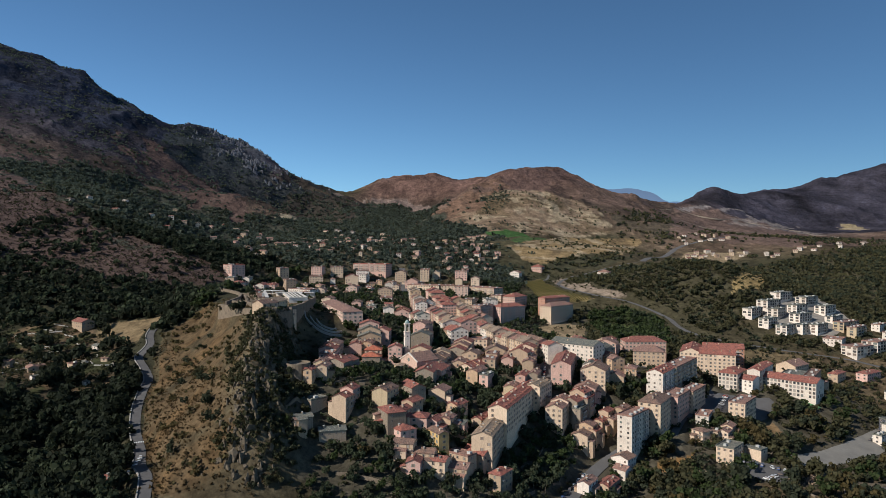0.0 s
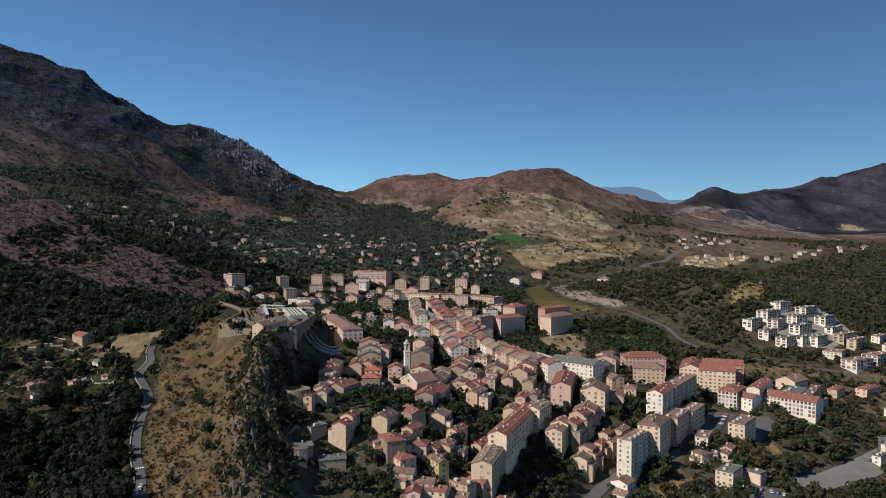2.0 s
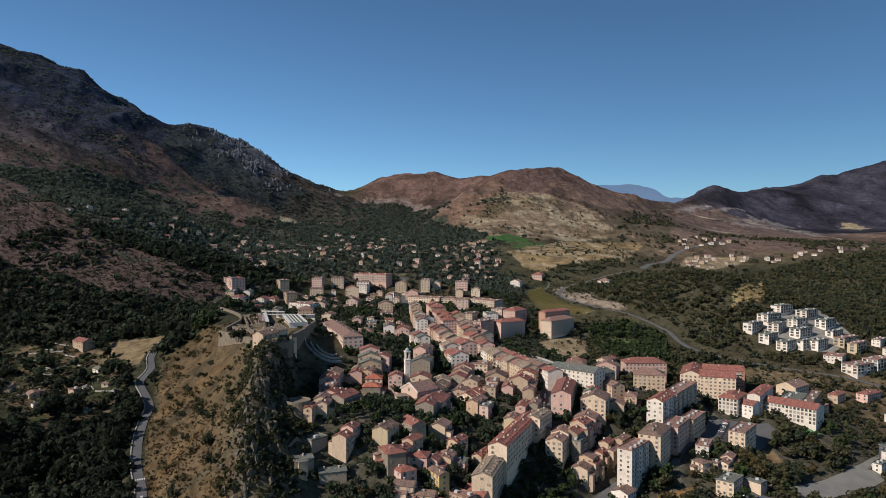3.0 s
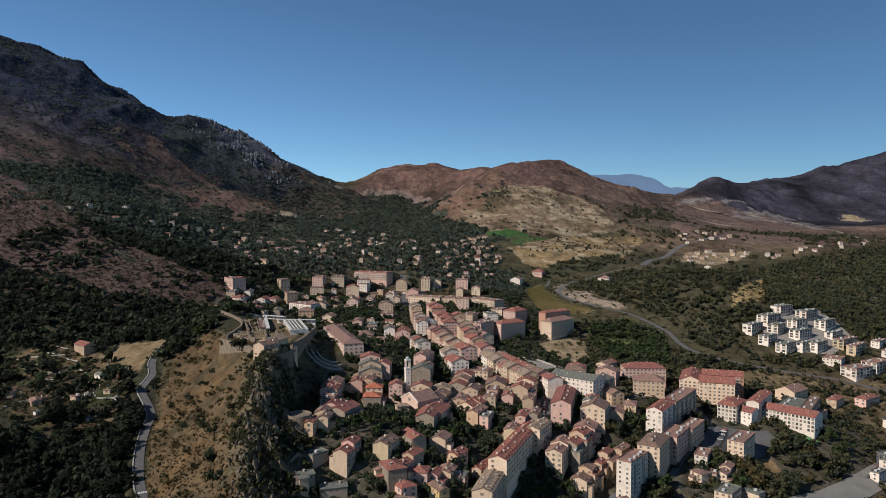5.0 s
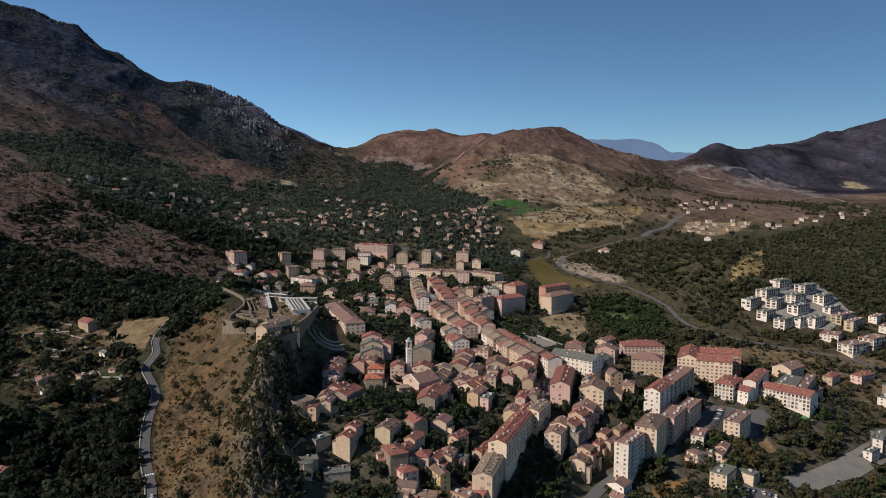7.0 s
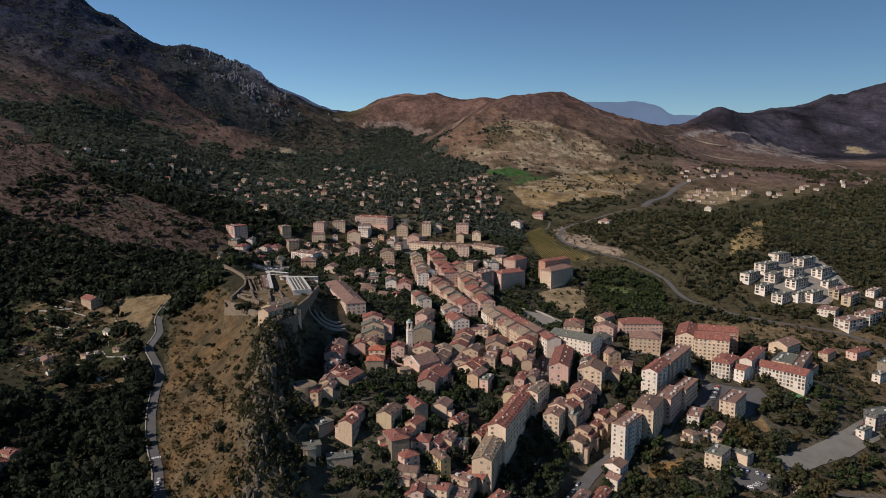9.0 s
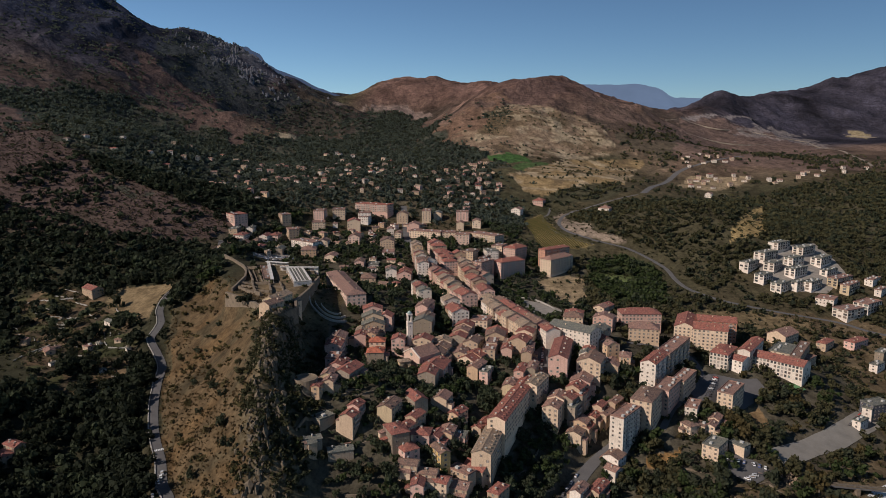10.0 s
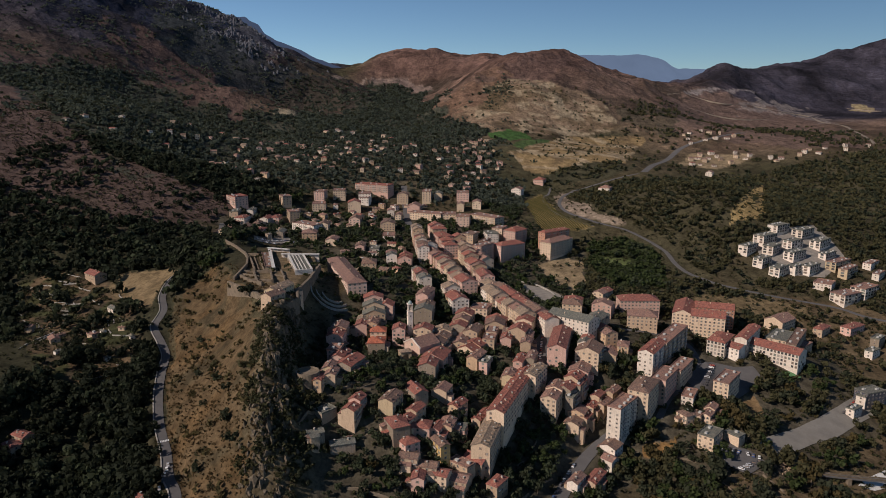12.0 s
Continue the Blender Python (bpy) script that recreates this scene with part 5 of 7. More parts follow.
building(-7.0, 596.6, 106, 13.5, 15.1, 3, "g", "o", "r", storey=2.92, fine=False)
building(-10.9, 609.5, 106, 13.5, 14.6, 4, "g", "w", "n", storey=3.19, fine=False)
building(14.8, 752.7, 105, 13.1, 17.7, 5, "g", "p", "r", storey=2.90, fine=False)
building(11.4, 765.4, 105, 13.1, 17.5, 4, "g", "c", "r", storey=2.88, fine=False)
building(7.9, 778.1, 105, 13.1, 16.8, 5, "g", "b", "r", storey=2.90, fine=False)
building(4.5, 790.8, 105, 13.1, 17.6, 5, "g", "c", "d", storey=3.00, fine=False)
building(1.1, 803.5, 105, 13.1, 17.4, 5, "g", "c", "n", storey=2.99, fine=False)
building(-2.4, 816.2, 105, 13.1, 16.7, 4, "g", "p", "t", storey=2.86, fine=False)
building(-5.8, 828.8, 105, 13.1, 16.6, 5, "g", "o", "r", storey=2.98, fine=False)
building(25.2, 778.2, 116, 10.9, 16.4, 4, "g", "c", "t", storey=3.04, fine=False)
building(20.4, 788.0, 116, 10.9, 17.0, 4, "g", "c", "t", storey=2.98, fine=False)
building(15.6, 797.9, 116, 10.9, 17.6, 4, "g", "p", "t", storey=3.03, fine=False)
building(10.8, 807.8, 116, 10.9, 17.1, 4, "g", "c", "n", storey=3.14, fine=False)
building(-15.8, 799.6, 107, 12.7, 16.5, 5, "h", "p", "r", storey=2.96, fine=False)
building(-19.5, 811.8, 107, 12.7, 15.6, 5, "h", "p", "r", storey=3.17, fine=False)
building(-23.1, 824.0, 107, 12.7, 17.7, 5, "h", "p", "r", storey=3.07, fine=False)
building(-26.8, 836.2, 107, 12.7, 16.4, 4, "h", "p", "r", storey=3.19, fine=False)
building(-30.5, 848.4, 107, 12.7, 17.9, 5, "h", "b", "r", storey=2.97, fine=False)
building(-34.2, 860.6, 107, 12.7, 18.0, 5, "g", "p", "r", storey=2.89, fine=False)
building(-44.5, 765.7, 100, 11.6, 12.3, 6, "g", "w", "t", storey=2.86, fine=False)
building(-46.5, 777.1, 100, 11.6, 12.0, 6, "h", "p", "d", storey=2.97, fine=False)
building(-48.6, 788.6, 100, 11.6, 11.9, 6, "g", "w", "n", storey=3.07, fine=False)
building(-50.6, 800.0, 100, 11.6, 11.8, 5, "g", "p", "r", storey=2.97, fine=False)
building(-52.6, 811.5, 100, 11.6, 12.3, 5, "g", "p", "n", storey=2.91, fine=False)
building(-54.7, 822.9, 100, 11.6, 12.5, 6, "g", "o", "n", storey=2.91, fine=False)
building(-56.7, 834.3, 100, 11.6, 12.4, 6, "g", "w", "n", storey=3.10, fine=False)
building(-29.8, 759.1, 111, 14.3, 15.5, 5, "g", "p", "t", storey=3.01, fine=False)
building(-35.0, 772.5, 111, 14.3, 17.4, 4, "g", "c", "t", storey=3.16, fine=False)
building(-40.2, 785.8, 111, 14.3, 17.7, 5, "g", "w", "d", storey=2.99, fine=False)
building(-34.9, 623.0, 102, 11.5, 11.6, 4, "g", "w", "s", storey=2.89, fine=False)
building(-37.3, 634.4, 102, 11.5, 11.0, 3, "g", "w", "s", storey=3.09, fine=False)
building(-39.7, 645.7, 102, 11.5, 11.7, 4, "g", "p", "r", storey=3.19, fine=False)
building(-42.1, 657.0, 102, 11.5, 10.4, 4, "g", "o", "r", storey=3.04, fine=False)
building(-44.5, 668.3, 102, 11.5, 10.4, 4, "g", "w", "s", storey=3.15, fine=False)
building(-33.4, 577.3, 81, 15.1, 10.4, 4, "g", "p", "t", storey=3.18, fine=False)
building(-30.9, 592.2, 81, 15.1, 10.7, 3, "g", "p", "t", storey=3.07, fine=False)
building(-31.5, 551.6, 85, 13.3, 15.0, 4, "g", "g", "s", storey=3.16, fine=False)
building(-30.5, 564.9, 85, 13.3, 14.1, 3, "g", "b", "d", storey=2.98, fine=False)
building(-107.1, 619.2, 111, 98.1, 16.8, 4, "h", "k", "t", fine=False)
building(-63.1, 738.6, 90, 9.9, 15.2, 3, "g", "p", "r", storey=2.85, fine=False)
building(-63.1, 748.6, 90, 9.9, 15.6, 3, "g", "b", "r", storey=3.17, fine=False)
building(-77.8, 742.1, 97, 9.9, 11.6, 3, "g", "w", "s", storey=2.98, fine=False)
building(-79.0, 752.0, 97, 9.9, 11.7, 3, "g", "w", "t", storey=2.97, fine=False)
building(-116.5, 774.9, 92, 20.0, 10.5, 2, "g", "p", "d", fine=False)
building(-97.9, 710.7, 94, 20.0, 15.2, 2, "h", "b", "d", fine=False)
building(-152.9, 798.1, 88, 20.0, 12.9, 2, "g", "c", "t", fine=False)
building(-48.9, 948.5, 158, 46.6, 18.0, 3, "f", "c", "t", fine=False)
building(-19.5, 943.2, 90, 20.0, 17.9, 3, "f", "c", "t", "b", fine=False)
building(-70.2, 990.3, 85, 20.0, 17.7, 3, "g", "p", "t", fine=False)
building(-136.8, 1065.4, 155, 57.9, 18.0, 4, "f", "p", "r", "b", fine=False)
building(-146.4, 1027.3, 97, 20.0, 18.0, 4, "f", "w", "t", "b", fine=False)
building(-155.2, 982.9, 97, 20.0, 18.0, 4, "g", "c", "r", fine=False)
building(-183.5, 1023.4, 98, 20.0, 18.0, 4, "f", "c", "t", "b", fine=False)
building(-206.6, 1000.7, 87, 20.0, 15.0, 4, "f", "p", "t", "b", fine=False)
building(-201.0, 960.4, 100, 20.0, 18.0, 3, "f", "c", "t", "b", fine=False)
building(-141.7, 902.4, 90, 20.0, 14.6, 3, "g", "k", "d", fine=False)
building(-299.6, 911.8, 132, 26.5, 18.0, 4, "f", "p", "r", "b", fine=False)
building(-245.6, 951.0, 119, 20.0, 12.4, 4, "f", "b", "t", fine=False)
building(-223.6, 902.4, 115, 20.0, 13.1, 4, "f", "b", "t", fine=False)
building(-195.8, 864.1, 145, 39.1, 18.0, 3, "f", "w", "t", "b", fine=False)
building(-175.9, 867.2, 92, 20.0, 12.8, 3, "g", "c", "d", fine=False)
building(-184.3, 820.5, 99, 20.0, 17.4, 3, "h", "o", "t", fine=False)
building(-90.1, 1036.0, 88, 20.0, 16.2, 4, "g", "b", "d", fine=False)
building(-54.9, 1043.7, 90, 26.0, 13.2, 5, "f", "c", "t", "b", fine=False)
building(-38.3, 1053.1, 87, 20.0, 11.7, 3, "g", "c", "s", fine=False)
building(-1.3, 1054.3, 89, 20.0, 18.0, 4, "f", "p", "t", "b", fine=False)
building(-4.1, 996.7, 87, 20.0, 10.1, 3, "g", "c", "t", fine=False)
building(-0.4, 923.5, 86, 20.0, 18.0, 4, "f", "k", "t", "b", fine=False)
building(31.1, 939.9, 135, 48.2, 18.0, 3, "f", "c", "t", "b", fine=False)
building(19.5, 1012.0, 86, 20.0, 12.2, 3, "g", "c", "t", fine=False)
building(23.1, 808.3, 53, 26.0, 14.6, 6, "f", "p", "t", "b", fine=False)
building(55.1, 823.4, 34, 35.5, 16.0, 6, "h", "p", "r", "b", fine=False)
building(65.8, 871.7, 51, 26.0, 18.0, 6, "h", "p", "r", "b", fine=False)
building(115.5, 853.0, 47, 46.0, 16.0, 6, "h", "c", "t", "b", fine=False)
building(115.1, 875.4, 39, 44.0, 11.5, 7, "h", "x", "r", "b", fine=False)
building(35.0, 867.2, 101, 20.0, 14.6, 4, "f", "w", "s", "b", fine=False)
building(46.7, 888.4, 67, 20.0, 14.0, 4, "f", "c", "t", fine=False)
building(9.5, 864.0, 65, 20.0, 15.3, 3, "f", "b", "d", fine=False)
building(25.9, 839.0, 66, 20.0, 8.7, 4, "f", "b", "d", fine=False)
building(400.2, 888.0, 36, 26.7, 13.7, 3, "f", "w", "s", "v", fine=False)
building(430.8, 886.5, 39, 30.3, 13.8, 3, "f", "w", "s", "v", fine=False)
building(372.1, 858.6, 37, 29.0, 14.4, 3, "f", "w", "s", "v", fine=False)
building(441.1, 861.5, 42, 30.4, 12.8, 3, "f", "w", "s", "v", fine=False)
building(402.5, 849.8, 35, 23.4, 12.0, 3, "f", "w", "s", "v", fine=False)
building(343.3, 835.0, 40, 25.0, 11.6, 3, "f", "w", "s", "v", fine=False)
building(370.3, 833.4, 45, 22.7, 12.6, 3, "f", "w", "s", "v", fine=False)
building(392.8, 821.5, 36, 26.3, 12.9, 3, "f", "w", "s", "v", fine=False)
building(347.1, 801.8, 41, 21.7, 11.7, 3, "f", "w", "s", "v", fine=False)
building(356.2, 778.6, 41, 20.2, 12.2, 3, "f", "w", "s", "v", fine=False)
building(377.8, 784.2, 36, 18.6, 10.1, 3, "f", "w", "s", "v", fine=False)
building(395.9, 786.8, 40, 25.1, 10.0, 3, "f", "w", "s", "v", fine=False)
building(436.1, 831.8, 38, 25.0, 9.2, 2, "f", "w", "s", "v", fine=False)
building(434.5, 802.5, 36, 33.4, 12.2, 3, "f", "n", "t", "v", fine=False)
building(436.6, 784.6, 43, 30.9, 9.8, 3, "f", "n", "t", "v", fine=False)
building(393.8, 749.4, 52, 20.0, 18.0, 2, "f", "w", "t", fine=False)
building(401.1, 719.3, 29, 26.4, 17.0, 3, "f", "w", "t", "v", fine=False)
building(429.5, 735.4, 35, 27.8, 15.8, 3, "f", "w", "t", "v", fine=False)
building(477.7, 812.6, 42, 25.2, 9.1, 2, "f", "w", "t", fine=False)
building(469.9, 781.9, 45, 22.1, 7.2, 2, "f", "w", "t", fine=False)
building(325.8, 531.4, 21, 19.2, 12.2, 4, "f", "k2", "s")
building(318.5, 527.4, 45, 10.8, 6.9, 3, "f", "w", "s")
building(304.0, 512.4, 36, 12.2, 6.2, 2, "f", "w", "s")
building(344.5, 650.3, 43, 19.9, 8.6, 2, "h", "b", "r", fine=False)
building(377.1, 657.0, 34, 24.4, 10.3, 2, "h", "p", "r", fine=False)
building(306.0, 654.2, 39, 24.8, 18.0, 3, "g", "c", "t", fine=False)
building(285.2, 604.7, 50, 29.6, 18.0, 3, "f", "c", "s", fine=False)
building(296.6, 599.2, 56, 50.7, 8.1, 4, "f", "g", "d", fine=False)
building(374.0, 615.2, 37, 14.5, 7.1, 2, "f", "w", "s", fine=False)
building(387.1, 631.3, 43, 16.2, 7.5, 3, "f", "g", "s", fine=False)
building(302.3, 602.1, 43, 17.1, 13.4, 2, "f", "b", "t", fine=False)
building(-271.9, 787.8, 80, 20.0, 12.7, 2, "g", "c", "t", fine=False)
building(-280.4, 868.4, 83, 20.0, 13.7, 2, "h", "w", "r", fine=False)
building(-244.5, 824.5, 86, 18.0, 9.8, 2, "h", "p", "r", fine=False)
building(-253.1, 880.9, 85, 20.0, 10.9, 2, "g", "w", "r", fine=False)
building(-242.5, 889.6, 90, 20.0, 10.7, 2, "h", "p", "r", fine=False)
building(-260.8, 814.7, 86, 20.0, 12.8, 2, "g", "w", "d", fine=False)
building(-276.5, 896.3, 91, 20.0, 9.5, 2, "g", "w", "s", fine=False)
building(-221.9, 830.4, 90, 20.0, 10.5, 2, "g", "g", "s", fine=False)
building(-292.4, 880.9, 92, 20.0, 10.9, 2, "f", "b", "s", fine=False)
building(-258.4, 859.2, 92, 20.0, 8.5, 2, "h", "c", "d", fine=False)
building(-144.4, 1020.3, 83, 20.0, 13.8, 3, "f", "w", "t", fine=False)
building(-96.5, 880.5, 93, 20.0, 18.0, 3, "g", "b", "d", fine=False)
building(-89.7, 829.6, 93, 20.0, 14.3, 2, "f", "w", "t", fine=False)
building(-101.3, 964.0, 94, 20.0, 9.8, 3, "g", "w", "t", fine=False)
building(-100.7, 779.5, 91, 20.0, 11.0, 1, "f", "w", "s", fine=False)
building(-87.6, 937.4, 88, 20.0, 8.5, 3, "g", "c", "t", fine=False)
building(-292.1, 419.8, 153, 12.8, 7.7, 2, "g", "b", "r")
building(-292.1, 407.2, 152, 11.8, 7.2, 2, "h", "b", "r")
building(-176.6, 343.1, 151, 8.7, 6.2, 2, "g", "b", "r")
building(-377.2, 685.9, 143, 21.8, 12.3, 2, "g", "b", "r", fine=False)
building(-320.9, 608.5, 142, 10.9, 7.0, 1, "g", "w", "s", fine=False)
building(231.3, 1146.9, 65, 20.0, 18.0, 2, "h", "w", "t", fine=False)
building(86.8, 1128.4, 71, 20.0, 15.4, 3, "g", "w", "t", fine=False)
building(130.0, 1205.6, 69, 20.0, 18.0, 2, "h", "p", "r", fine=False)
building(449.4, 1295.7, 63, 20.0, 11.6, 2, "g", "w", "t", fine=False)


def suburb(seed, pts, many, label_wall="wcpob"):
    """Small houses in their gardens, strewn over a stretch of the plan."""
    rng = random.Random(seed)
    xs, ys = [p[0] for p in pts], [p[1] for p in pts]
    tries = 0
    while many and tries < 4000:
        tries += 1
        x, y = rng.uniform(min(xs), max(xs)), rng.uniform(min(ys), max(ys))
        if not inside([x], [y], pts)[0] or any(math.hypot(x - b[0], y - b[1]) < 13 + b[2] for b in BUILT):
            continue
        L = rng.uniform(7.0, 11.5)
        building(round(x, 1), round(y, 1), rng.choice((0, 20, 90, 140, 160)) + rng.uniform(-12, 12), L, L * rng.uniform(0.6, 0.85), rng.choice((1, 1, 2, 2, 2)), rng.choice("gghf"), rng.choice(label_wall), rng.choice("rttdtn"), fine=False, storey=2.75)
        many -= 1


def far_suburb(seed, pts, many, walls="wcpob"):
    """Far small houses in their gardens, joined."""
    rng = random.Random(seed)
    mats = list(WALL.values()) + list(ROOF.values()) + [pane_mat, frame_mat, shutter_mat]
    wi, ri = list(WALL), list(ROOF)
    xs, ys = [p[0] for p in pts], [p[1] for p in pts]
    vs, fs, ids, n, tries = [], [], [], 0, 0
    while many and tries < 4000:
        tries += 1
        x, y = rng.uniform(min(xs), max(xs)), rng.uniform(min(ys), max(ys))
        if not inside([x], [y], pts)[0] or any(math.hypot(x - q[0], y - q[1]) < 13 + q[2] for q in BUILT):
            continue
        L = rng.uniform(7.0, 11.5)
        W, h = L * rng.uniform(0.6, 0.85), 2.75 * rng.choice((1, 1, 2, 2, 2)) + 0.5
        t = radians(rng.choice((0, 20, 90, 140, 160)) + rng.uniform(-12, 12))
        z = at(x, y)
        wall, roof = wi.index(rng.choice(walls)), len(wi) + ri.index(rng.choice("rttdtn"))
        shell = box(-L / 2, -W / 2, -2, L / 2, W / 2, h)
        cover_ = gable_roof(L, W, h) if rng.random() < 0.6 else hip_roof(L, W, h)
        pieces = [(np.array(shell[0]), shell[1], [wall] * len(shell[1])), (np.array(cover_[0]), cover_[1], [roof] * len(cover_[1]))]
        gable = [(-L / 2, -W / 2, h), (-L / 2, W / 2, h), (-L / 2, 0, h + W / 2 * 0.4), (L / 2, -W / 2, h), (L / 2, W / 2, h), (L / 2, 0, h + W / 2 * 0.4)]
        if len(cover_[0]) == 12:
            pieces.append((np.array(gable), [(0, 2, 1), (3, 4, 5)], [wall, wall]))
        co, fa, wid = far_window(rng.choice(("wide", "tall_shut")))
        for side, (length, depth, ang) in enumerate(((L, W / 2, 180), (W, L / 2, -90), (L, W / 2, 0), (W, L / 2, 90))):
            c, sn = math.cos(radians(ang)), math.sin(radians(ang))
            for i in range(max(1, int(length / 3.2))):
                for k in range(int(h / 2.75)):
                    q = co + np.array(((i - (max(1, int(length / 3.2)) - 1) / 2) * 3.0, depth, 1.6 + 2.75 * k))
                    q = np.column_stack([q[:, 0] * c - q[:, 1] * sn, q[:, 0] * sn + q[:, 1] * c, q[:, 2]])
                    pieces.append((q, [tuple(g) for g in fa], [len(wi) + len(ri) + g for g in wid]))
        c, sn = math.cos(t), math.sin(t)
        for v, f, m in pieces:
            vs.append(np.column_stack([v[:, 0] * c - v[:, 1] * sn + x, v[:, 0] * sn + v[:, 1] * c + y, v[:, 2] + z]))
            fs += [tuple(g + n for g in face) for face in f]
            ids += list(m)
            n += len(v)
        BUILT.append((x, y, L / 2 + 1, W / 2 + 1, t))
        many -= 1
    tagged(new("suburb", poly_mesh("suburb", [tuple(p) for p in np.concatenate(vs)], fs, mats, ids)), "pale tile-roofed villas in gardens beyond the town", "houses", kind="stuff")


far_suburb(1, FAR_HOUSES, 104)
far_suburb(14, [(-640, 1060), (-557, 1130), (-460, 1180), (-440, 1100), (-560, 1050)], 6, "wwc")
far_suburb(15, [(-330, 1450), (-330, 1560), (-150, 1560), (-140, 1440)], 9, "wwc")
suburb(2, [(-40, 1130), (-30, 1330), (30, 1430), (75, 1341), (60, 1160), (10, 1090)], 26)
far_suburb(3, PLAIN, 16, "wcb")
far_suburb(12, [(520, 1390), (640, 1450), (760, 1470), (900, 1490), (900, 1460), (760, 1430), (640, 1400)], 12, "wwc")
suburb(4, [(-420, 1140), (-330, 1060), (-260, 1010), (-300, 960), (-380, 1020)], 9)
suburb(5, [(-560, 1150), (-520, 1300), (-400, 1350), (-380, 1200)], 7)
far_suburb(6, [(-480, 1900), (-440, 2000), (-380, 1980), (-420, 1880)], 4, "wwn")
suburb(7, [(-310, 870), (-240, 960), (-60, 1030), (-40, 960), (-160, 860), (-230, 800)], 34)
suburb(16, [(-135, 640), (-128, 800), (-62, 850), (-58, 700), (-62, 610), (-90, 600)], 12)
suburb(8, [(380, 600), (470, 680), (560, 760), (520, 640), (430, 580)], 12, "wgc")
suburb(9, [(-460, 560), (-300, 520), (-300, 600), (-420, 690)], 4, "gbo")
far_suburb(11, [(480, 1540), (640, 1600), (620, 1680), (480, 1640)], 12, "wwc")


# ---- fortress, bell tower, terraces ----
def fortress():
    root = new("fortress")
    root.matrix_basis = pose(-160, 570, 56)
    ring = PLATEAU[4:] + PLATEAU[:3]
    for (x0, y0), (x1, y1) in zip(ring, ring[1:]):
        n = math.hypot(x1 - x0, y1 - y0)
        low = float(min(height([x0 + (x1 - x0) * k / 6 for k in range(7)], [y0 + (y1 - y0) * k / 6 for k in range(7)]))) - 5
        if x0 < -192 or x1 < -192:
            continue
        rng = random.Random(int(x0 * 3 + y1))
        top = 57.2 + rng.uniform(-0.6, 1.2) if min(y0, y1) < 560 or x0 > -140 else 56.7
        t = math.atan2(y1 - y0, x1 - x0)
        v, f = box(-0.8, -1.0, low - 56, n + 0.8, 1.0, top - 56)
        v = [(p[0], p[1] * (1.7 if p[2] < 0 else 1.0), p[2]) for p in v]
        c, s = math.cos(t), math.sin(t)
        v = [(p[0] * c - p[1] * s + x0 + 160, p[0] * s + p[1] * c + y0 - 570, p[2]) for p in v]
        part("rampart", poly_mesh("rampart", v, f, [stone_mat]), root)
    for x0, y0, x1, y1, h, thick in (
        (-200, 634, -180, 584, 2.6, 1.2), (-190, 633, -171, 581, 2.2, 1.0), (-195, 633, -177, 586, 1.2, 0.9), (-189, 579, -165, 579, 2.4, 1.3), (-181, 583, -166, 543, 3.0, 1.4), (-186, 570, -170, 562, 2.0, 1.0),
        (-165, 579, -154, 545, 2.8, 1.4), (-157, 583, -146, 553, 2.2, 1.0), (-172, 552, -156, 548, 2.2, 1.0), (-160, 566, -148, 563, 1.8, 0.9), (-185, 560, -160, 536, 3.2, 1.4), (-204, 642, -193, 640, 2.6, 1.2), (-192, 640, -184, 652, 2.2, 1.0),
    ):
        n, t = math.hypot(x1 - x0, y1 - y0), math.degrees(math.atan2(y1 - y0, x1 - x0))
        rng = random.Random(int(x0 + y1))
        steps = max(2, int(n / 6))
        v, f = join([box(n * k / steps + 0.01, -thick / 2, -0.6, n * (k + 1) / steps - 0.01, thick / 2, h * rng.uniform(0.55, 1.1)) for k in range(steps)])
        part("ruined_wall", poly_mesh("ruined_wall", v, f, [stone_mat]), root, pose(x0 + 160, y0 - 570, at(x0 * 0.5 + x1 * 0.5, y0 * 0.5 + y1 * 0.5) - 56, 0, 0, t))
    # the outer wall that runs down the back of the spur
    corner = [(-254, 708), (-246, 702), (-226, 674), (-207, 644), (-199, 626), (-192, 600), (-188, 552)]
    for (x0, y0), (x1, y1) in zip(corner, corner[1:]):
        n, t = math.hypot(x1 - x0, y1 - y0), math.degrees(math.atan2(y1 - y0, x1 - x0))
        z = max(at(x0, y0), at(x1, y1))
        part("rampart", poly_mesh("rampart", *box(-0.4, -0.8, -9, n + 0.4, 0.8, 2.6), [stone_mat]), root, pose(x0 + 160, y0 - 570, z - 56, 0, 0, t))
    tagged(root, "ruined stone citadel ramparts on a rocky spur", "fortress")


fortress()


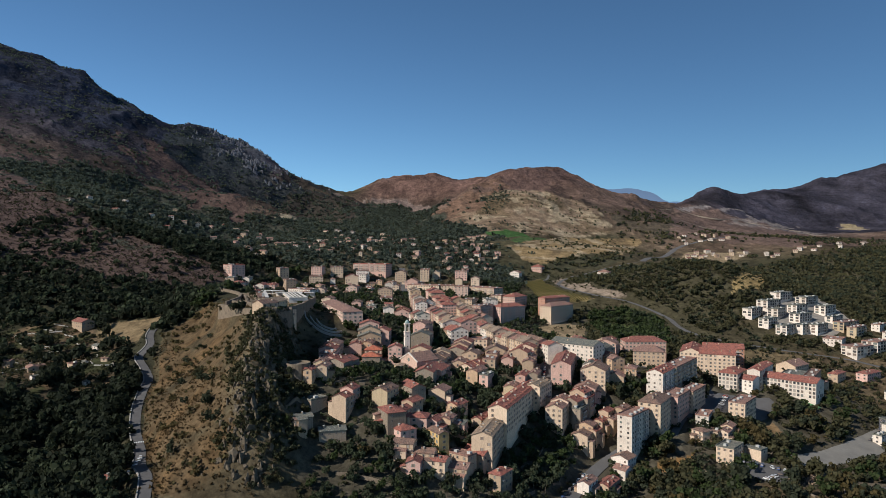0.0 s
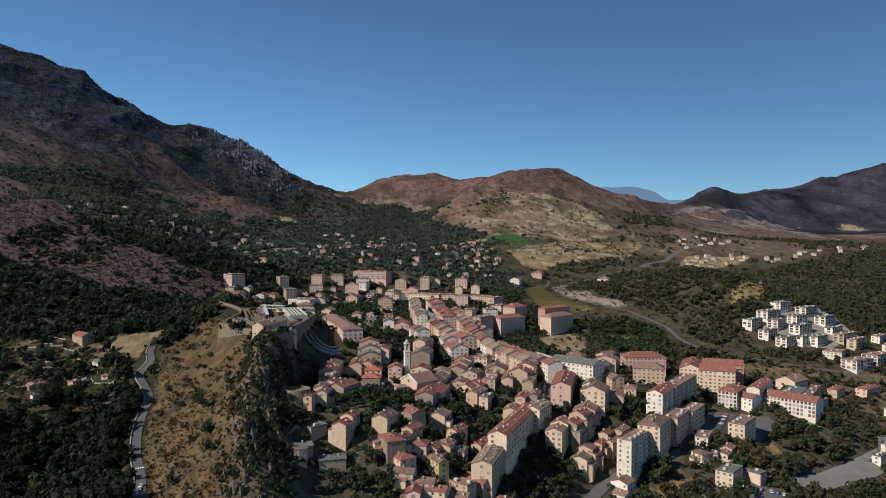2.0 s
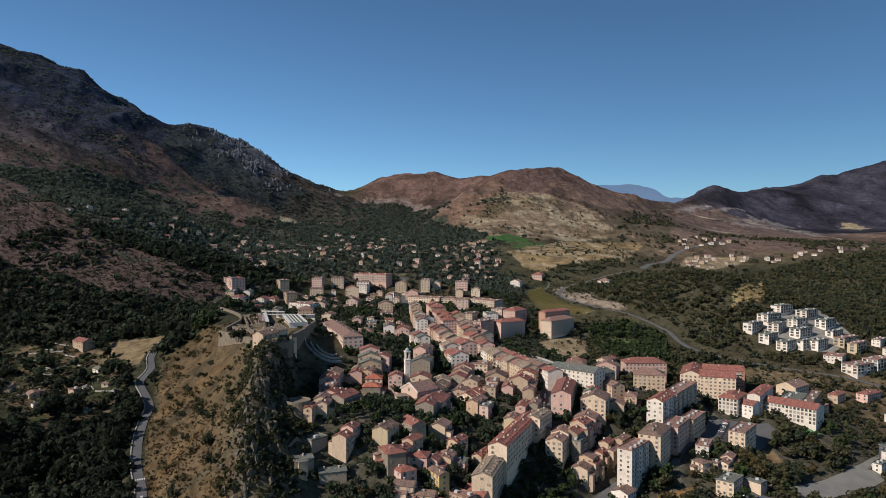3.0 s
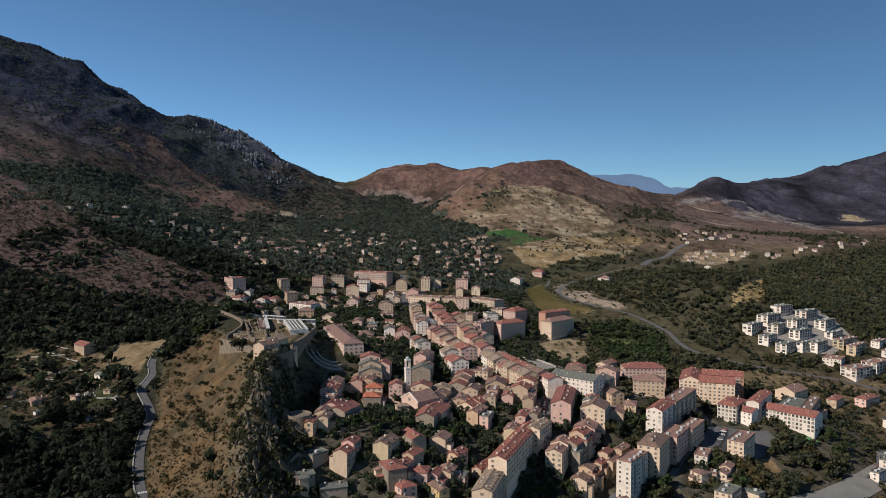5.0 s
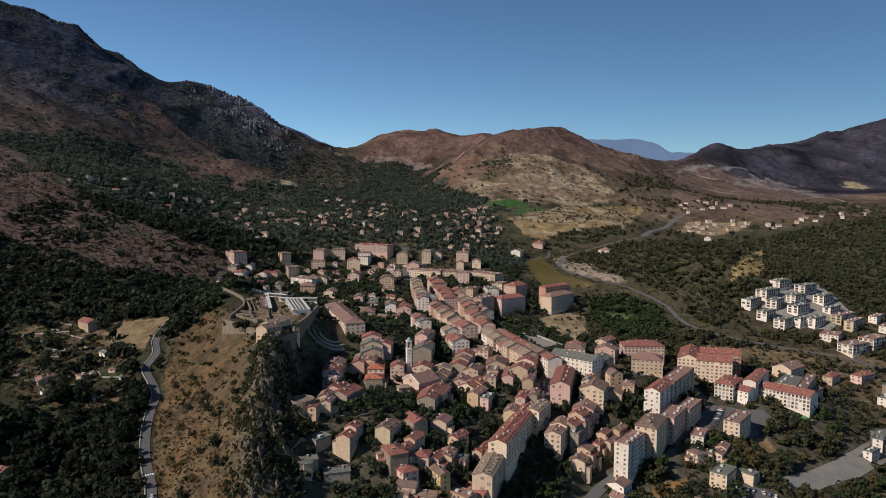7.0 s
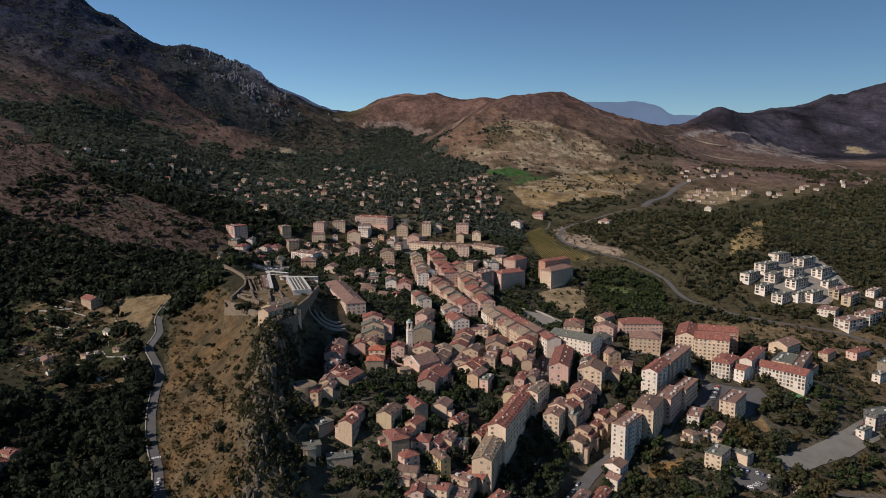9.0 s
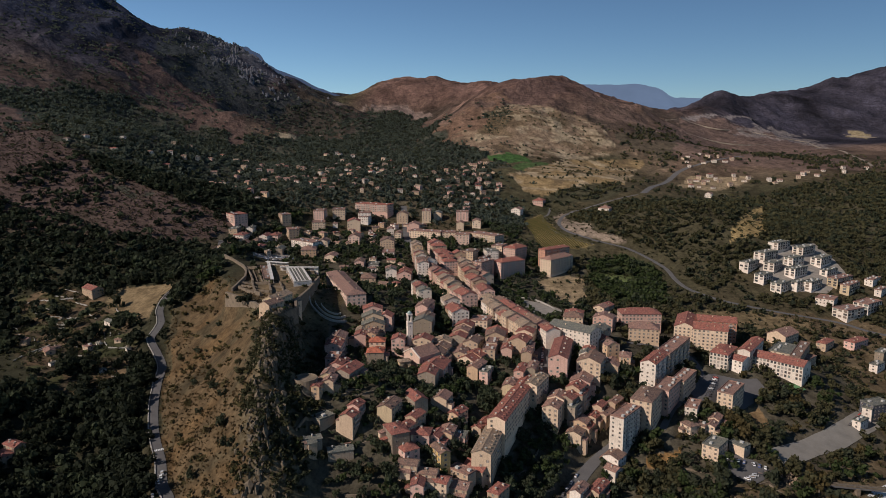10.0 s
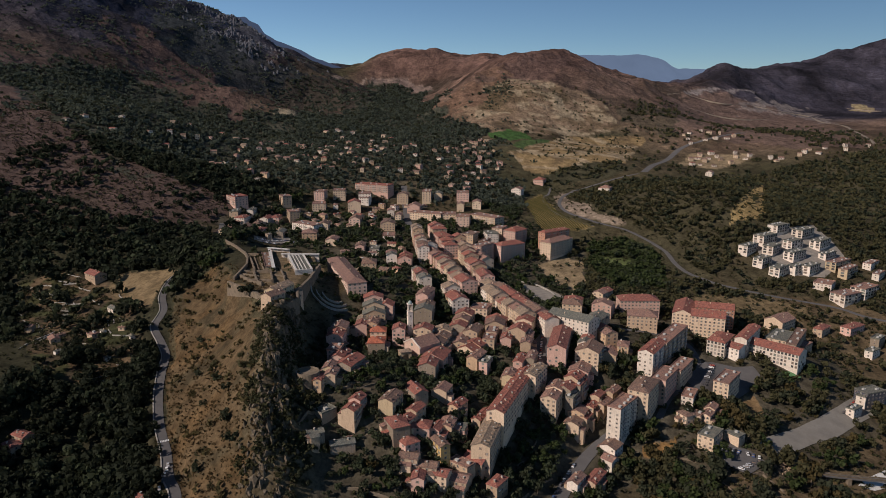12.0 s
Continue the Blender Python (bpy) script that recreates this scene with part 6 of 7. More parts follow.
def museum():
    """A low modern hall with long white roof beams among the ruins."""
    root = new("museum_hall")
    root.matrix_basis = pose(-144.5, 600, 55.2, 0, 0, 110)
    part("wall", poly_mesh("wall", *box(-29, -6.8, -3, 29, 6.8, 4.4), [WALL["w"]]), root)
    part("roof", poly_mesh("roof", *box(-29.4, -7.2, 4.4, 29.4, 7.2, 4.75), [ROOF["s"]]), root)
    for y, w in ((-6.6, 1.6), (-2.4, 0.5), (0.4, 0.5), (3.2, 0.5), (6.4, 1.8)):
        part("roof_beam", poly_mesh("roof_beam", *box(-30.5, y - w / 2, 4.75, 30.5, y + w / 2, 5.5), [pale_concrete_mat]), root)
    for k in range(9):
        part("window", window_mesh("bay"), root, pose(0, 0, 0, 0, 0, 180) @ Matrix.Translation((-25 + k * 6.2, 6.8, 2.2)))
        part("window", window_mesh("bay"), root, Matrix.Translation((-25 + k * 6.2, 6.8, 2.2)))
    for x in (-29.0, 29.0):
        part("end_wall", poly_mesh("end_wall", *box(x - 0.4, -7.6, -3, x + 0.4, 7.6, 5.3), [pale_concrete_mat]), root)
    BUILT.append((-144.5, 600, 31, 9, radians(110)))
    tagged(root, "low white modern hall with long roof beams", "hall")
    for x0, y0, x1, y1, w in ((-170, 634, -134, 634, 3.0), (-190, 661, -167, 653, 3.4), (-187, 656, -163, 582, 3.0)):
        n, t = math.hypot(x1 - x0, y1 - y0), math.degrees(math.atan2(y1 - y0, x1 - x0))
        ob = new("covered_walk")
        ob.matrix_basis = pose(x0, y0, 56, 0, 0, t)
        part("roof", poly_mesh("roof", *box(0, -w / 2, 3.3, n, w / 2, 3.75), [pale_concrete_mat]), ob)
        part("back_wall", poly_mesh("back_wall", *box(0.3, w / 2 - 0.5, -4, n - 0.3, w / 2 - 0.15, 3.3), [WALL["w"]]), ob)
        for k in range(int(n / 5)):
            part("post", poly_mesh("post", *box(2.3 + k * 5, -w / 2 + 0.2, -4, 2.6 + k * 5, -w / 2 + 0.5, 3.3), [pale_concrete_mat]), ob)
        tagged(ob, "white concrete covered walk beside the ruins", "walkway", "covered walks of the citadel")


pale_concrete_mat = plain_material("pale_concrete", 0.50, 0.47, 0.43, 0.85, 3.0, 0.12)
museum()
building(-177.5, 614, 109, 58, 6.5, 1, "f", "n", "d", fine=False, storey=2.6)
building(-139, 509, 72, 24, 11, 2, "g", "n", "n", fine=False)
building(-138, 488, 62, 15, 10, 2, "g", "b", "d", fine=False)
building(-128.5, 524, 60, 6, 5, 2, "h", "c", "s", fine=False, storey=2.6)


def church():
    """A gabled nave with a round window and a small arched porch chapel beside it."""
    root = new("church")
    z = at(-31, 501)
    root.matrix_basis = pose(-30, 501, z, 0, 0, 44)
    a, b, h, rise = 10.0, 9.0, 10.2, 5.0
    v, f = box(-a, -b, -4, a, b, h)
    v += [(-a, 0, h + rise), (a, 0, h + rise)]
    f = [(3, 2, 1, 0), (0, 1, 5, 4), (1, 2, 6, 9, 5), (2, 3, 7, 6), (3, 0, 4, 8, 7), (4, 5, 9, 8), (8, 9, 6, 7)]
    part("wall", poly_mesh("wall", v, f, [WALL["k"]]), root)
    part("roof", poly_mesh("roof", *gable_roof(2 * a - 0.6, 2 * b, h + 0.1, rise / b, 0.5), [ROOF["t"]]), root)
    for sy in (-1, 1):
        q = [(-a - 0.5, sy * (b + 0.9), h - 0.5), (-a - 0.5, 0, h + rise + 0.15), (-a + 0.5, 0, h + rise + 0.15), (-a + 0.5, sy * (b + 0.9), h - 0.5)]
        q = q + [(p[0], p[1], p[2] + 0.75) for p in q]
        g = [(0, 3, 2, 1), (4, 5, 6, 7), (0, 1, 5, 4), (1, 2, 6, 5), (2, 3, 7, 6), (3, 0, 4, 7)]
        part("gable_coping", poly_mesh("gable_coping", q, g, [WALL["w"]]), root)
    ring = [(-a - 0.12, 1.3 * math.cos(k * math.pi / 8), h + 0.6 + 1.3 * math.sin(k * math.pi / 8)) for k in range(16)]
    part("round_window", poly_mesh("round_window", ring + [(-a + 0.1, p[1], p[2]) for p in ring], [tuple(range(16))[::-1]] + [(i, (i + 1) % 16, 16 + (i + 1) % 16, 16 + i) for i in range(16)], [pane_mat]), root)
    for k in range(3):
        part("window", window_mesh("tall"), root, pose(0, 0, 0, 0, 0, 180) @ Matrix.Translation((-6 + k * 6, b, 7.0)))
    door = part("door", poly_mesh("door", *box(-a - 0.15, -1.2, -0.5, -a + 0.1, 1.2, 3.4), [shutter_mat]), root)
    part("door_frame", poly_mesh("door_frame", *join([box(-a - 0.25, -1.6, -0.5, -a + 0.1, -1.2, 3.8), box(-a - 0.25, 1.2, -0.5, -a + 0.1, 1.6, 3.8), box(-a - 0.25, -1.2, 3.4, -a + 0.1, 1.2, 3.8)]), [WALL["w"]]), door)
    BUILT.append((-30, 501, a + 1, b + 1, radians(44)))
    tagged(root, "pale pink church nave with a gabled front", "church")
    chapel = new("chapel")
    chapel.matrix_basis = pose(-42, 488, at(-42, 488), 0, 0, 20)
    n, w, hh, deep = 10, 2.3, 7.0, 6.0
    arch = [(-w, -1.5)] + [(w * -math.cos(k * math.pi / n), 3.0 + w * math.sin(k * math.pi / n)) for k in range(n + 1)] + [(w, -1.5)]
    outer = [(-4.2, -1.5)] + [(-4.2 + 8.4 * k / n, hh) if 0 < k < n else (-4.2 if k == 0 else 4.2, hh) for k in range(n + 1)] + [(4.2, -1.5)]
    m = len(arch)
    v = [(x, -3.0, q) for x, q in outer] + [(x, -3.0, q) for x, q in arch] + [(x, -0.6, q) for x, q in arch] + [(x, 3.0, q) for x, q in outer]
    f = [(i, m + i, m + i + 1, i + 1) for i in range(m - 1)] + [(m + i, 2 * m + i, 2 * m + i + 1, m + i + 1) for i in range(m - 1)] + [tuple(2 * m + i for i in range(m))[::-1]] + [(i, i + 1, 3 * m + i + 1, 3 * m + i) for i in range(m - 1)] + [tuple(3 * m + i for i in range(m))]
    part("wall", poly_mesh("wall", v, f, [WALL["n"]]), chapel)
    part("roof", poly_mesh("roof", *hip_roof(8.6, 6.2, hh + 0.1), [ROOF["n"]]), chapel)
    BUILT.append((-42, 488, 5, 4, 0.35))
    tagged(chapel, "small sand-coloured chapel with an arched niche", "chapel")


church()


def bell_tower(x, y, top):
    """A slender square tower with an open belfry and a small dome."""
    z = at(x, y)
    h = top - z
    root = new("bell_tower")
    root.matrix_basis = pose(x, y, z, 0, 0, 20)
    a = 1.95
    v, f = join([box(-a, -a, -2, a, a, h - 9.5), box(-a - 0.3, -a - 0.3, h - 9.5, a + 0.3, a + 0.3, h - 9.1), box(-a + 0.1, -a + 0.1, h - 3.8, a - 0.1, a - 0.1, h - 3.2), box(-a - 0.2, -a - 0.2, h - 3.2, a + 0.2, a + 0.2, h - 2.8)])
    part("shaft", poly_mesh("shaft", v, f, [WALL["w"]]), root)
    for sx in (-1, 1):
        for sy in (-1, 1):
            g = box(min(sx * a * 0.95, sx * a * 0.5), min(sy * a * 0.95, sy * a * 0.5), h - 9.1, max(sx * a * 0.95, sx * a * 0.5), max(sy * a * 0.95, sy * a * 0.5), h - 3.8)
            part("pier", poly_mesh("pier", *g, [WALL["w"]]), root)
    rings, seg = [], 10
    for k in range(6):
        t = k / 5 * math.pi / 2
        rings.append([(1.7 * math.cos(t) * math.cos(i * 2 * math.pi / seg), 1.7 * math.cos(t) * math.sin(i * 2 * math.pi / seg), h - 2.8 + 2.4 * math.sin(t)) for i in range(seg)])
    v = [p for r in rings for p in r]
    f = [(k * seg + i, k * seg + (i + 1) % seg, (k + 1) * seg + (i + 1) % seg, (k + 1) * seg + i) for k in range(5) for i in range(seg)]
    part("dome", poly_mesh("dome", v, f, [dome_mat]), root, None, "grey-green weathered dome")
    for k in (0.35, 0.6):
        for t in (0, 90, 180, 270):
            part("window", window_mesh("small"), root, pose(0, 0, 0, 0, 0, t) @ Matrix.Translation((0, a, h * k)))
    BUILT.append((x, y, 3, 3, 0.0))
    tagged(root, "slender pale church bell tower with a small dome", "bell tower")


dome_mat = plain_material("dome_lead", 0.30, 0.36, 0.33, 0.6, 0.8)
bell_tower(-41, 526, 48.0)


def round_bastion(x, y, r, h):
    z = at(x, y)
    seg = 24
    v, f = [], []
    for k, (q, zz) in enumerate(((r * 1.06, -6), (r, h), (r - 0.8, h), (r - 0.8, h - 1.0))):
        v += [(q * math.cos(i * 2 * math.pi / seg), q * math.sin(i * 2 * math.pi / seg), zz) for i in range(seg)]
    for k in range(3):
        f += [(k * seg + i, k * seg + (i + 1) % seg, (k + 1) * seg + (i + 1) % seg, (k + 1) * seg + i) for i in range(seg)]
    f.append(tuple(3 * seg + i for i in range(seg)))
    ob = new("round_bastion", poly_mesh("round_bastion", v, f, [stone_mat]))
    ob.matrix_basis = pose(x, y, z)
    BUILT.append((x, y, r + 1, r + 1, 0.0))
    tagged(ob, "round stone bastion with a flat earth top", "bastion")


round_bastion(-97, 412, 7.5, 7.0)


def arc_wall(x, y, r, a0, a1, h):
    """A curved terrace wall."""
    t = np.radians(np.linspace(a0, a1, 18))
    line = np.column_stack([x + r * np.cos(t), y + r * np.sin(t)])
    zs = height(line[:, 0], line[:, 1])
    tagged(new("terrace_wall", ribbon("terrace_wall", line, zs, 0.8, kerb_mat, h, h + 1.5)), "curved pale stone terrace wall below the barracks", "wall", "terrace walls")


for r, h in ((9, 1.4), (14, 1.6), (19, 1.8)):
    arc_wall(-108, 562, r, 200, 330, h)


# ---- vegetation ----
def leaf_cloud(rng, leaves, wide, tall, size, base):
    """A crown of many small leaf sprays, with gaps and an uneven outline, over a loose core."""
    lobes = [(rng.normal(0, wide * 0.28, 2), rng.uniform(0.25, 0.85)) for _ in range(6)]
    verts, faces = [], []
    for i in range(leaves):
        (lx, ly), lz = lobes[rng.integers(6)]
        d = rng.normal(0, 1, 3)
        d /= np.linalg.norm(d)
        r = rng.uniform(0.55, 1.05)
        p = np.array([lx + d[0] * wide * 0.30 * r, ly + d[1] * wide * 0.30 * r, base + tall * (lz + d[2] * 0.24 * r)])
        p[2] = max(p[2], base * 0.6)
        u = np.cross(d + rng.normal(0, 0.5, 3), rng.normal(0, 1, 3))
        u /= np.linalg.norm(u)
        w = np.cross(u, d + rng.normal(0, 0.45, 3))
        w /= np.linalg.norm(w)
        k = size * rng.uniform(0.6, 1.3)
        q = len(verts)
        verts += [p - u * k - w * k * 0.6, p + u * k * 0.9 - w * k * 0.7, p + u * k * 0.7 + w * k * 0.8, p - u * k * 0.8 + w * k * 0.7]
        faces.append((q, q + 1, q + 2, q + 3))
    return np.array(verts), np.array(faces)


def trunk_mesh(rng, tall, thick):
    """A tapered trunk that parts into limbs."""
    def limb(p0, p1, r0, r1):
        d = (p1 - p0).normalized()
        u = d.orthogonal().normalized()
        w = d.cross(u)
        v = [tuple(p + (u * math.cos(t) + w * math.sin(t)) * r) for p, r in ((p0, r0), (p1, r1)) for t in np.arange(6) * math.pi / 3]
        return v, [(i, (i + 1) % 6, 6 + (i + 1) % 6, 6 + i) for i in range(6)]

    fork = Vector((rng.normal(0, 0.15), rng.normal(0, 0.15), tall * 0.4))
    pieces = [limb(Vector((0, 0, -0.6)), fork, thick, thick * 0.7)]
    for i in range(4):
        t = i * 1.57 + rng.uniform(0, 1)
        pieces.append(limb(fork, fork + Vector((math.cos(t) * tall * 0.22, math.sin(t) * tall * 0.22, tall * rng.uniform(0.25, 0.4))), thick * 0.5, thick * 0.12))
    return join(pieces)


taken = {}


def free(x, y, gap=2.0):
    """Whether nothing is built at a place."""
    for bx, by, a, b, t in taken.get((int(x // 40), int(y // 40)), ()):
        dx, dy = x - bx, y - by
        u, w = dx * math.cos(t) + dy * math.sin(t), -dx * math.sin(t) + dy * math.cos(t)
        if abs(u) < a + gap and abs(w) < b + gap:
            return False
    return True


for item in BUILT:
    r = math.hypot(item[2], item[3]) + 6
    for i in range(int((item[0] - r) // 40), int((item[0] + r) // 40) + 1):
        for j in range(int((item[1] - r) // 40), int((item[1] + r) // 40) + 1):
            taken.setdefault((i, j), []).append(item)


def off_roads(x, y, gap=3.0):
    ok = np.ones(len(x), bool)
    for k, (w, _) in ROADS.items():
        line = LINES[k][::2]
        near = np.flatnonzero((x > line[:, 0].min() - 15) & (x < line[:, 0].max() + 15) & (y > line[:, 1].min() - 15) & (y < line[:, 1].max() + 15))
        for p in np.array_split(near, max(1, len(near) // 4000)):
            if len(p):
                d = np.hypot(x[p, None] - line[None, :, 0], y[p, None] - line[None, :, 1]).min(1)
                ok[p] &= d > w / 2 + gap * (2.2 if k == "bypass_road" else 1.0)
    for pts in (LOT, CAR_PARK, YARD, COURT, SQUARE, PLACE, VILLA_YARD, CITADEL_PARKING):
        ok &= ~inside(x, y, pts)
    return ok


def density(x, y):
    """Trees per hectare, and the chance that a tree is tall."""
    n = fbm(x, y, 70, 3, 71) * 0.5 + 0.5
    d = np.full(len(x), 30.0) * n
    d = np.where((x < -140) & (y < 640), 325.0 * np.clip(n * 2.4 - 0.1, 0.4, 1), d)
    d = np.where((x < -230) & (y > 640) & (y < 1400), 260.0 * np.clip(n * 2.4 - np.where(y < 840, 0.1, 0.5), np.where(y < 840, 0.4, 0.12), 1), d)
    d = np.where(inside(x, y, ALLOTMENTS), 95.0 * np.clip(n * 2.4 - 0.5, 0.15, 1), d)
    d = np.where((y > 1650) & (x > -330), np.where(y < 1850, 9.0 * n, 0.0), d)
    d = np.where(valley_wood(x, y) > 0.3, 320.0 * np.clip(n * 2.2 - 0.25, 0.35, 1), d)
    d = np.where(inside(x, y, LEFT_HEATH), 55.0 * np.clip(n * 2.0 - 0.4, 0.1, 1), d)
    d = np.where(inside(x, y, SUBURB), 190.0, d)
    d = np.where(inside(x, y, EAST_WOOD), 310.0 * np.clip(n * 2.2 - 0.2, 0.45, 1), d)
    d = np.where(inside(x, y, CLEARING), 14.0, d)
    d = np.where(inside(x, y, GOLDEN) | inside(x, y, GOLD_SLOPE), 44.0 * np.clip(n * 2.6 - 0.8, 0.05, 1), d)
    d = np.where((soften(DARK_WOOD, x, y, 50.0) > 0.5) | (soften(DARK_SCRUB, x, y, 20.0) > 0.5), 120.0 * np.clip(n * 2.2 - 0.4, 0.1, 1), d)
    d = np.where(inside(x, y, DARK_TOP), 0.0, d)
    d = np.where(inside(x, y, KNOLL), 120.0 * n, d)
    d = np.where(inside(x, y, HILL_FLANK), 10.0 * n, d)
    d = np.where(inside(x, y, PLAIN_HEATH) & (y < 2000), 70.0 * np.clip(n * 2.6 - 0.8, 0.08, 1), d)
    d = np.where(inside(x, y, BROWN_RIDGE), 30.0 * np.clip(n * 2.4 - 0.7, 0, 1), d)
    d = np.where(inside(x, y, HILL_WOOD), 150.0, d)
    d = np.where((x > 60) & (x < 260) & (y > 680) & (y < 900), 170.0 * n * 1.4, d)
    d = np.where((x > 110) & (x < 480) & (y > 560) & (y < 760), 200.0 * np.clip(n * 2 - 0.2, 0.3, 1), d)
    d = np.where(inside(x, y, DRY_VERGE), 30.0, d)
    d = np.where(inside(x, y, GROVE), 255.0, d)
    d = np.where(inside(x, y, TOWN), np.where(y < 530, 300.0, 170.0) * np.clip(n * 1.9, 0.45, 1.1), d)
    d = np.where(inside(x, y, CORE), 265.0, d)
    d = np.where(inside(x, y, PARK), 14.0, d)
    d = np.where(inside(x, y, STREET_WOOD), 310.0, d)
    d = np.where((x > 110) & (y < 470), 240.0 * np.clip(n * 1.9, 0.3, 1), d)
    d = np.where((x > 215) & (x < 330) & (y > 440) & (y < 545), 240.0 * np.clip(n * 1.9, 0.3, 1), d)
    d = np.where((x > -100) & (x < 60) & (y < 380), 150.0 * n * 1.6, d)
    d = np.where(inside(x, y, GRASS_SLOPE), 36.0 * np.clip(n * 3 - 1.2, 0.08, 1), d)
    d = np.where((x > -108) & (x < -78) & (y > 345) & (y < 470), 110.0, d)
    d = np.where((x > -88) & (x < -38) & (y > 395) & (y < 500), 245.0, d)
    d = np.where(inside(x, y, CITADEL) | inside(x, y, PLATEAU), 1.0, d)
    d = np.where(inside(x, y, DRY_FIELD) | inside(x, y, CITADEL_PARKING) | inside(x, y, RIVER), 0.0, d)
    for pts in (VINEYARD, GREEN_FIELD, GREEN_SLOPE, PALE_LAWN, SADDLE, TERRACES, QUARRY, EAST_FIELD, PLAIN, PALE_VERGE, VALLEY_FIELD, MEADOW, DRY_BANK, DRY_GARDEN):
        d = np.where(inside(x, y, pts), 0.0, d)
    return np.where((y > 2300) & ~inside(x, y, VALLEY_WOOD), 0.0, d)


def scatter(seed, x0, x1, y0, y1, share=1.0, gap=1.0):
    rng = np.random.default_rng(seed)
    n = int((x1 - x0) * (y1 - y0) / 1e4 * 330 * share)
    x, y = rng.uniform(x0, x1, n), rng.uniform(y0, y1, n)
    keep = (rng.uniform(0, 330, n) < density(x, y)) & (np.abs(np.arctan2(x, y)) < 0.70) & off_roads(x, y, 5.5)
    x, y = x[keep], y[keep]
    ok = np.array([free(a, b, gap) for a, b in zip(x, y)], bool)
    return x[ok], y[ok]


def stand(name, label, x, y, templates, scale, mat, seed):
    """Many plants joined into one object."""
    if not len(x):
        return
    rng = np.random.default_rng(seed)
    z = height(x, y)
    vs, fs, k = [], [], 0
    which = rng.integers(0, len(templates), len(x))
    for i in range(len(x)):
        v, f = templates[which[i]]
        t, sc = rng.uniform(0, 6.28), scale[i]
        c, s = math.cos(t) * sc, math.sin(t) * sc
        hz = sc * rng.uniform(0.8, 1.2)
        vs.append(np.column_stack([v[:, 0] * c - v[:, 1] * s + x[i], v[:, 0] * s + v[:, 1] * c + y[i], v[:, 2] * hz + z[i]]))
        fs.append(f + k)
        k += len(v)
    tagged(new(name, mesh_of(name, np.concatenate(vs), np.concatenate(fs), [mat])), label, "woodland", kind="stuff")


RNG = np.random.default_rng(5)
near_kit = [leaf_cloud(RNG, 185, 6.6, 6.2, 0.66, 1.0) for _ in range(6)]
mid_kit = [leaf_cloud(RNG, 42, 6.2, 6.0, 1.25, 0.7) for _ in range(6)]
far_kit = [leaf_cloud(RNG, 15, 7.2, 5.0, 1.9, 0.3) for _ in range(6)]
bush_kit = [leaf_cloud(RNG, 15, 2.6, 1.7, 0.55, 0.2) for _ in range(6)]

# single trees in the gardens near the camera
tx, ty = scatter(11, -330, 340, 320, 560)
order = np.argsort(np.hypot(tx, ty))
single, rest = order[:300], order[300:]
crowns = [[mesh_of("crown", v, f, [m]) for v, f in near_kit] for m in leaf_mats]
trunks = [poly_mesh("trunk", *trunk_mesh(RNG, 6.5, 0.28), [bark_mat]) for _ in range(4)]
tz = height(tx, ty)
on_slope = inside(tx, ty, GRASS_SLOPE) | ((tx > -128) & (tx < -78) & (ty < 475))
for i in single:
    garden = tx[i] > -95
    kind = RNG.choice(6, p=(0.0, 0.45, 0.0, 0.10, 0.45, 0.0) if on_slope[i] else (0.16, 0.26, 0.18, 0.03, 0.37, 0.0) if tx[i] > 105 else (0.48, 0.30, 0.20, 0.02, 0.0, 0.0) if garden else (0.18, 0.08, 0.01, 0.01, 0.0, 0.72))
    tree = new("tree")
    k = float(RNG.uniform(0.55, 1.15)) * (0.7 if on_slope[i] else 1.6 if tx[i] < -160 else 0.7 if tx[i] < -60 else 1.4 if tx[i] > 105 else 0.95)
    tree.matrix_basis = Matrix.LocRotScale((tx[i], ty[i], tz[i]), Euler((0, 0, RNG.uniform(0, 6.28))), (k, k, k * float(RNG.uniform(0.85, 1.3))))
    part("trunk", trunks[RNG.integers(4)], tree)
    part("crown", crowns[kind][RNG.integers(6)], tree)
    tagged(tree, ("dark green evergreen oak", "grey-green olive tree", "bright green garden tree", "browning dry tree", "olive-brown oak", "very dark evergreen oak")[kind] + " on the slope", "tree", "trees in and below the town")
rest_kind = RNG.uniform(0, 1, len(rest))
zone = np.where(on_slope[rest], 3, np.where(tx[rest] > 105, 2, np.where(tx[rest] < -140, 0, 1)))
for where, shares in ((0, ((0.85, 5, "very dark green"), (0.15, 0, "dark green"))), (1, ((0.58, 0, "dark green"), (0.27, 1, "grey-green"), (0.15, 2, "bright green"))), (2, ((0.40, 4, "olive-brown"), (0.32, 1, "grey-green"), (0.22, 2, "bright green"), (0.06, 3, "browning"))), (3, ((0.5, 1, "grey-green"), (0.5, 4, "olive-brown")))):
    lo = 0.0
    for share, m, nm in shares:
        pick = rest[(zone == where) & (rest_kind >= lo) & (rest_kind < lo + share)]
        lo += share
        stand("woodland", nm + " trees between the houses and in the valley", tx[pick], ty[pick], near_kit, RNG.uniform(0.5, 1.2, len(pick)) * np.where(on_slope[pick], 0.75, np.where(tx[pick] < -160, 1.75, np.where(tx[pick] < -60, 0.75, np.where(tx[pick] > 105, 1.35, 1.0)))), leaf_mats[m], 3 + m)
mx, my = scatter(12, -600, 700, 560, 1020)
side = RNG.uniform(0, 1, len(mx))
grove = inside(mx, my, GROVE) & (mx > 130)
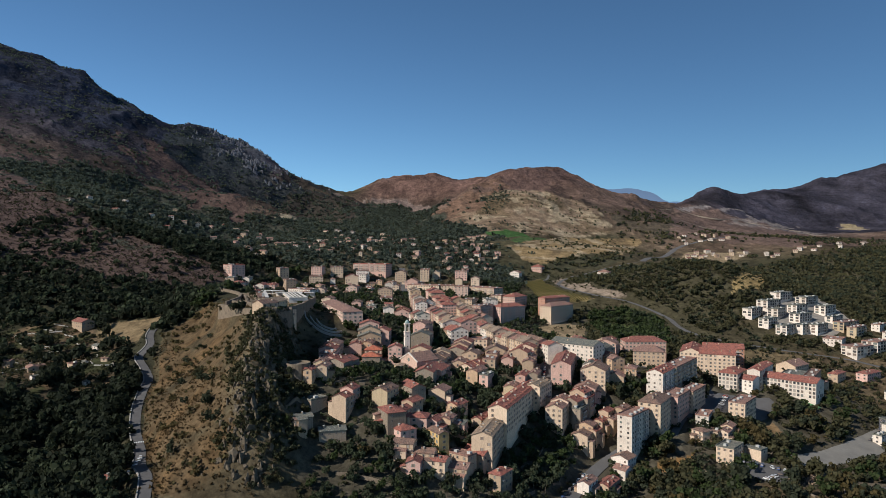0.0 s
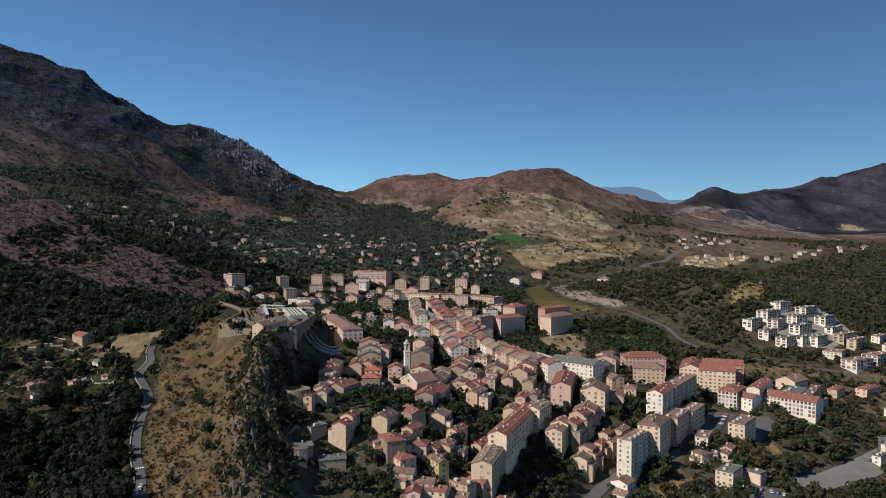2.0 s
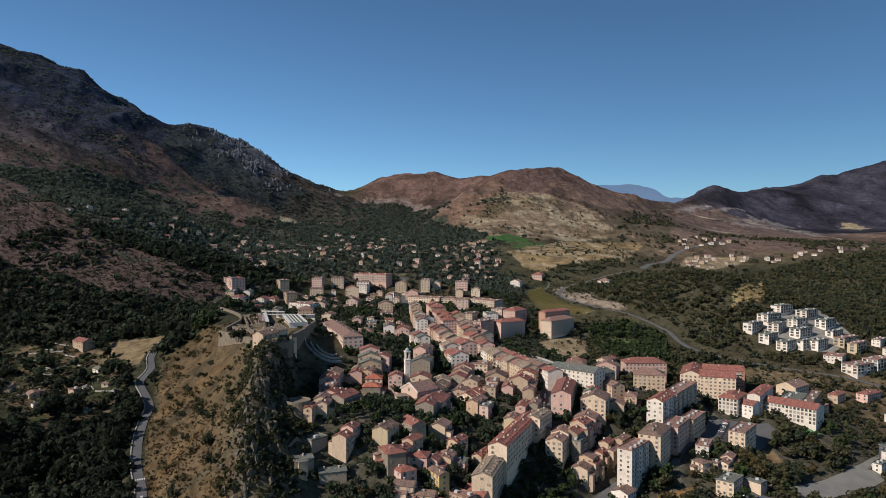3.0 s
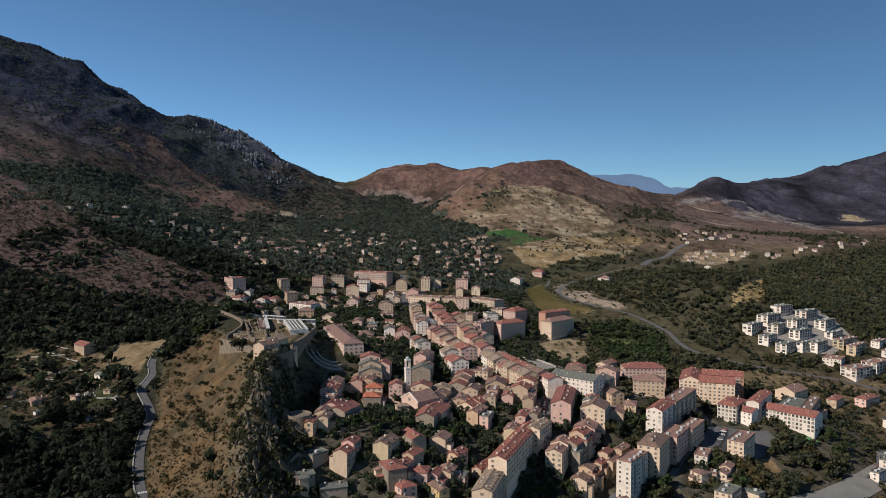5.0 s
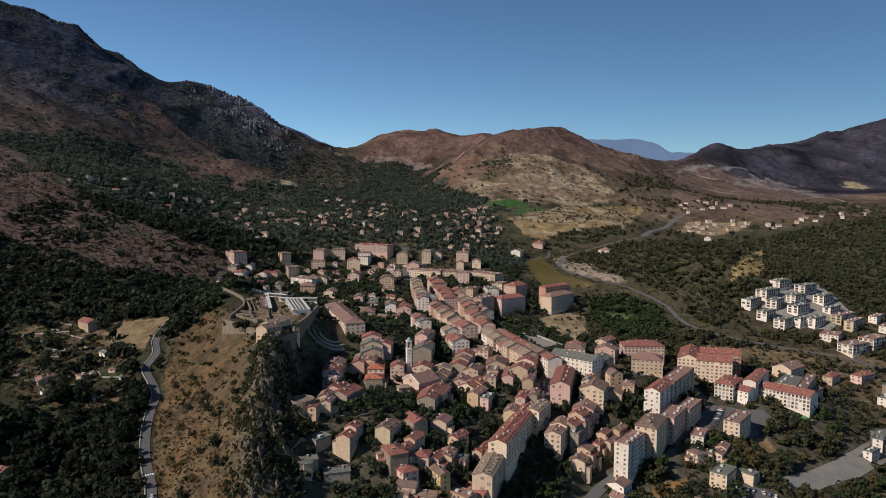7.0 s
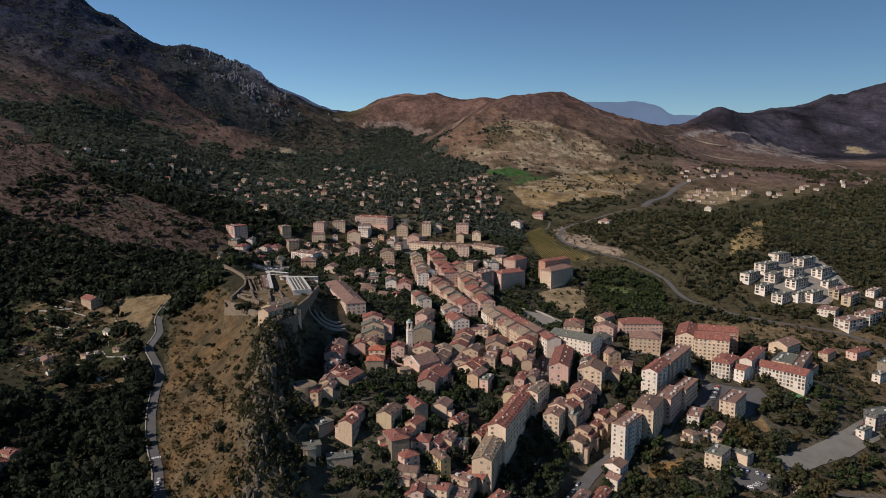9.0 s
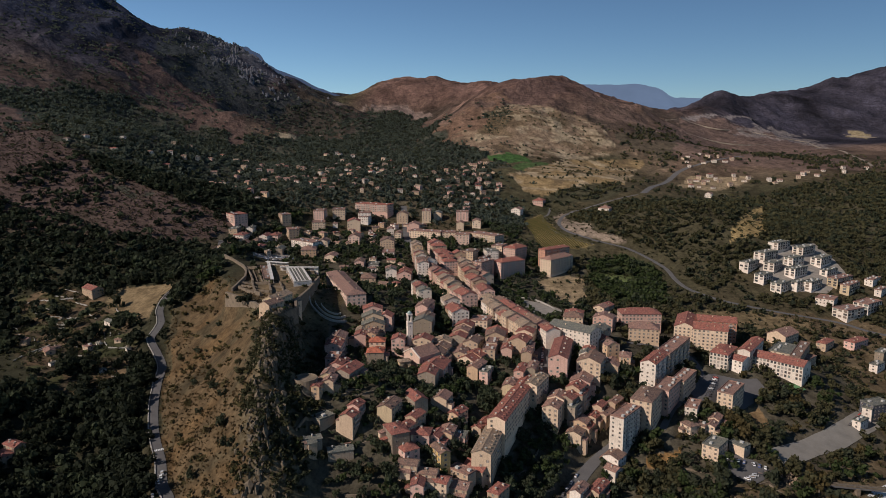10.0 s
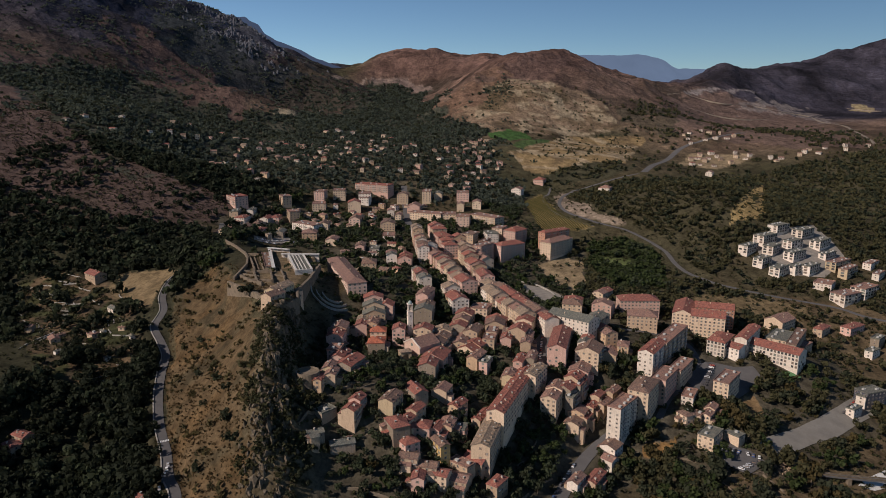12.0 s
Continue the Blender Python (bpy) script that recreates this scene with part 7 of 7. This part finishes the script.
for lo, hi, m, nm in ((0, 0.44, 0, "dark green"), (0.44, 0.74, 1, "grey-green"), (0.74, 1.01, 2, "bright green"), (2.0, 2.7, 4, "olive-brown"), (2.7, 3.01, 1, "olive grey"), (4.0, 4.75, 5, "very dark green"), (4.75, 5.01, 0, "dark oak"), (8.0, 8.75, 2, "fresh green"), (8.75, 9.01, 0, "dark green")):
    place = side + 2.0 * (mx > 130) + 4.0 * (mx < -250) + 6.0 * grove
    pick = (place >= lo) & (place < hi)
    stand("woodland", nm + " trees among the houses and fields", mx[pick], my[pick], mid_kit, RNG.uniform(0.55, 1.15, pick.sum()) * np.where(mx[pick] < -230, 1.45, 1.0), leaf_mats[m], 20 + m)
fx, fy = scatter(13, -1000, 1100, 1020, 2620, 0.8)
side = RNG.uniform(0, 1, len(fx))
for lo, hi, m, nm in ((0, 0.72, hazed_leaf_mat, "dark green"), (0.72, 1.01, leaf_mats[1], "grey-green"), (2.0, 2.6, leaf_mats[4], "olive-brown"), (2.6, 3.01, leaf_mats[1], "olive grey")):
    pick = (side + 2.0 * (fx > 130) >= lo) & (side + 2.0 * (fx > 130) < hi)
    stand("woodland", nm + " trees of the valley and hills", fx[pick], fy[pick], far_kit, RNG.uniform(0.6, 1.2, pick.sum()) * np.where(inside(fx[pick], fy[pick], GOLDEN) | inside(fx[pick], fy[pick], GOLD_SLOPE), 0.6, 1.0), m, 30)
# sparse trees and pale crags on the mountain
mt = RNG.uniform(0, 1, (11000, 2)) * (1500, 1700) + (-1900, 1250)
mh = height(mt[:, 0], mt[:, 1])
patch = fbm(mt[:, 0], mt[:, 1], 170, 3, 103)
keep = (np.abs(np.arctan2(mt[:, 0], mt[:, 1])) < 0.66) & (mh > 170) & (mt[:, 0] < -380) & (patch > 0.02 + 0.42 * (mh < 380) - 0.8 * inside(mt[:, 0], mt[:, 1], SHOULDER_WOOD)) & ~inside(mt[:, 0], mt[:, 1], LEFT_HEATH)
tuft_kit = [leaf_cloud(RNG, 9, 6.5, 4.0, 1.9, 0.2) for _ in range(5)]
stand("woodland", "dark pines and oaks on the mountain side", mt[keep, 0], mt[keep, 1], tuft_kit, RNG.uniform(0.45, 1.0, keep.sum()), hazed_leaf_mat, 61)


# low scrub
bx, by = RNG.uniform(-700, 600, 19000), RNG.uniform(320, 1200, 19000)
keep = (np.abs(np.arctan2(bx, by)) < 0.68) & off_roads(bx, by, 1.0) & (RNG.uniform(0, 1, len(bx)) < np.where(inside(bx, by, TOWN), 0.35, np.where(inside(bx, by, GRASS_SLOPE), 0.12, 0.8))) & ~inside(bx, by, CITADEL) & ~inside(bx, by, PLATEAU) & ~inside(bx, by, VALLEY_FIELD) & ~inside(bx, by, VINEYARD)
bx, by = bx[keep], by[keep]
ok = np.array([free(a, b, 0.8) for a, b in zip(bx, by)], bool)
bx, by = bx[ok], by[ok]
dry_scrub_mat = leaf_material("dry_scrub_leaves", (0.045, 0.040, 0.018), (0.125, 0.098, 0.045))
for pts, n, mat, lab, seed in (
    (GRASS_SLOPE, 520, dry_scrub_mat, "dry olive-brown bushes on the grass slope", 51),
    ([(-122, 340), (-132, 400), (-138, 470), (-104, 480), (-88, 420), (-84, 345)], 3200, scrub_mat, "dark bushes on the cliff below the citadel", 52),
    (EAST_BANK, 2000, dry_scrub_mat, "brown and olive bushes on the bank below the school", 54),
    (EAST_BANK, 2600, scrub_mat, "dark olive bushes on the bank below the school", 55),
    (ALLOTMENTS, 2600, scrub_mat, "dark bushes round the allotments", 53),
):
    qx, qy = RNG.uniform(min(p[0] for p in pts), max(p[0] for p in pts), n), RNG.uniform(min(p[1] for p in pts), max(p[1] for p in pts), n)
    ok = inside(qx, qy, pts) & (vnoise(qx / 9, qy / 9, 99) > 0.42) & off_roads(qx, qy, 1.0)
    ok &= np.array([free(a, b, 0.5) for a, b in zip(qx, qy)], bool)
    stand("scrub", lab, qx[ok], qy[ok], bush_kit, RNG.uniform(0.5, 1.4, ok.sum()) * (1.8 if seed == 51 else 1.0), mat, seed)
heath_mat = leaf_material("heath_leaves", (0.034, 0.029, 0.021), (0.085, 0.062, 0.047))
tuft_grass_mat = leaf_material("dry_grass", (0.065, 0.048, 0.024), (0.130, 0.088, 0.044))
grass_kit = [leaf_cloud(RNG, 6, 1.5, 0.9, 0.42, 0.1) for _ in range(6)]
qx, qy = RNG.uniform(-265, -95, 9000), RNG.uniform(322, 640, 9000)
ok = inside(qx, qy, GRASS_SLOPE + [(-100, 340), (-110, 480)]) & (RNG.uniform(0, 1, len(qx)) < (420 / np.hypot(qx, qy)) ** 2) & off_roads(qx, qy, 0.5)
ok |= (np.abs(qx + 106 + (qy - 340) * 0.15) < 16) & (qy < 500) & (RNG.uniform(0, 1, len(qx)) < 0.6)
stand("grass", "tufts of dry brown grass on the slope", qx[ok], qy[ok], grass_kit, RNG.uniform(0.5, 1.5, ok.sum()), tuft_grass_mat, 57)
qx, qy = RNG.uniform(-760, -320, 5200), RNG.uniform(800, 1130, 5200)
ok = inside(qx, qy, LEFT_HEATH) & (np.abs(np.arctan2(qx, qy)) < 0.66)
stand("scrub", "small dark brown bushes on the heath", qx[ok], qy[ok], grass_kit, RNG.uniform(0.9, 2.1, ok.sum()), heath_mat, 56)
hx, hy = [], []
for px, py, la, lb, t in BUILT:
    if py < 620 and abs(px) < 330:
        for _ in range(9):
            u, v = RNG.uniform(-la - 2.5, la + 2.5), RNG.choice((-1, 1)) * (lb + RNG.uniform(0.6, 3.0))
            if RNG.uniform() < 0.4:
                u, v = RNG.choice((-1, 1)) * (la + RNG.uniform(0.6, 3.0)), RNG.uniform(-lb, lb)
            hx.append(px + math.cos(t) * u - math.sin(t) * v)
            hy.append(py + math.sin(t) * u + math.cos(t) * v)
hx, hy = np.array(hx), np.array(hy)
ok = off_roads(hx, hy, 0.5)
ok &= np.array([free(a, b, 0.3) for a, b in zip(hx, hy)], bool)
for k, m in enumerate((scrub_mat, leaf_mats[0], leaf_mats[2])):
    pick = np.flatnonzero(ok)[k::3]
    stand("scrub", ("olive", "dark green", "bright green")[k] + " garden bushes along the house walls", hx[pick], hy[pick], bush_kit, RNG.uniform(0.8, 2.1, len(pick)), m, 58 + k)
stand("scrub", "low dark maquis scrub on dry slopes", bx, by, bush_kit, RNG.uniform(0.5, 1.5, len(bx)), scrub_mat, 40)

# vines in rows
vine_mat = leaf_material("vine_leaves", (0.050, 0.054, 0.020), (0.115, 0.092, 0.036))
def vines():
    rng = np.random.default_rng(8)
    pieces_v, pieces_f, k = [], [], 0
    d = np.array((45.0, -149.0)) / np.hypot(45, 149)
    nrm = np.array((d[1], -d[0]))
    for off in np.arange(-60, 90, 3.4):
        p = np.array((91.0, 1076.0))[None] + nrm[None] * -off + d[None] * np.arange(-110, 190, 2.5)[:, None]
        p = p[inside(p[:, 0], p[:, 1], VINEYARD)]
        if len(p) < 3:
            continue
        z = height(p[:, 0], p[:, 1])
        hgt = rng.uniform(1.1, 1.7, len(p))
        left, right = p + nrm * 0.55, p - nrm * 0.55
        v = np.concatenate([np.column_stack([left, z - 0.2]), np.column_stack([p + rng.normal(0, 0.15, p.shape), z + hgt]), np.column_stack([right, z - 0.2])])
        n = len(p)
        i = np.arange(n - 1)
        pieces_f.append(np.concatenate([np.stack([i, i + 1, n + i + 1, n + i], 1), np.stack([n + i, n + i + 1, 2 * n + i + 1, 2 * n + i], 1)]) + k)
        pieces_v.append(v)
        k += len(v)
    tagged(new("vines", mesh_of("vines", np.concatenate(pieces_v), np.concatenate(pieces_f), [vine_mat])), "rows of yellowing vines in a vineyard", "vineyard", kind="stuff")


vines()


# rock outcrops along the spur and by the river
def outcrops():
    rng = np.random.default_rng(9)
    phi = (1 + 5 ** 0.5) / 2
    ico = np.array([(-1, phi, 0), (1, phi, 0), (-1, -phi, 0), (1, -phi, 0), (0, -1, phi), (0, 1, phi), (0, -1, -phi), (0, 1, -phi), (phi, 0, -1), (phi, 0, 1), (-phi, 0, -1), (-phi, 0, 1)]) / 1.9
    tri = np.array([(0, 11, 5), (0, 5, 1), (0, 1, 7), (0, 7, 10), (0, 10, 11), (1, 5, 9), (5, 11, 4), (11, 10, 2), (10, 7, 6), (7, 1, 8), (3, 9, 4), (3, 4, 2), (3, 2, 6), (3, 6, 8), (3, 8, 9), (4, 9, 5), (2, 4, 11), (6, 2, 10), (8, 6, 7), (9, 8, 1)])
    n = 950
    y = np.concatenate([330 + 175 * rng.uniform(0, 1, n) ** 1.15, rng.uniform(395, 430, 60)])
    x = np.concatenate([-106 - (y[:n] - 340) * 0.15 + rng.normal(0, 6, n), rng.uniform(190, 260, 60)])
    keep = np.concatenate([vnoise(x[:n] / 6, y[:n] / 17, 77) > 0.40, np.ones(60, bool)])
    x, y = x[keep], y[keep]
    z = height(x, y)
    size = rng.uniform(0.4, 1.0, len(x)) ** 2 * np.where(x < 0, 3.0, 1.6)
    vs = [(ico * rng.uniform(0.45, 1.4, (12, 1))) * np.array((rng.uniform(0.4, 0.9), rng.uniform(0.5, 1.2), rng.uniform(0.8, 1.9))) * q + np.array((a, b, c - 0.25 * q)) for a, b, c, q in zip(x, y, z, size)]
    fs = [tri + 12 * i for i in range(len(x))]
    tagged(new("rocks", mesh_of("rocks", np.concatenate(vs), np.concatenate(fs), [rock_mat])), "grey jagged rocks on the cliff below the citadel", "rock", kind="stuff")

    # pale tan rocks above the river
    x, y = rng.normal(223, 8, 120), rng.normal(429, 4, 120)
    z = height(x, y)
    vs = [(ico * rng.uniform(0.5, 1.35, (12, 1))) * np.array((rng.uniform(0.5, 1.1), rng.uniform(0.5, 1.1), rng.uniform(0.7, 1.6))) * q + np.array((a, b, c)) for a, b, c, q in zip(x, y, z, rng.uniform(0.5, 1.9, 120))]
    tagged(new("rocks", mesh_of("rocks", np.concatenate(vs), np.concatenate([tri + 12 * i for i in range(120)]), [tan_rock_mat])), "pale tan boulders on the bank above the river", "rock", kind="stuff")


tan_rock_mat = plain_material("tan_rock", 0.30, 0.21, 0.14, 0.95, 1.5, 0.4)
outcrops()


def bridge():
    line = smooth_line([(220, 428), (236, 424), (256, 420), (282, 416), (312, 413)])
    zs = np.full(len(line), at(222, 428) + 1.0)
    root = new("bridge")
    for name, w, lift, side, thick in (("deck", 3.0, 0.0, 0.0, 0.8), ("parapet", 0.3, 0.9, 1.4, 0.4), ("parapet", 0.3, 0.9, -1.4, 0.4)):
        part(name, ribbon(name, line, zs, w, rock_mat if name == "parapet" else asphalt_mat, lift, thick, side), root)
    for k in (0.35, 0.7):
        px, py = line[int(k * len(line))]
        part("pier", poly_mesh("pier", *box(px - 1.2, py - 2.4, at(px, py) - 3, px + 1.2, py + 2.4, zs[0] - 0.9), [stone_mat]), root)
    tagged(root, "narrow grey stone bridge over the river", "bridge")


bridge()


def crags():
    """Pale rock teeth on the mountain's shoulder."""
    rng = np.random.default_rng(19)
    y = rng.uniform(2150, 2620, 900)
    x = -730 - 0.25 * (y - 2300) + rng.normal(0, 75, 900)
    z = height(x, y)
    keep = (z > 250) & (vnoise(x / 45, y / 45, 107) > 0.45)
    x, y, z = x[keep], y[keep], z[keep]
    v0 = np.array([(-1, -1, -1), (1, -1, -1), (1, 1, -1), (-1, 1, -1), (-0.6, -0.5, 0.6), (0.5, -0.6, 0.9), (0.6, 0.5, 0.5), (-0.4, 0.6, 0.8)])
    f0 = np.array([(4, 5, 6, 7), (0, 1, 5, 4), (1, 2, 6, 5), (2, 3, 7, 6), (3, 0, 4, 7)])
    vs, fs = [], []
    for i in range(len(x)):
        t, q = rng.uniform(0, 6.28), rng.uniform(2.2, 6.0)
        v = v0 * rng.uniform(0.6, 1.4, (8, 3)) * np.array((q, q * 0.7, q * rng.uniform(0.9, 2.4)))
        c, sn = math.cos(t), math.sin(t)
        vs.append(np.column_stack([v[:, 0] * c - v[:, 1] * sn + x[i], v[:, 0] * sn + v[:, 1] * c + y[i], v[:, 2] + z[i]]))
        fs.append(f0 + 8 * i)
    tagged(new("rocks", mesh_of("rocks", np.concatenate(vs), np.concatenate(fs), [pale_rock_mat])), "pale grey crags on the mountain shoulder", "rock", kind="stuff")


pale_rock_mat = plain_material("pale_rock", 0.105, 0.104, 0.115, 0.95, 9.0, 0.5)
crags()


# distant mountains
def far_range(name, crest, y, drop, colour, label, seed):
    """A mountain chain far behind the rest, glowing by itself in a flat haze blue."""
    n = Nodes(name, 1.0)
    # emission stands in for daylight and distance haze on the slopes
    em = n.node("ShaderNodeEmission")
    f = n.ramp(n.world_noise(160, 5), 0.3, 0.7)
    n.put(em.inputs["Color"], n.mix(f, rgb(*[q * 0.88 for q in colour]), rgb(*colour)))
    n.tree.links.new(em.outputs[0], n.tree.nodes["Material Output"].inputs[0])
    cx, cz = [p[0] for p in crest], [p[1] for p in crest]
    xs = np.linspace(cx[0], cx[-1], 160)
    zs = np.interp(xs, cx, cz) + 5 * fbm(xs, xs * 0 + seed, 90, 4, seed)
    rows = []
    for k in range(8):
        rows.append(np.column_stack([xs, np.full(160, y - 60.0 * k) + 30 * fbm(xs, xs * 0 + k * 50.0, 120, 3, seed + 5) * (k > 0), zs - drop * (k / 7) ** 1.3]))
    v = np.concatenate(rows)
    i = (np.arange(7)[:, None] * 160 + np.arange(159)[None]).ravel()
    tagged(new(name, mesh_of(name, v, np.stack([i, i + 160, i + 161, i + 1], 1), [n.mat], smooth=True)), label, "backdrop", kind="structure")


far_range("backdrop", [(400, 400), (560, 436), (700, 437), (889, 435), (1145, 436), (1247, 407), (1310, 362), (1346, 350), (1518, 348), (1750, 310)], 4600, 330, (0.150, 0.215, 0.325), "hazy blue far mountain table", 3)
far_range("backdrop", [(-1782, 727), (-1533, 672), (-1348, 617), (-1278, 623), (-1238, 608), (-1191, 605), (-1170, 584), (-1123, 568), (-1094, 529), (-1038, 492), (-945, 452), (-821, 397), (-728, 357), (-665, 335), (-539, 323)], 3950, 260, (0.060, 0.086, 0.145), "hazy blue-grey jagged far mountain crest", 7)


# parked cars
def car_kit(paint):
    body, cabin = [], []
    v, f = box(-2.1, -0.85, 0.3, 2.1, 0.85, 0.85)
    v = [(x * (0.97 if z > 0.5 else 1), y * (0.95 if z > 0.5 else 1), z) for x, y, z in v]
    vc, fc = box(-1.6, -0.78, 0.85, 1.1, 0.78, 1.42)
    vc = [(x * (0.72 if z > 1 else 1), y * (0.82 if z > 1 else 1), z) for x, y, z in vc]
    wheel_v = [(0.32 * math.cos(t), y, 0.32 + 0.32 * math.sin(t)) for y in (-0.1, 0.1) for t in np.arange(10) * math.pi / 5]
    wheel_f = [(i, (i + 1) % 10, 10 + (i + 1) % 10, 10 + i) for i in range(10)] + [tuple(range(9, -1, -1)), tuple(range(10, 20))]
    return poly_mesh("body", v, f, [paint]), poly_mesh("cabin", vc, fc, [pane_mat, paint], [0, 1, 0, 0, 0, 0]), poly_mesh("wheel", wheel_v, wheel_f, [tyre_mat])


tyre_mat = plain_material("tyre", 0.03, 0.03, 0.03, 0.9)
PAINTS = [("white", 0.75, 0.75, 0.74), ("silver", 0.45, 0.46, 0.47), ("dark grey", 0.06, 0.06, 0.07), ("red", 0.35, 0.04, 0.03), ("blue", 0.05, 0.09, 0.22)]
KITS = [(nm, car_kit(plain_material(nm.replace(" ", "_") + "_paint", r, g, b, 0.3, 3.0, 0.05))) for nm, r, g, b in PAINTS]


def car(x, y, turn, k, lift=0.0):
    nm, (body, cabin, wheel) = KITS[k]
    root = new("car")
    root.matrix_basis = pose(x, y, at(x, y) + lift, 0, 0, turn)
    part("body", body, root)
    part("cabin", cabin, root)
    for wx in (-1.3, 1.35):
        for wy in (-0.78, 0.78):
            part("wheel", wheel, root, Matrix.Translation((wx, wy, 0)))
    tagged(root, nm + " small car parked on asphalt", "car", "parked cars")


cr = random.Random(4)
for i in range(7):
    car(180 + i * 3.3 + (i > 3) * 2.2, 448 - i * 1.5, 70 + cr.uniform(-14, 14), cr.choice((0, 0, 1, 2, 4)), 0.45)
for i in range(5):
    car(184 + i * 4.1 + cr.uniform(-1, 1), 425 + i * 2.3, 152 + cr.uniform(-12, 12), cr.choice((0, 1, 1, 2)), 0.45)
for i in range(9):
    car(189 + i * 2.2, 517 + i * 4.2, 150 + cr.uniform(-5, 5), cr.choice((0, 1, 2, 3)), 0.45)
for i in range(8):
    t = 0.12 + i * 0.055
    p, q = LINES["lower_street"][int(t * len(LINES["lower_street"]))], LINES["lower_street"][int(t * len(LINES["lower_street"])) + 1]
    d = (q - p) / np.hypot(*(q - p))
    car(p[0] - d[1] * 3.4, p[1] + d[0] * 3.4, math.degrees(math.atan2(d[1], d[0])), cr.choice((0, 1, 2, 2, 4)), 0.35)
for i in range(14):
    for px, py in ((-238, 786), (-228, 778)):
        car(px + i * 2.4 + cr.uniform(-0.3, 0.3), py + i * 2.1 + cr.uniform(-1, 1), 132 + cr.uniform(-5, 5), cr.choice((0, 0, 1, 1, 2, 4)), 0.3)
for i in range(6):
    car(-176 + i * 1.5, 378 - i * 6.5 + cr.uniform(-1, 1), 115, cr.choice((0, 1, 2)), 0.3)
for i in range(6):
    car(296 + i * 5.5, 512 + i * 5.5, 48 + cr.uniform(-5, 5), cr.choice((0, 1, 2, 3)), 0.45)

for i in range(7):
    if all(math.hypot(60 + i * 0.9 - q[0], 508 + i * 6.2 - q[1]) > min(q[2], q[3]) + 2.5 for q in BUILT):
        car(60 + i * 0.9, 508 + i * 6.2, 80 + cr.uniform(-8, 8), cr.choice((0, 1, 2, 3)), 0.3)

# pale curved wall round the square by the main street
line = smooth_line([(64, 748), (75, 744), (84, 732), (92, 713), (96, 690), (99, 670)])
zs = level(height(line[:, 0], line[:, 1]))
tagged(new("terrace_wall", ribbon("terrace_wall", line, zs, 0.9, kerb_mat, 1.6, 5.0)), "curved pale stone wall round the square", "wall", "terrace walls")

# zebra crossing on the valley road
cx, cy = -191.0, 408.0
zc = float(LEVELS["valley_road"][np.hypot(LINES["valley_road"][:, 0] - cx, LINES["valley_road"][:, 1] - cy).argmin()])
zebra = new("zebra_crossing")
zebra.matrix_basis = pose(cx, cy, zc, 0, 0, 118)
for i in range(6):
    part("stripe", poly_mesh("stripe", *box(-1.3, -2.6 + i * 0.95, -0.1, 1.3, -2.1 + i * 0.95, 0.03), [paint_mat]), zebra)
tagged(zebra, "white painted zebra crossing on the valley road", "road marking")


# low stone walls and sheds between the gardens
def garden_walls(seed, pts, many, mat, h0, h1, label):
    """Low dry-stone walls that follow the slope's contour."""
    rng = random.Random(seed)
    xs, ys = [p[0] for p in pts], [p[1] for p in pts]
    tries = 0
    while many and tries < 3000:
        tries += 1
        x, y = rng.uniform(min(xs), max(xs)), rng.uniform(min(ys), max(ys))
        if not inside([x], [y], pts)[0] or not free(x, y, 2.5) or not off_roads(np.array([x]), np.array([y]), 3.0)[0]:
            continue
        gx, gy = at(x + 3, y) - at(x - 3, y), at(x, y + 3) - at(x, y - 3)
        t = math.atan2(gx, -gy) + rng.uniform(-0.3, 0.3)
        k = np.linspace(-1, 1, 9) * rng.uniform(4, 11)
        bend = rng.uniform(-0.02, 0.02)
        line = np.column_stack([x + k * math.cos(t) - bend * k * k * math.sin(t), y + k * math.sin(t) + bend * k * k * math.cos(t)])
        h = rng.uniform(h0, h1)
        tagged(new("garden_wall", ribbon("garden_wall", line, height(line[:, 0], line[:, 1]), rng.uniform(0.45, 0.8), mat, h, h + 0.6)), label, "wall", "garden walls")
        many -= 1


garden_walls(1, [(-100, 350), (-30, 340), (40, 350), (130, 430), (100, 480), (60, 470), (0, 440), (-60, 480), (-100, 480)], 34, stone_mat, 0.9, 2.0, "low pale stone wall between town gardens")
garden_walls(2, ALLOTMENTS, 42, kerb_mat, 0.5, 1.2, "low pale dry-stone terrace wall in the allotments")
garden_walls(3, [(110, 420), (200, 400), (250, 430), (215, 470), (140, 450)], 10, stone_mat, 0.6, 1.4, "low stone wall below the car park")
sr = random.Random(6)
for px, py in ((-309, 561), (-292, 563), (-278, 548), (-300, 532), (-330, 525), (-345, 560), (-322, 585), (-370, 610), (-285, 520)):
    building(px + sr.uniform(-3, 3), py, sr.uniform(0, 180), sr.uniform(4, 6.5), sr.uniform(3, 4.2), 1, sr.choice("gf"), sr.choice("wwcg"), sr.choice("tds"), fine=False, storey=2.0)
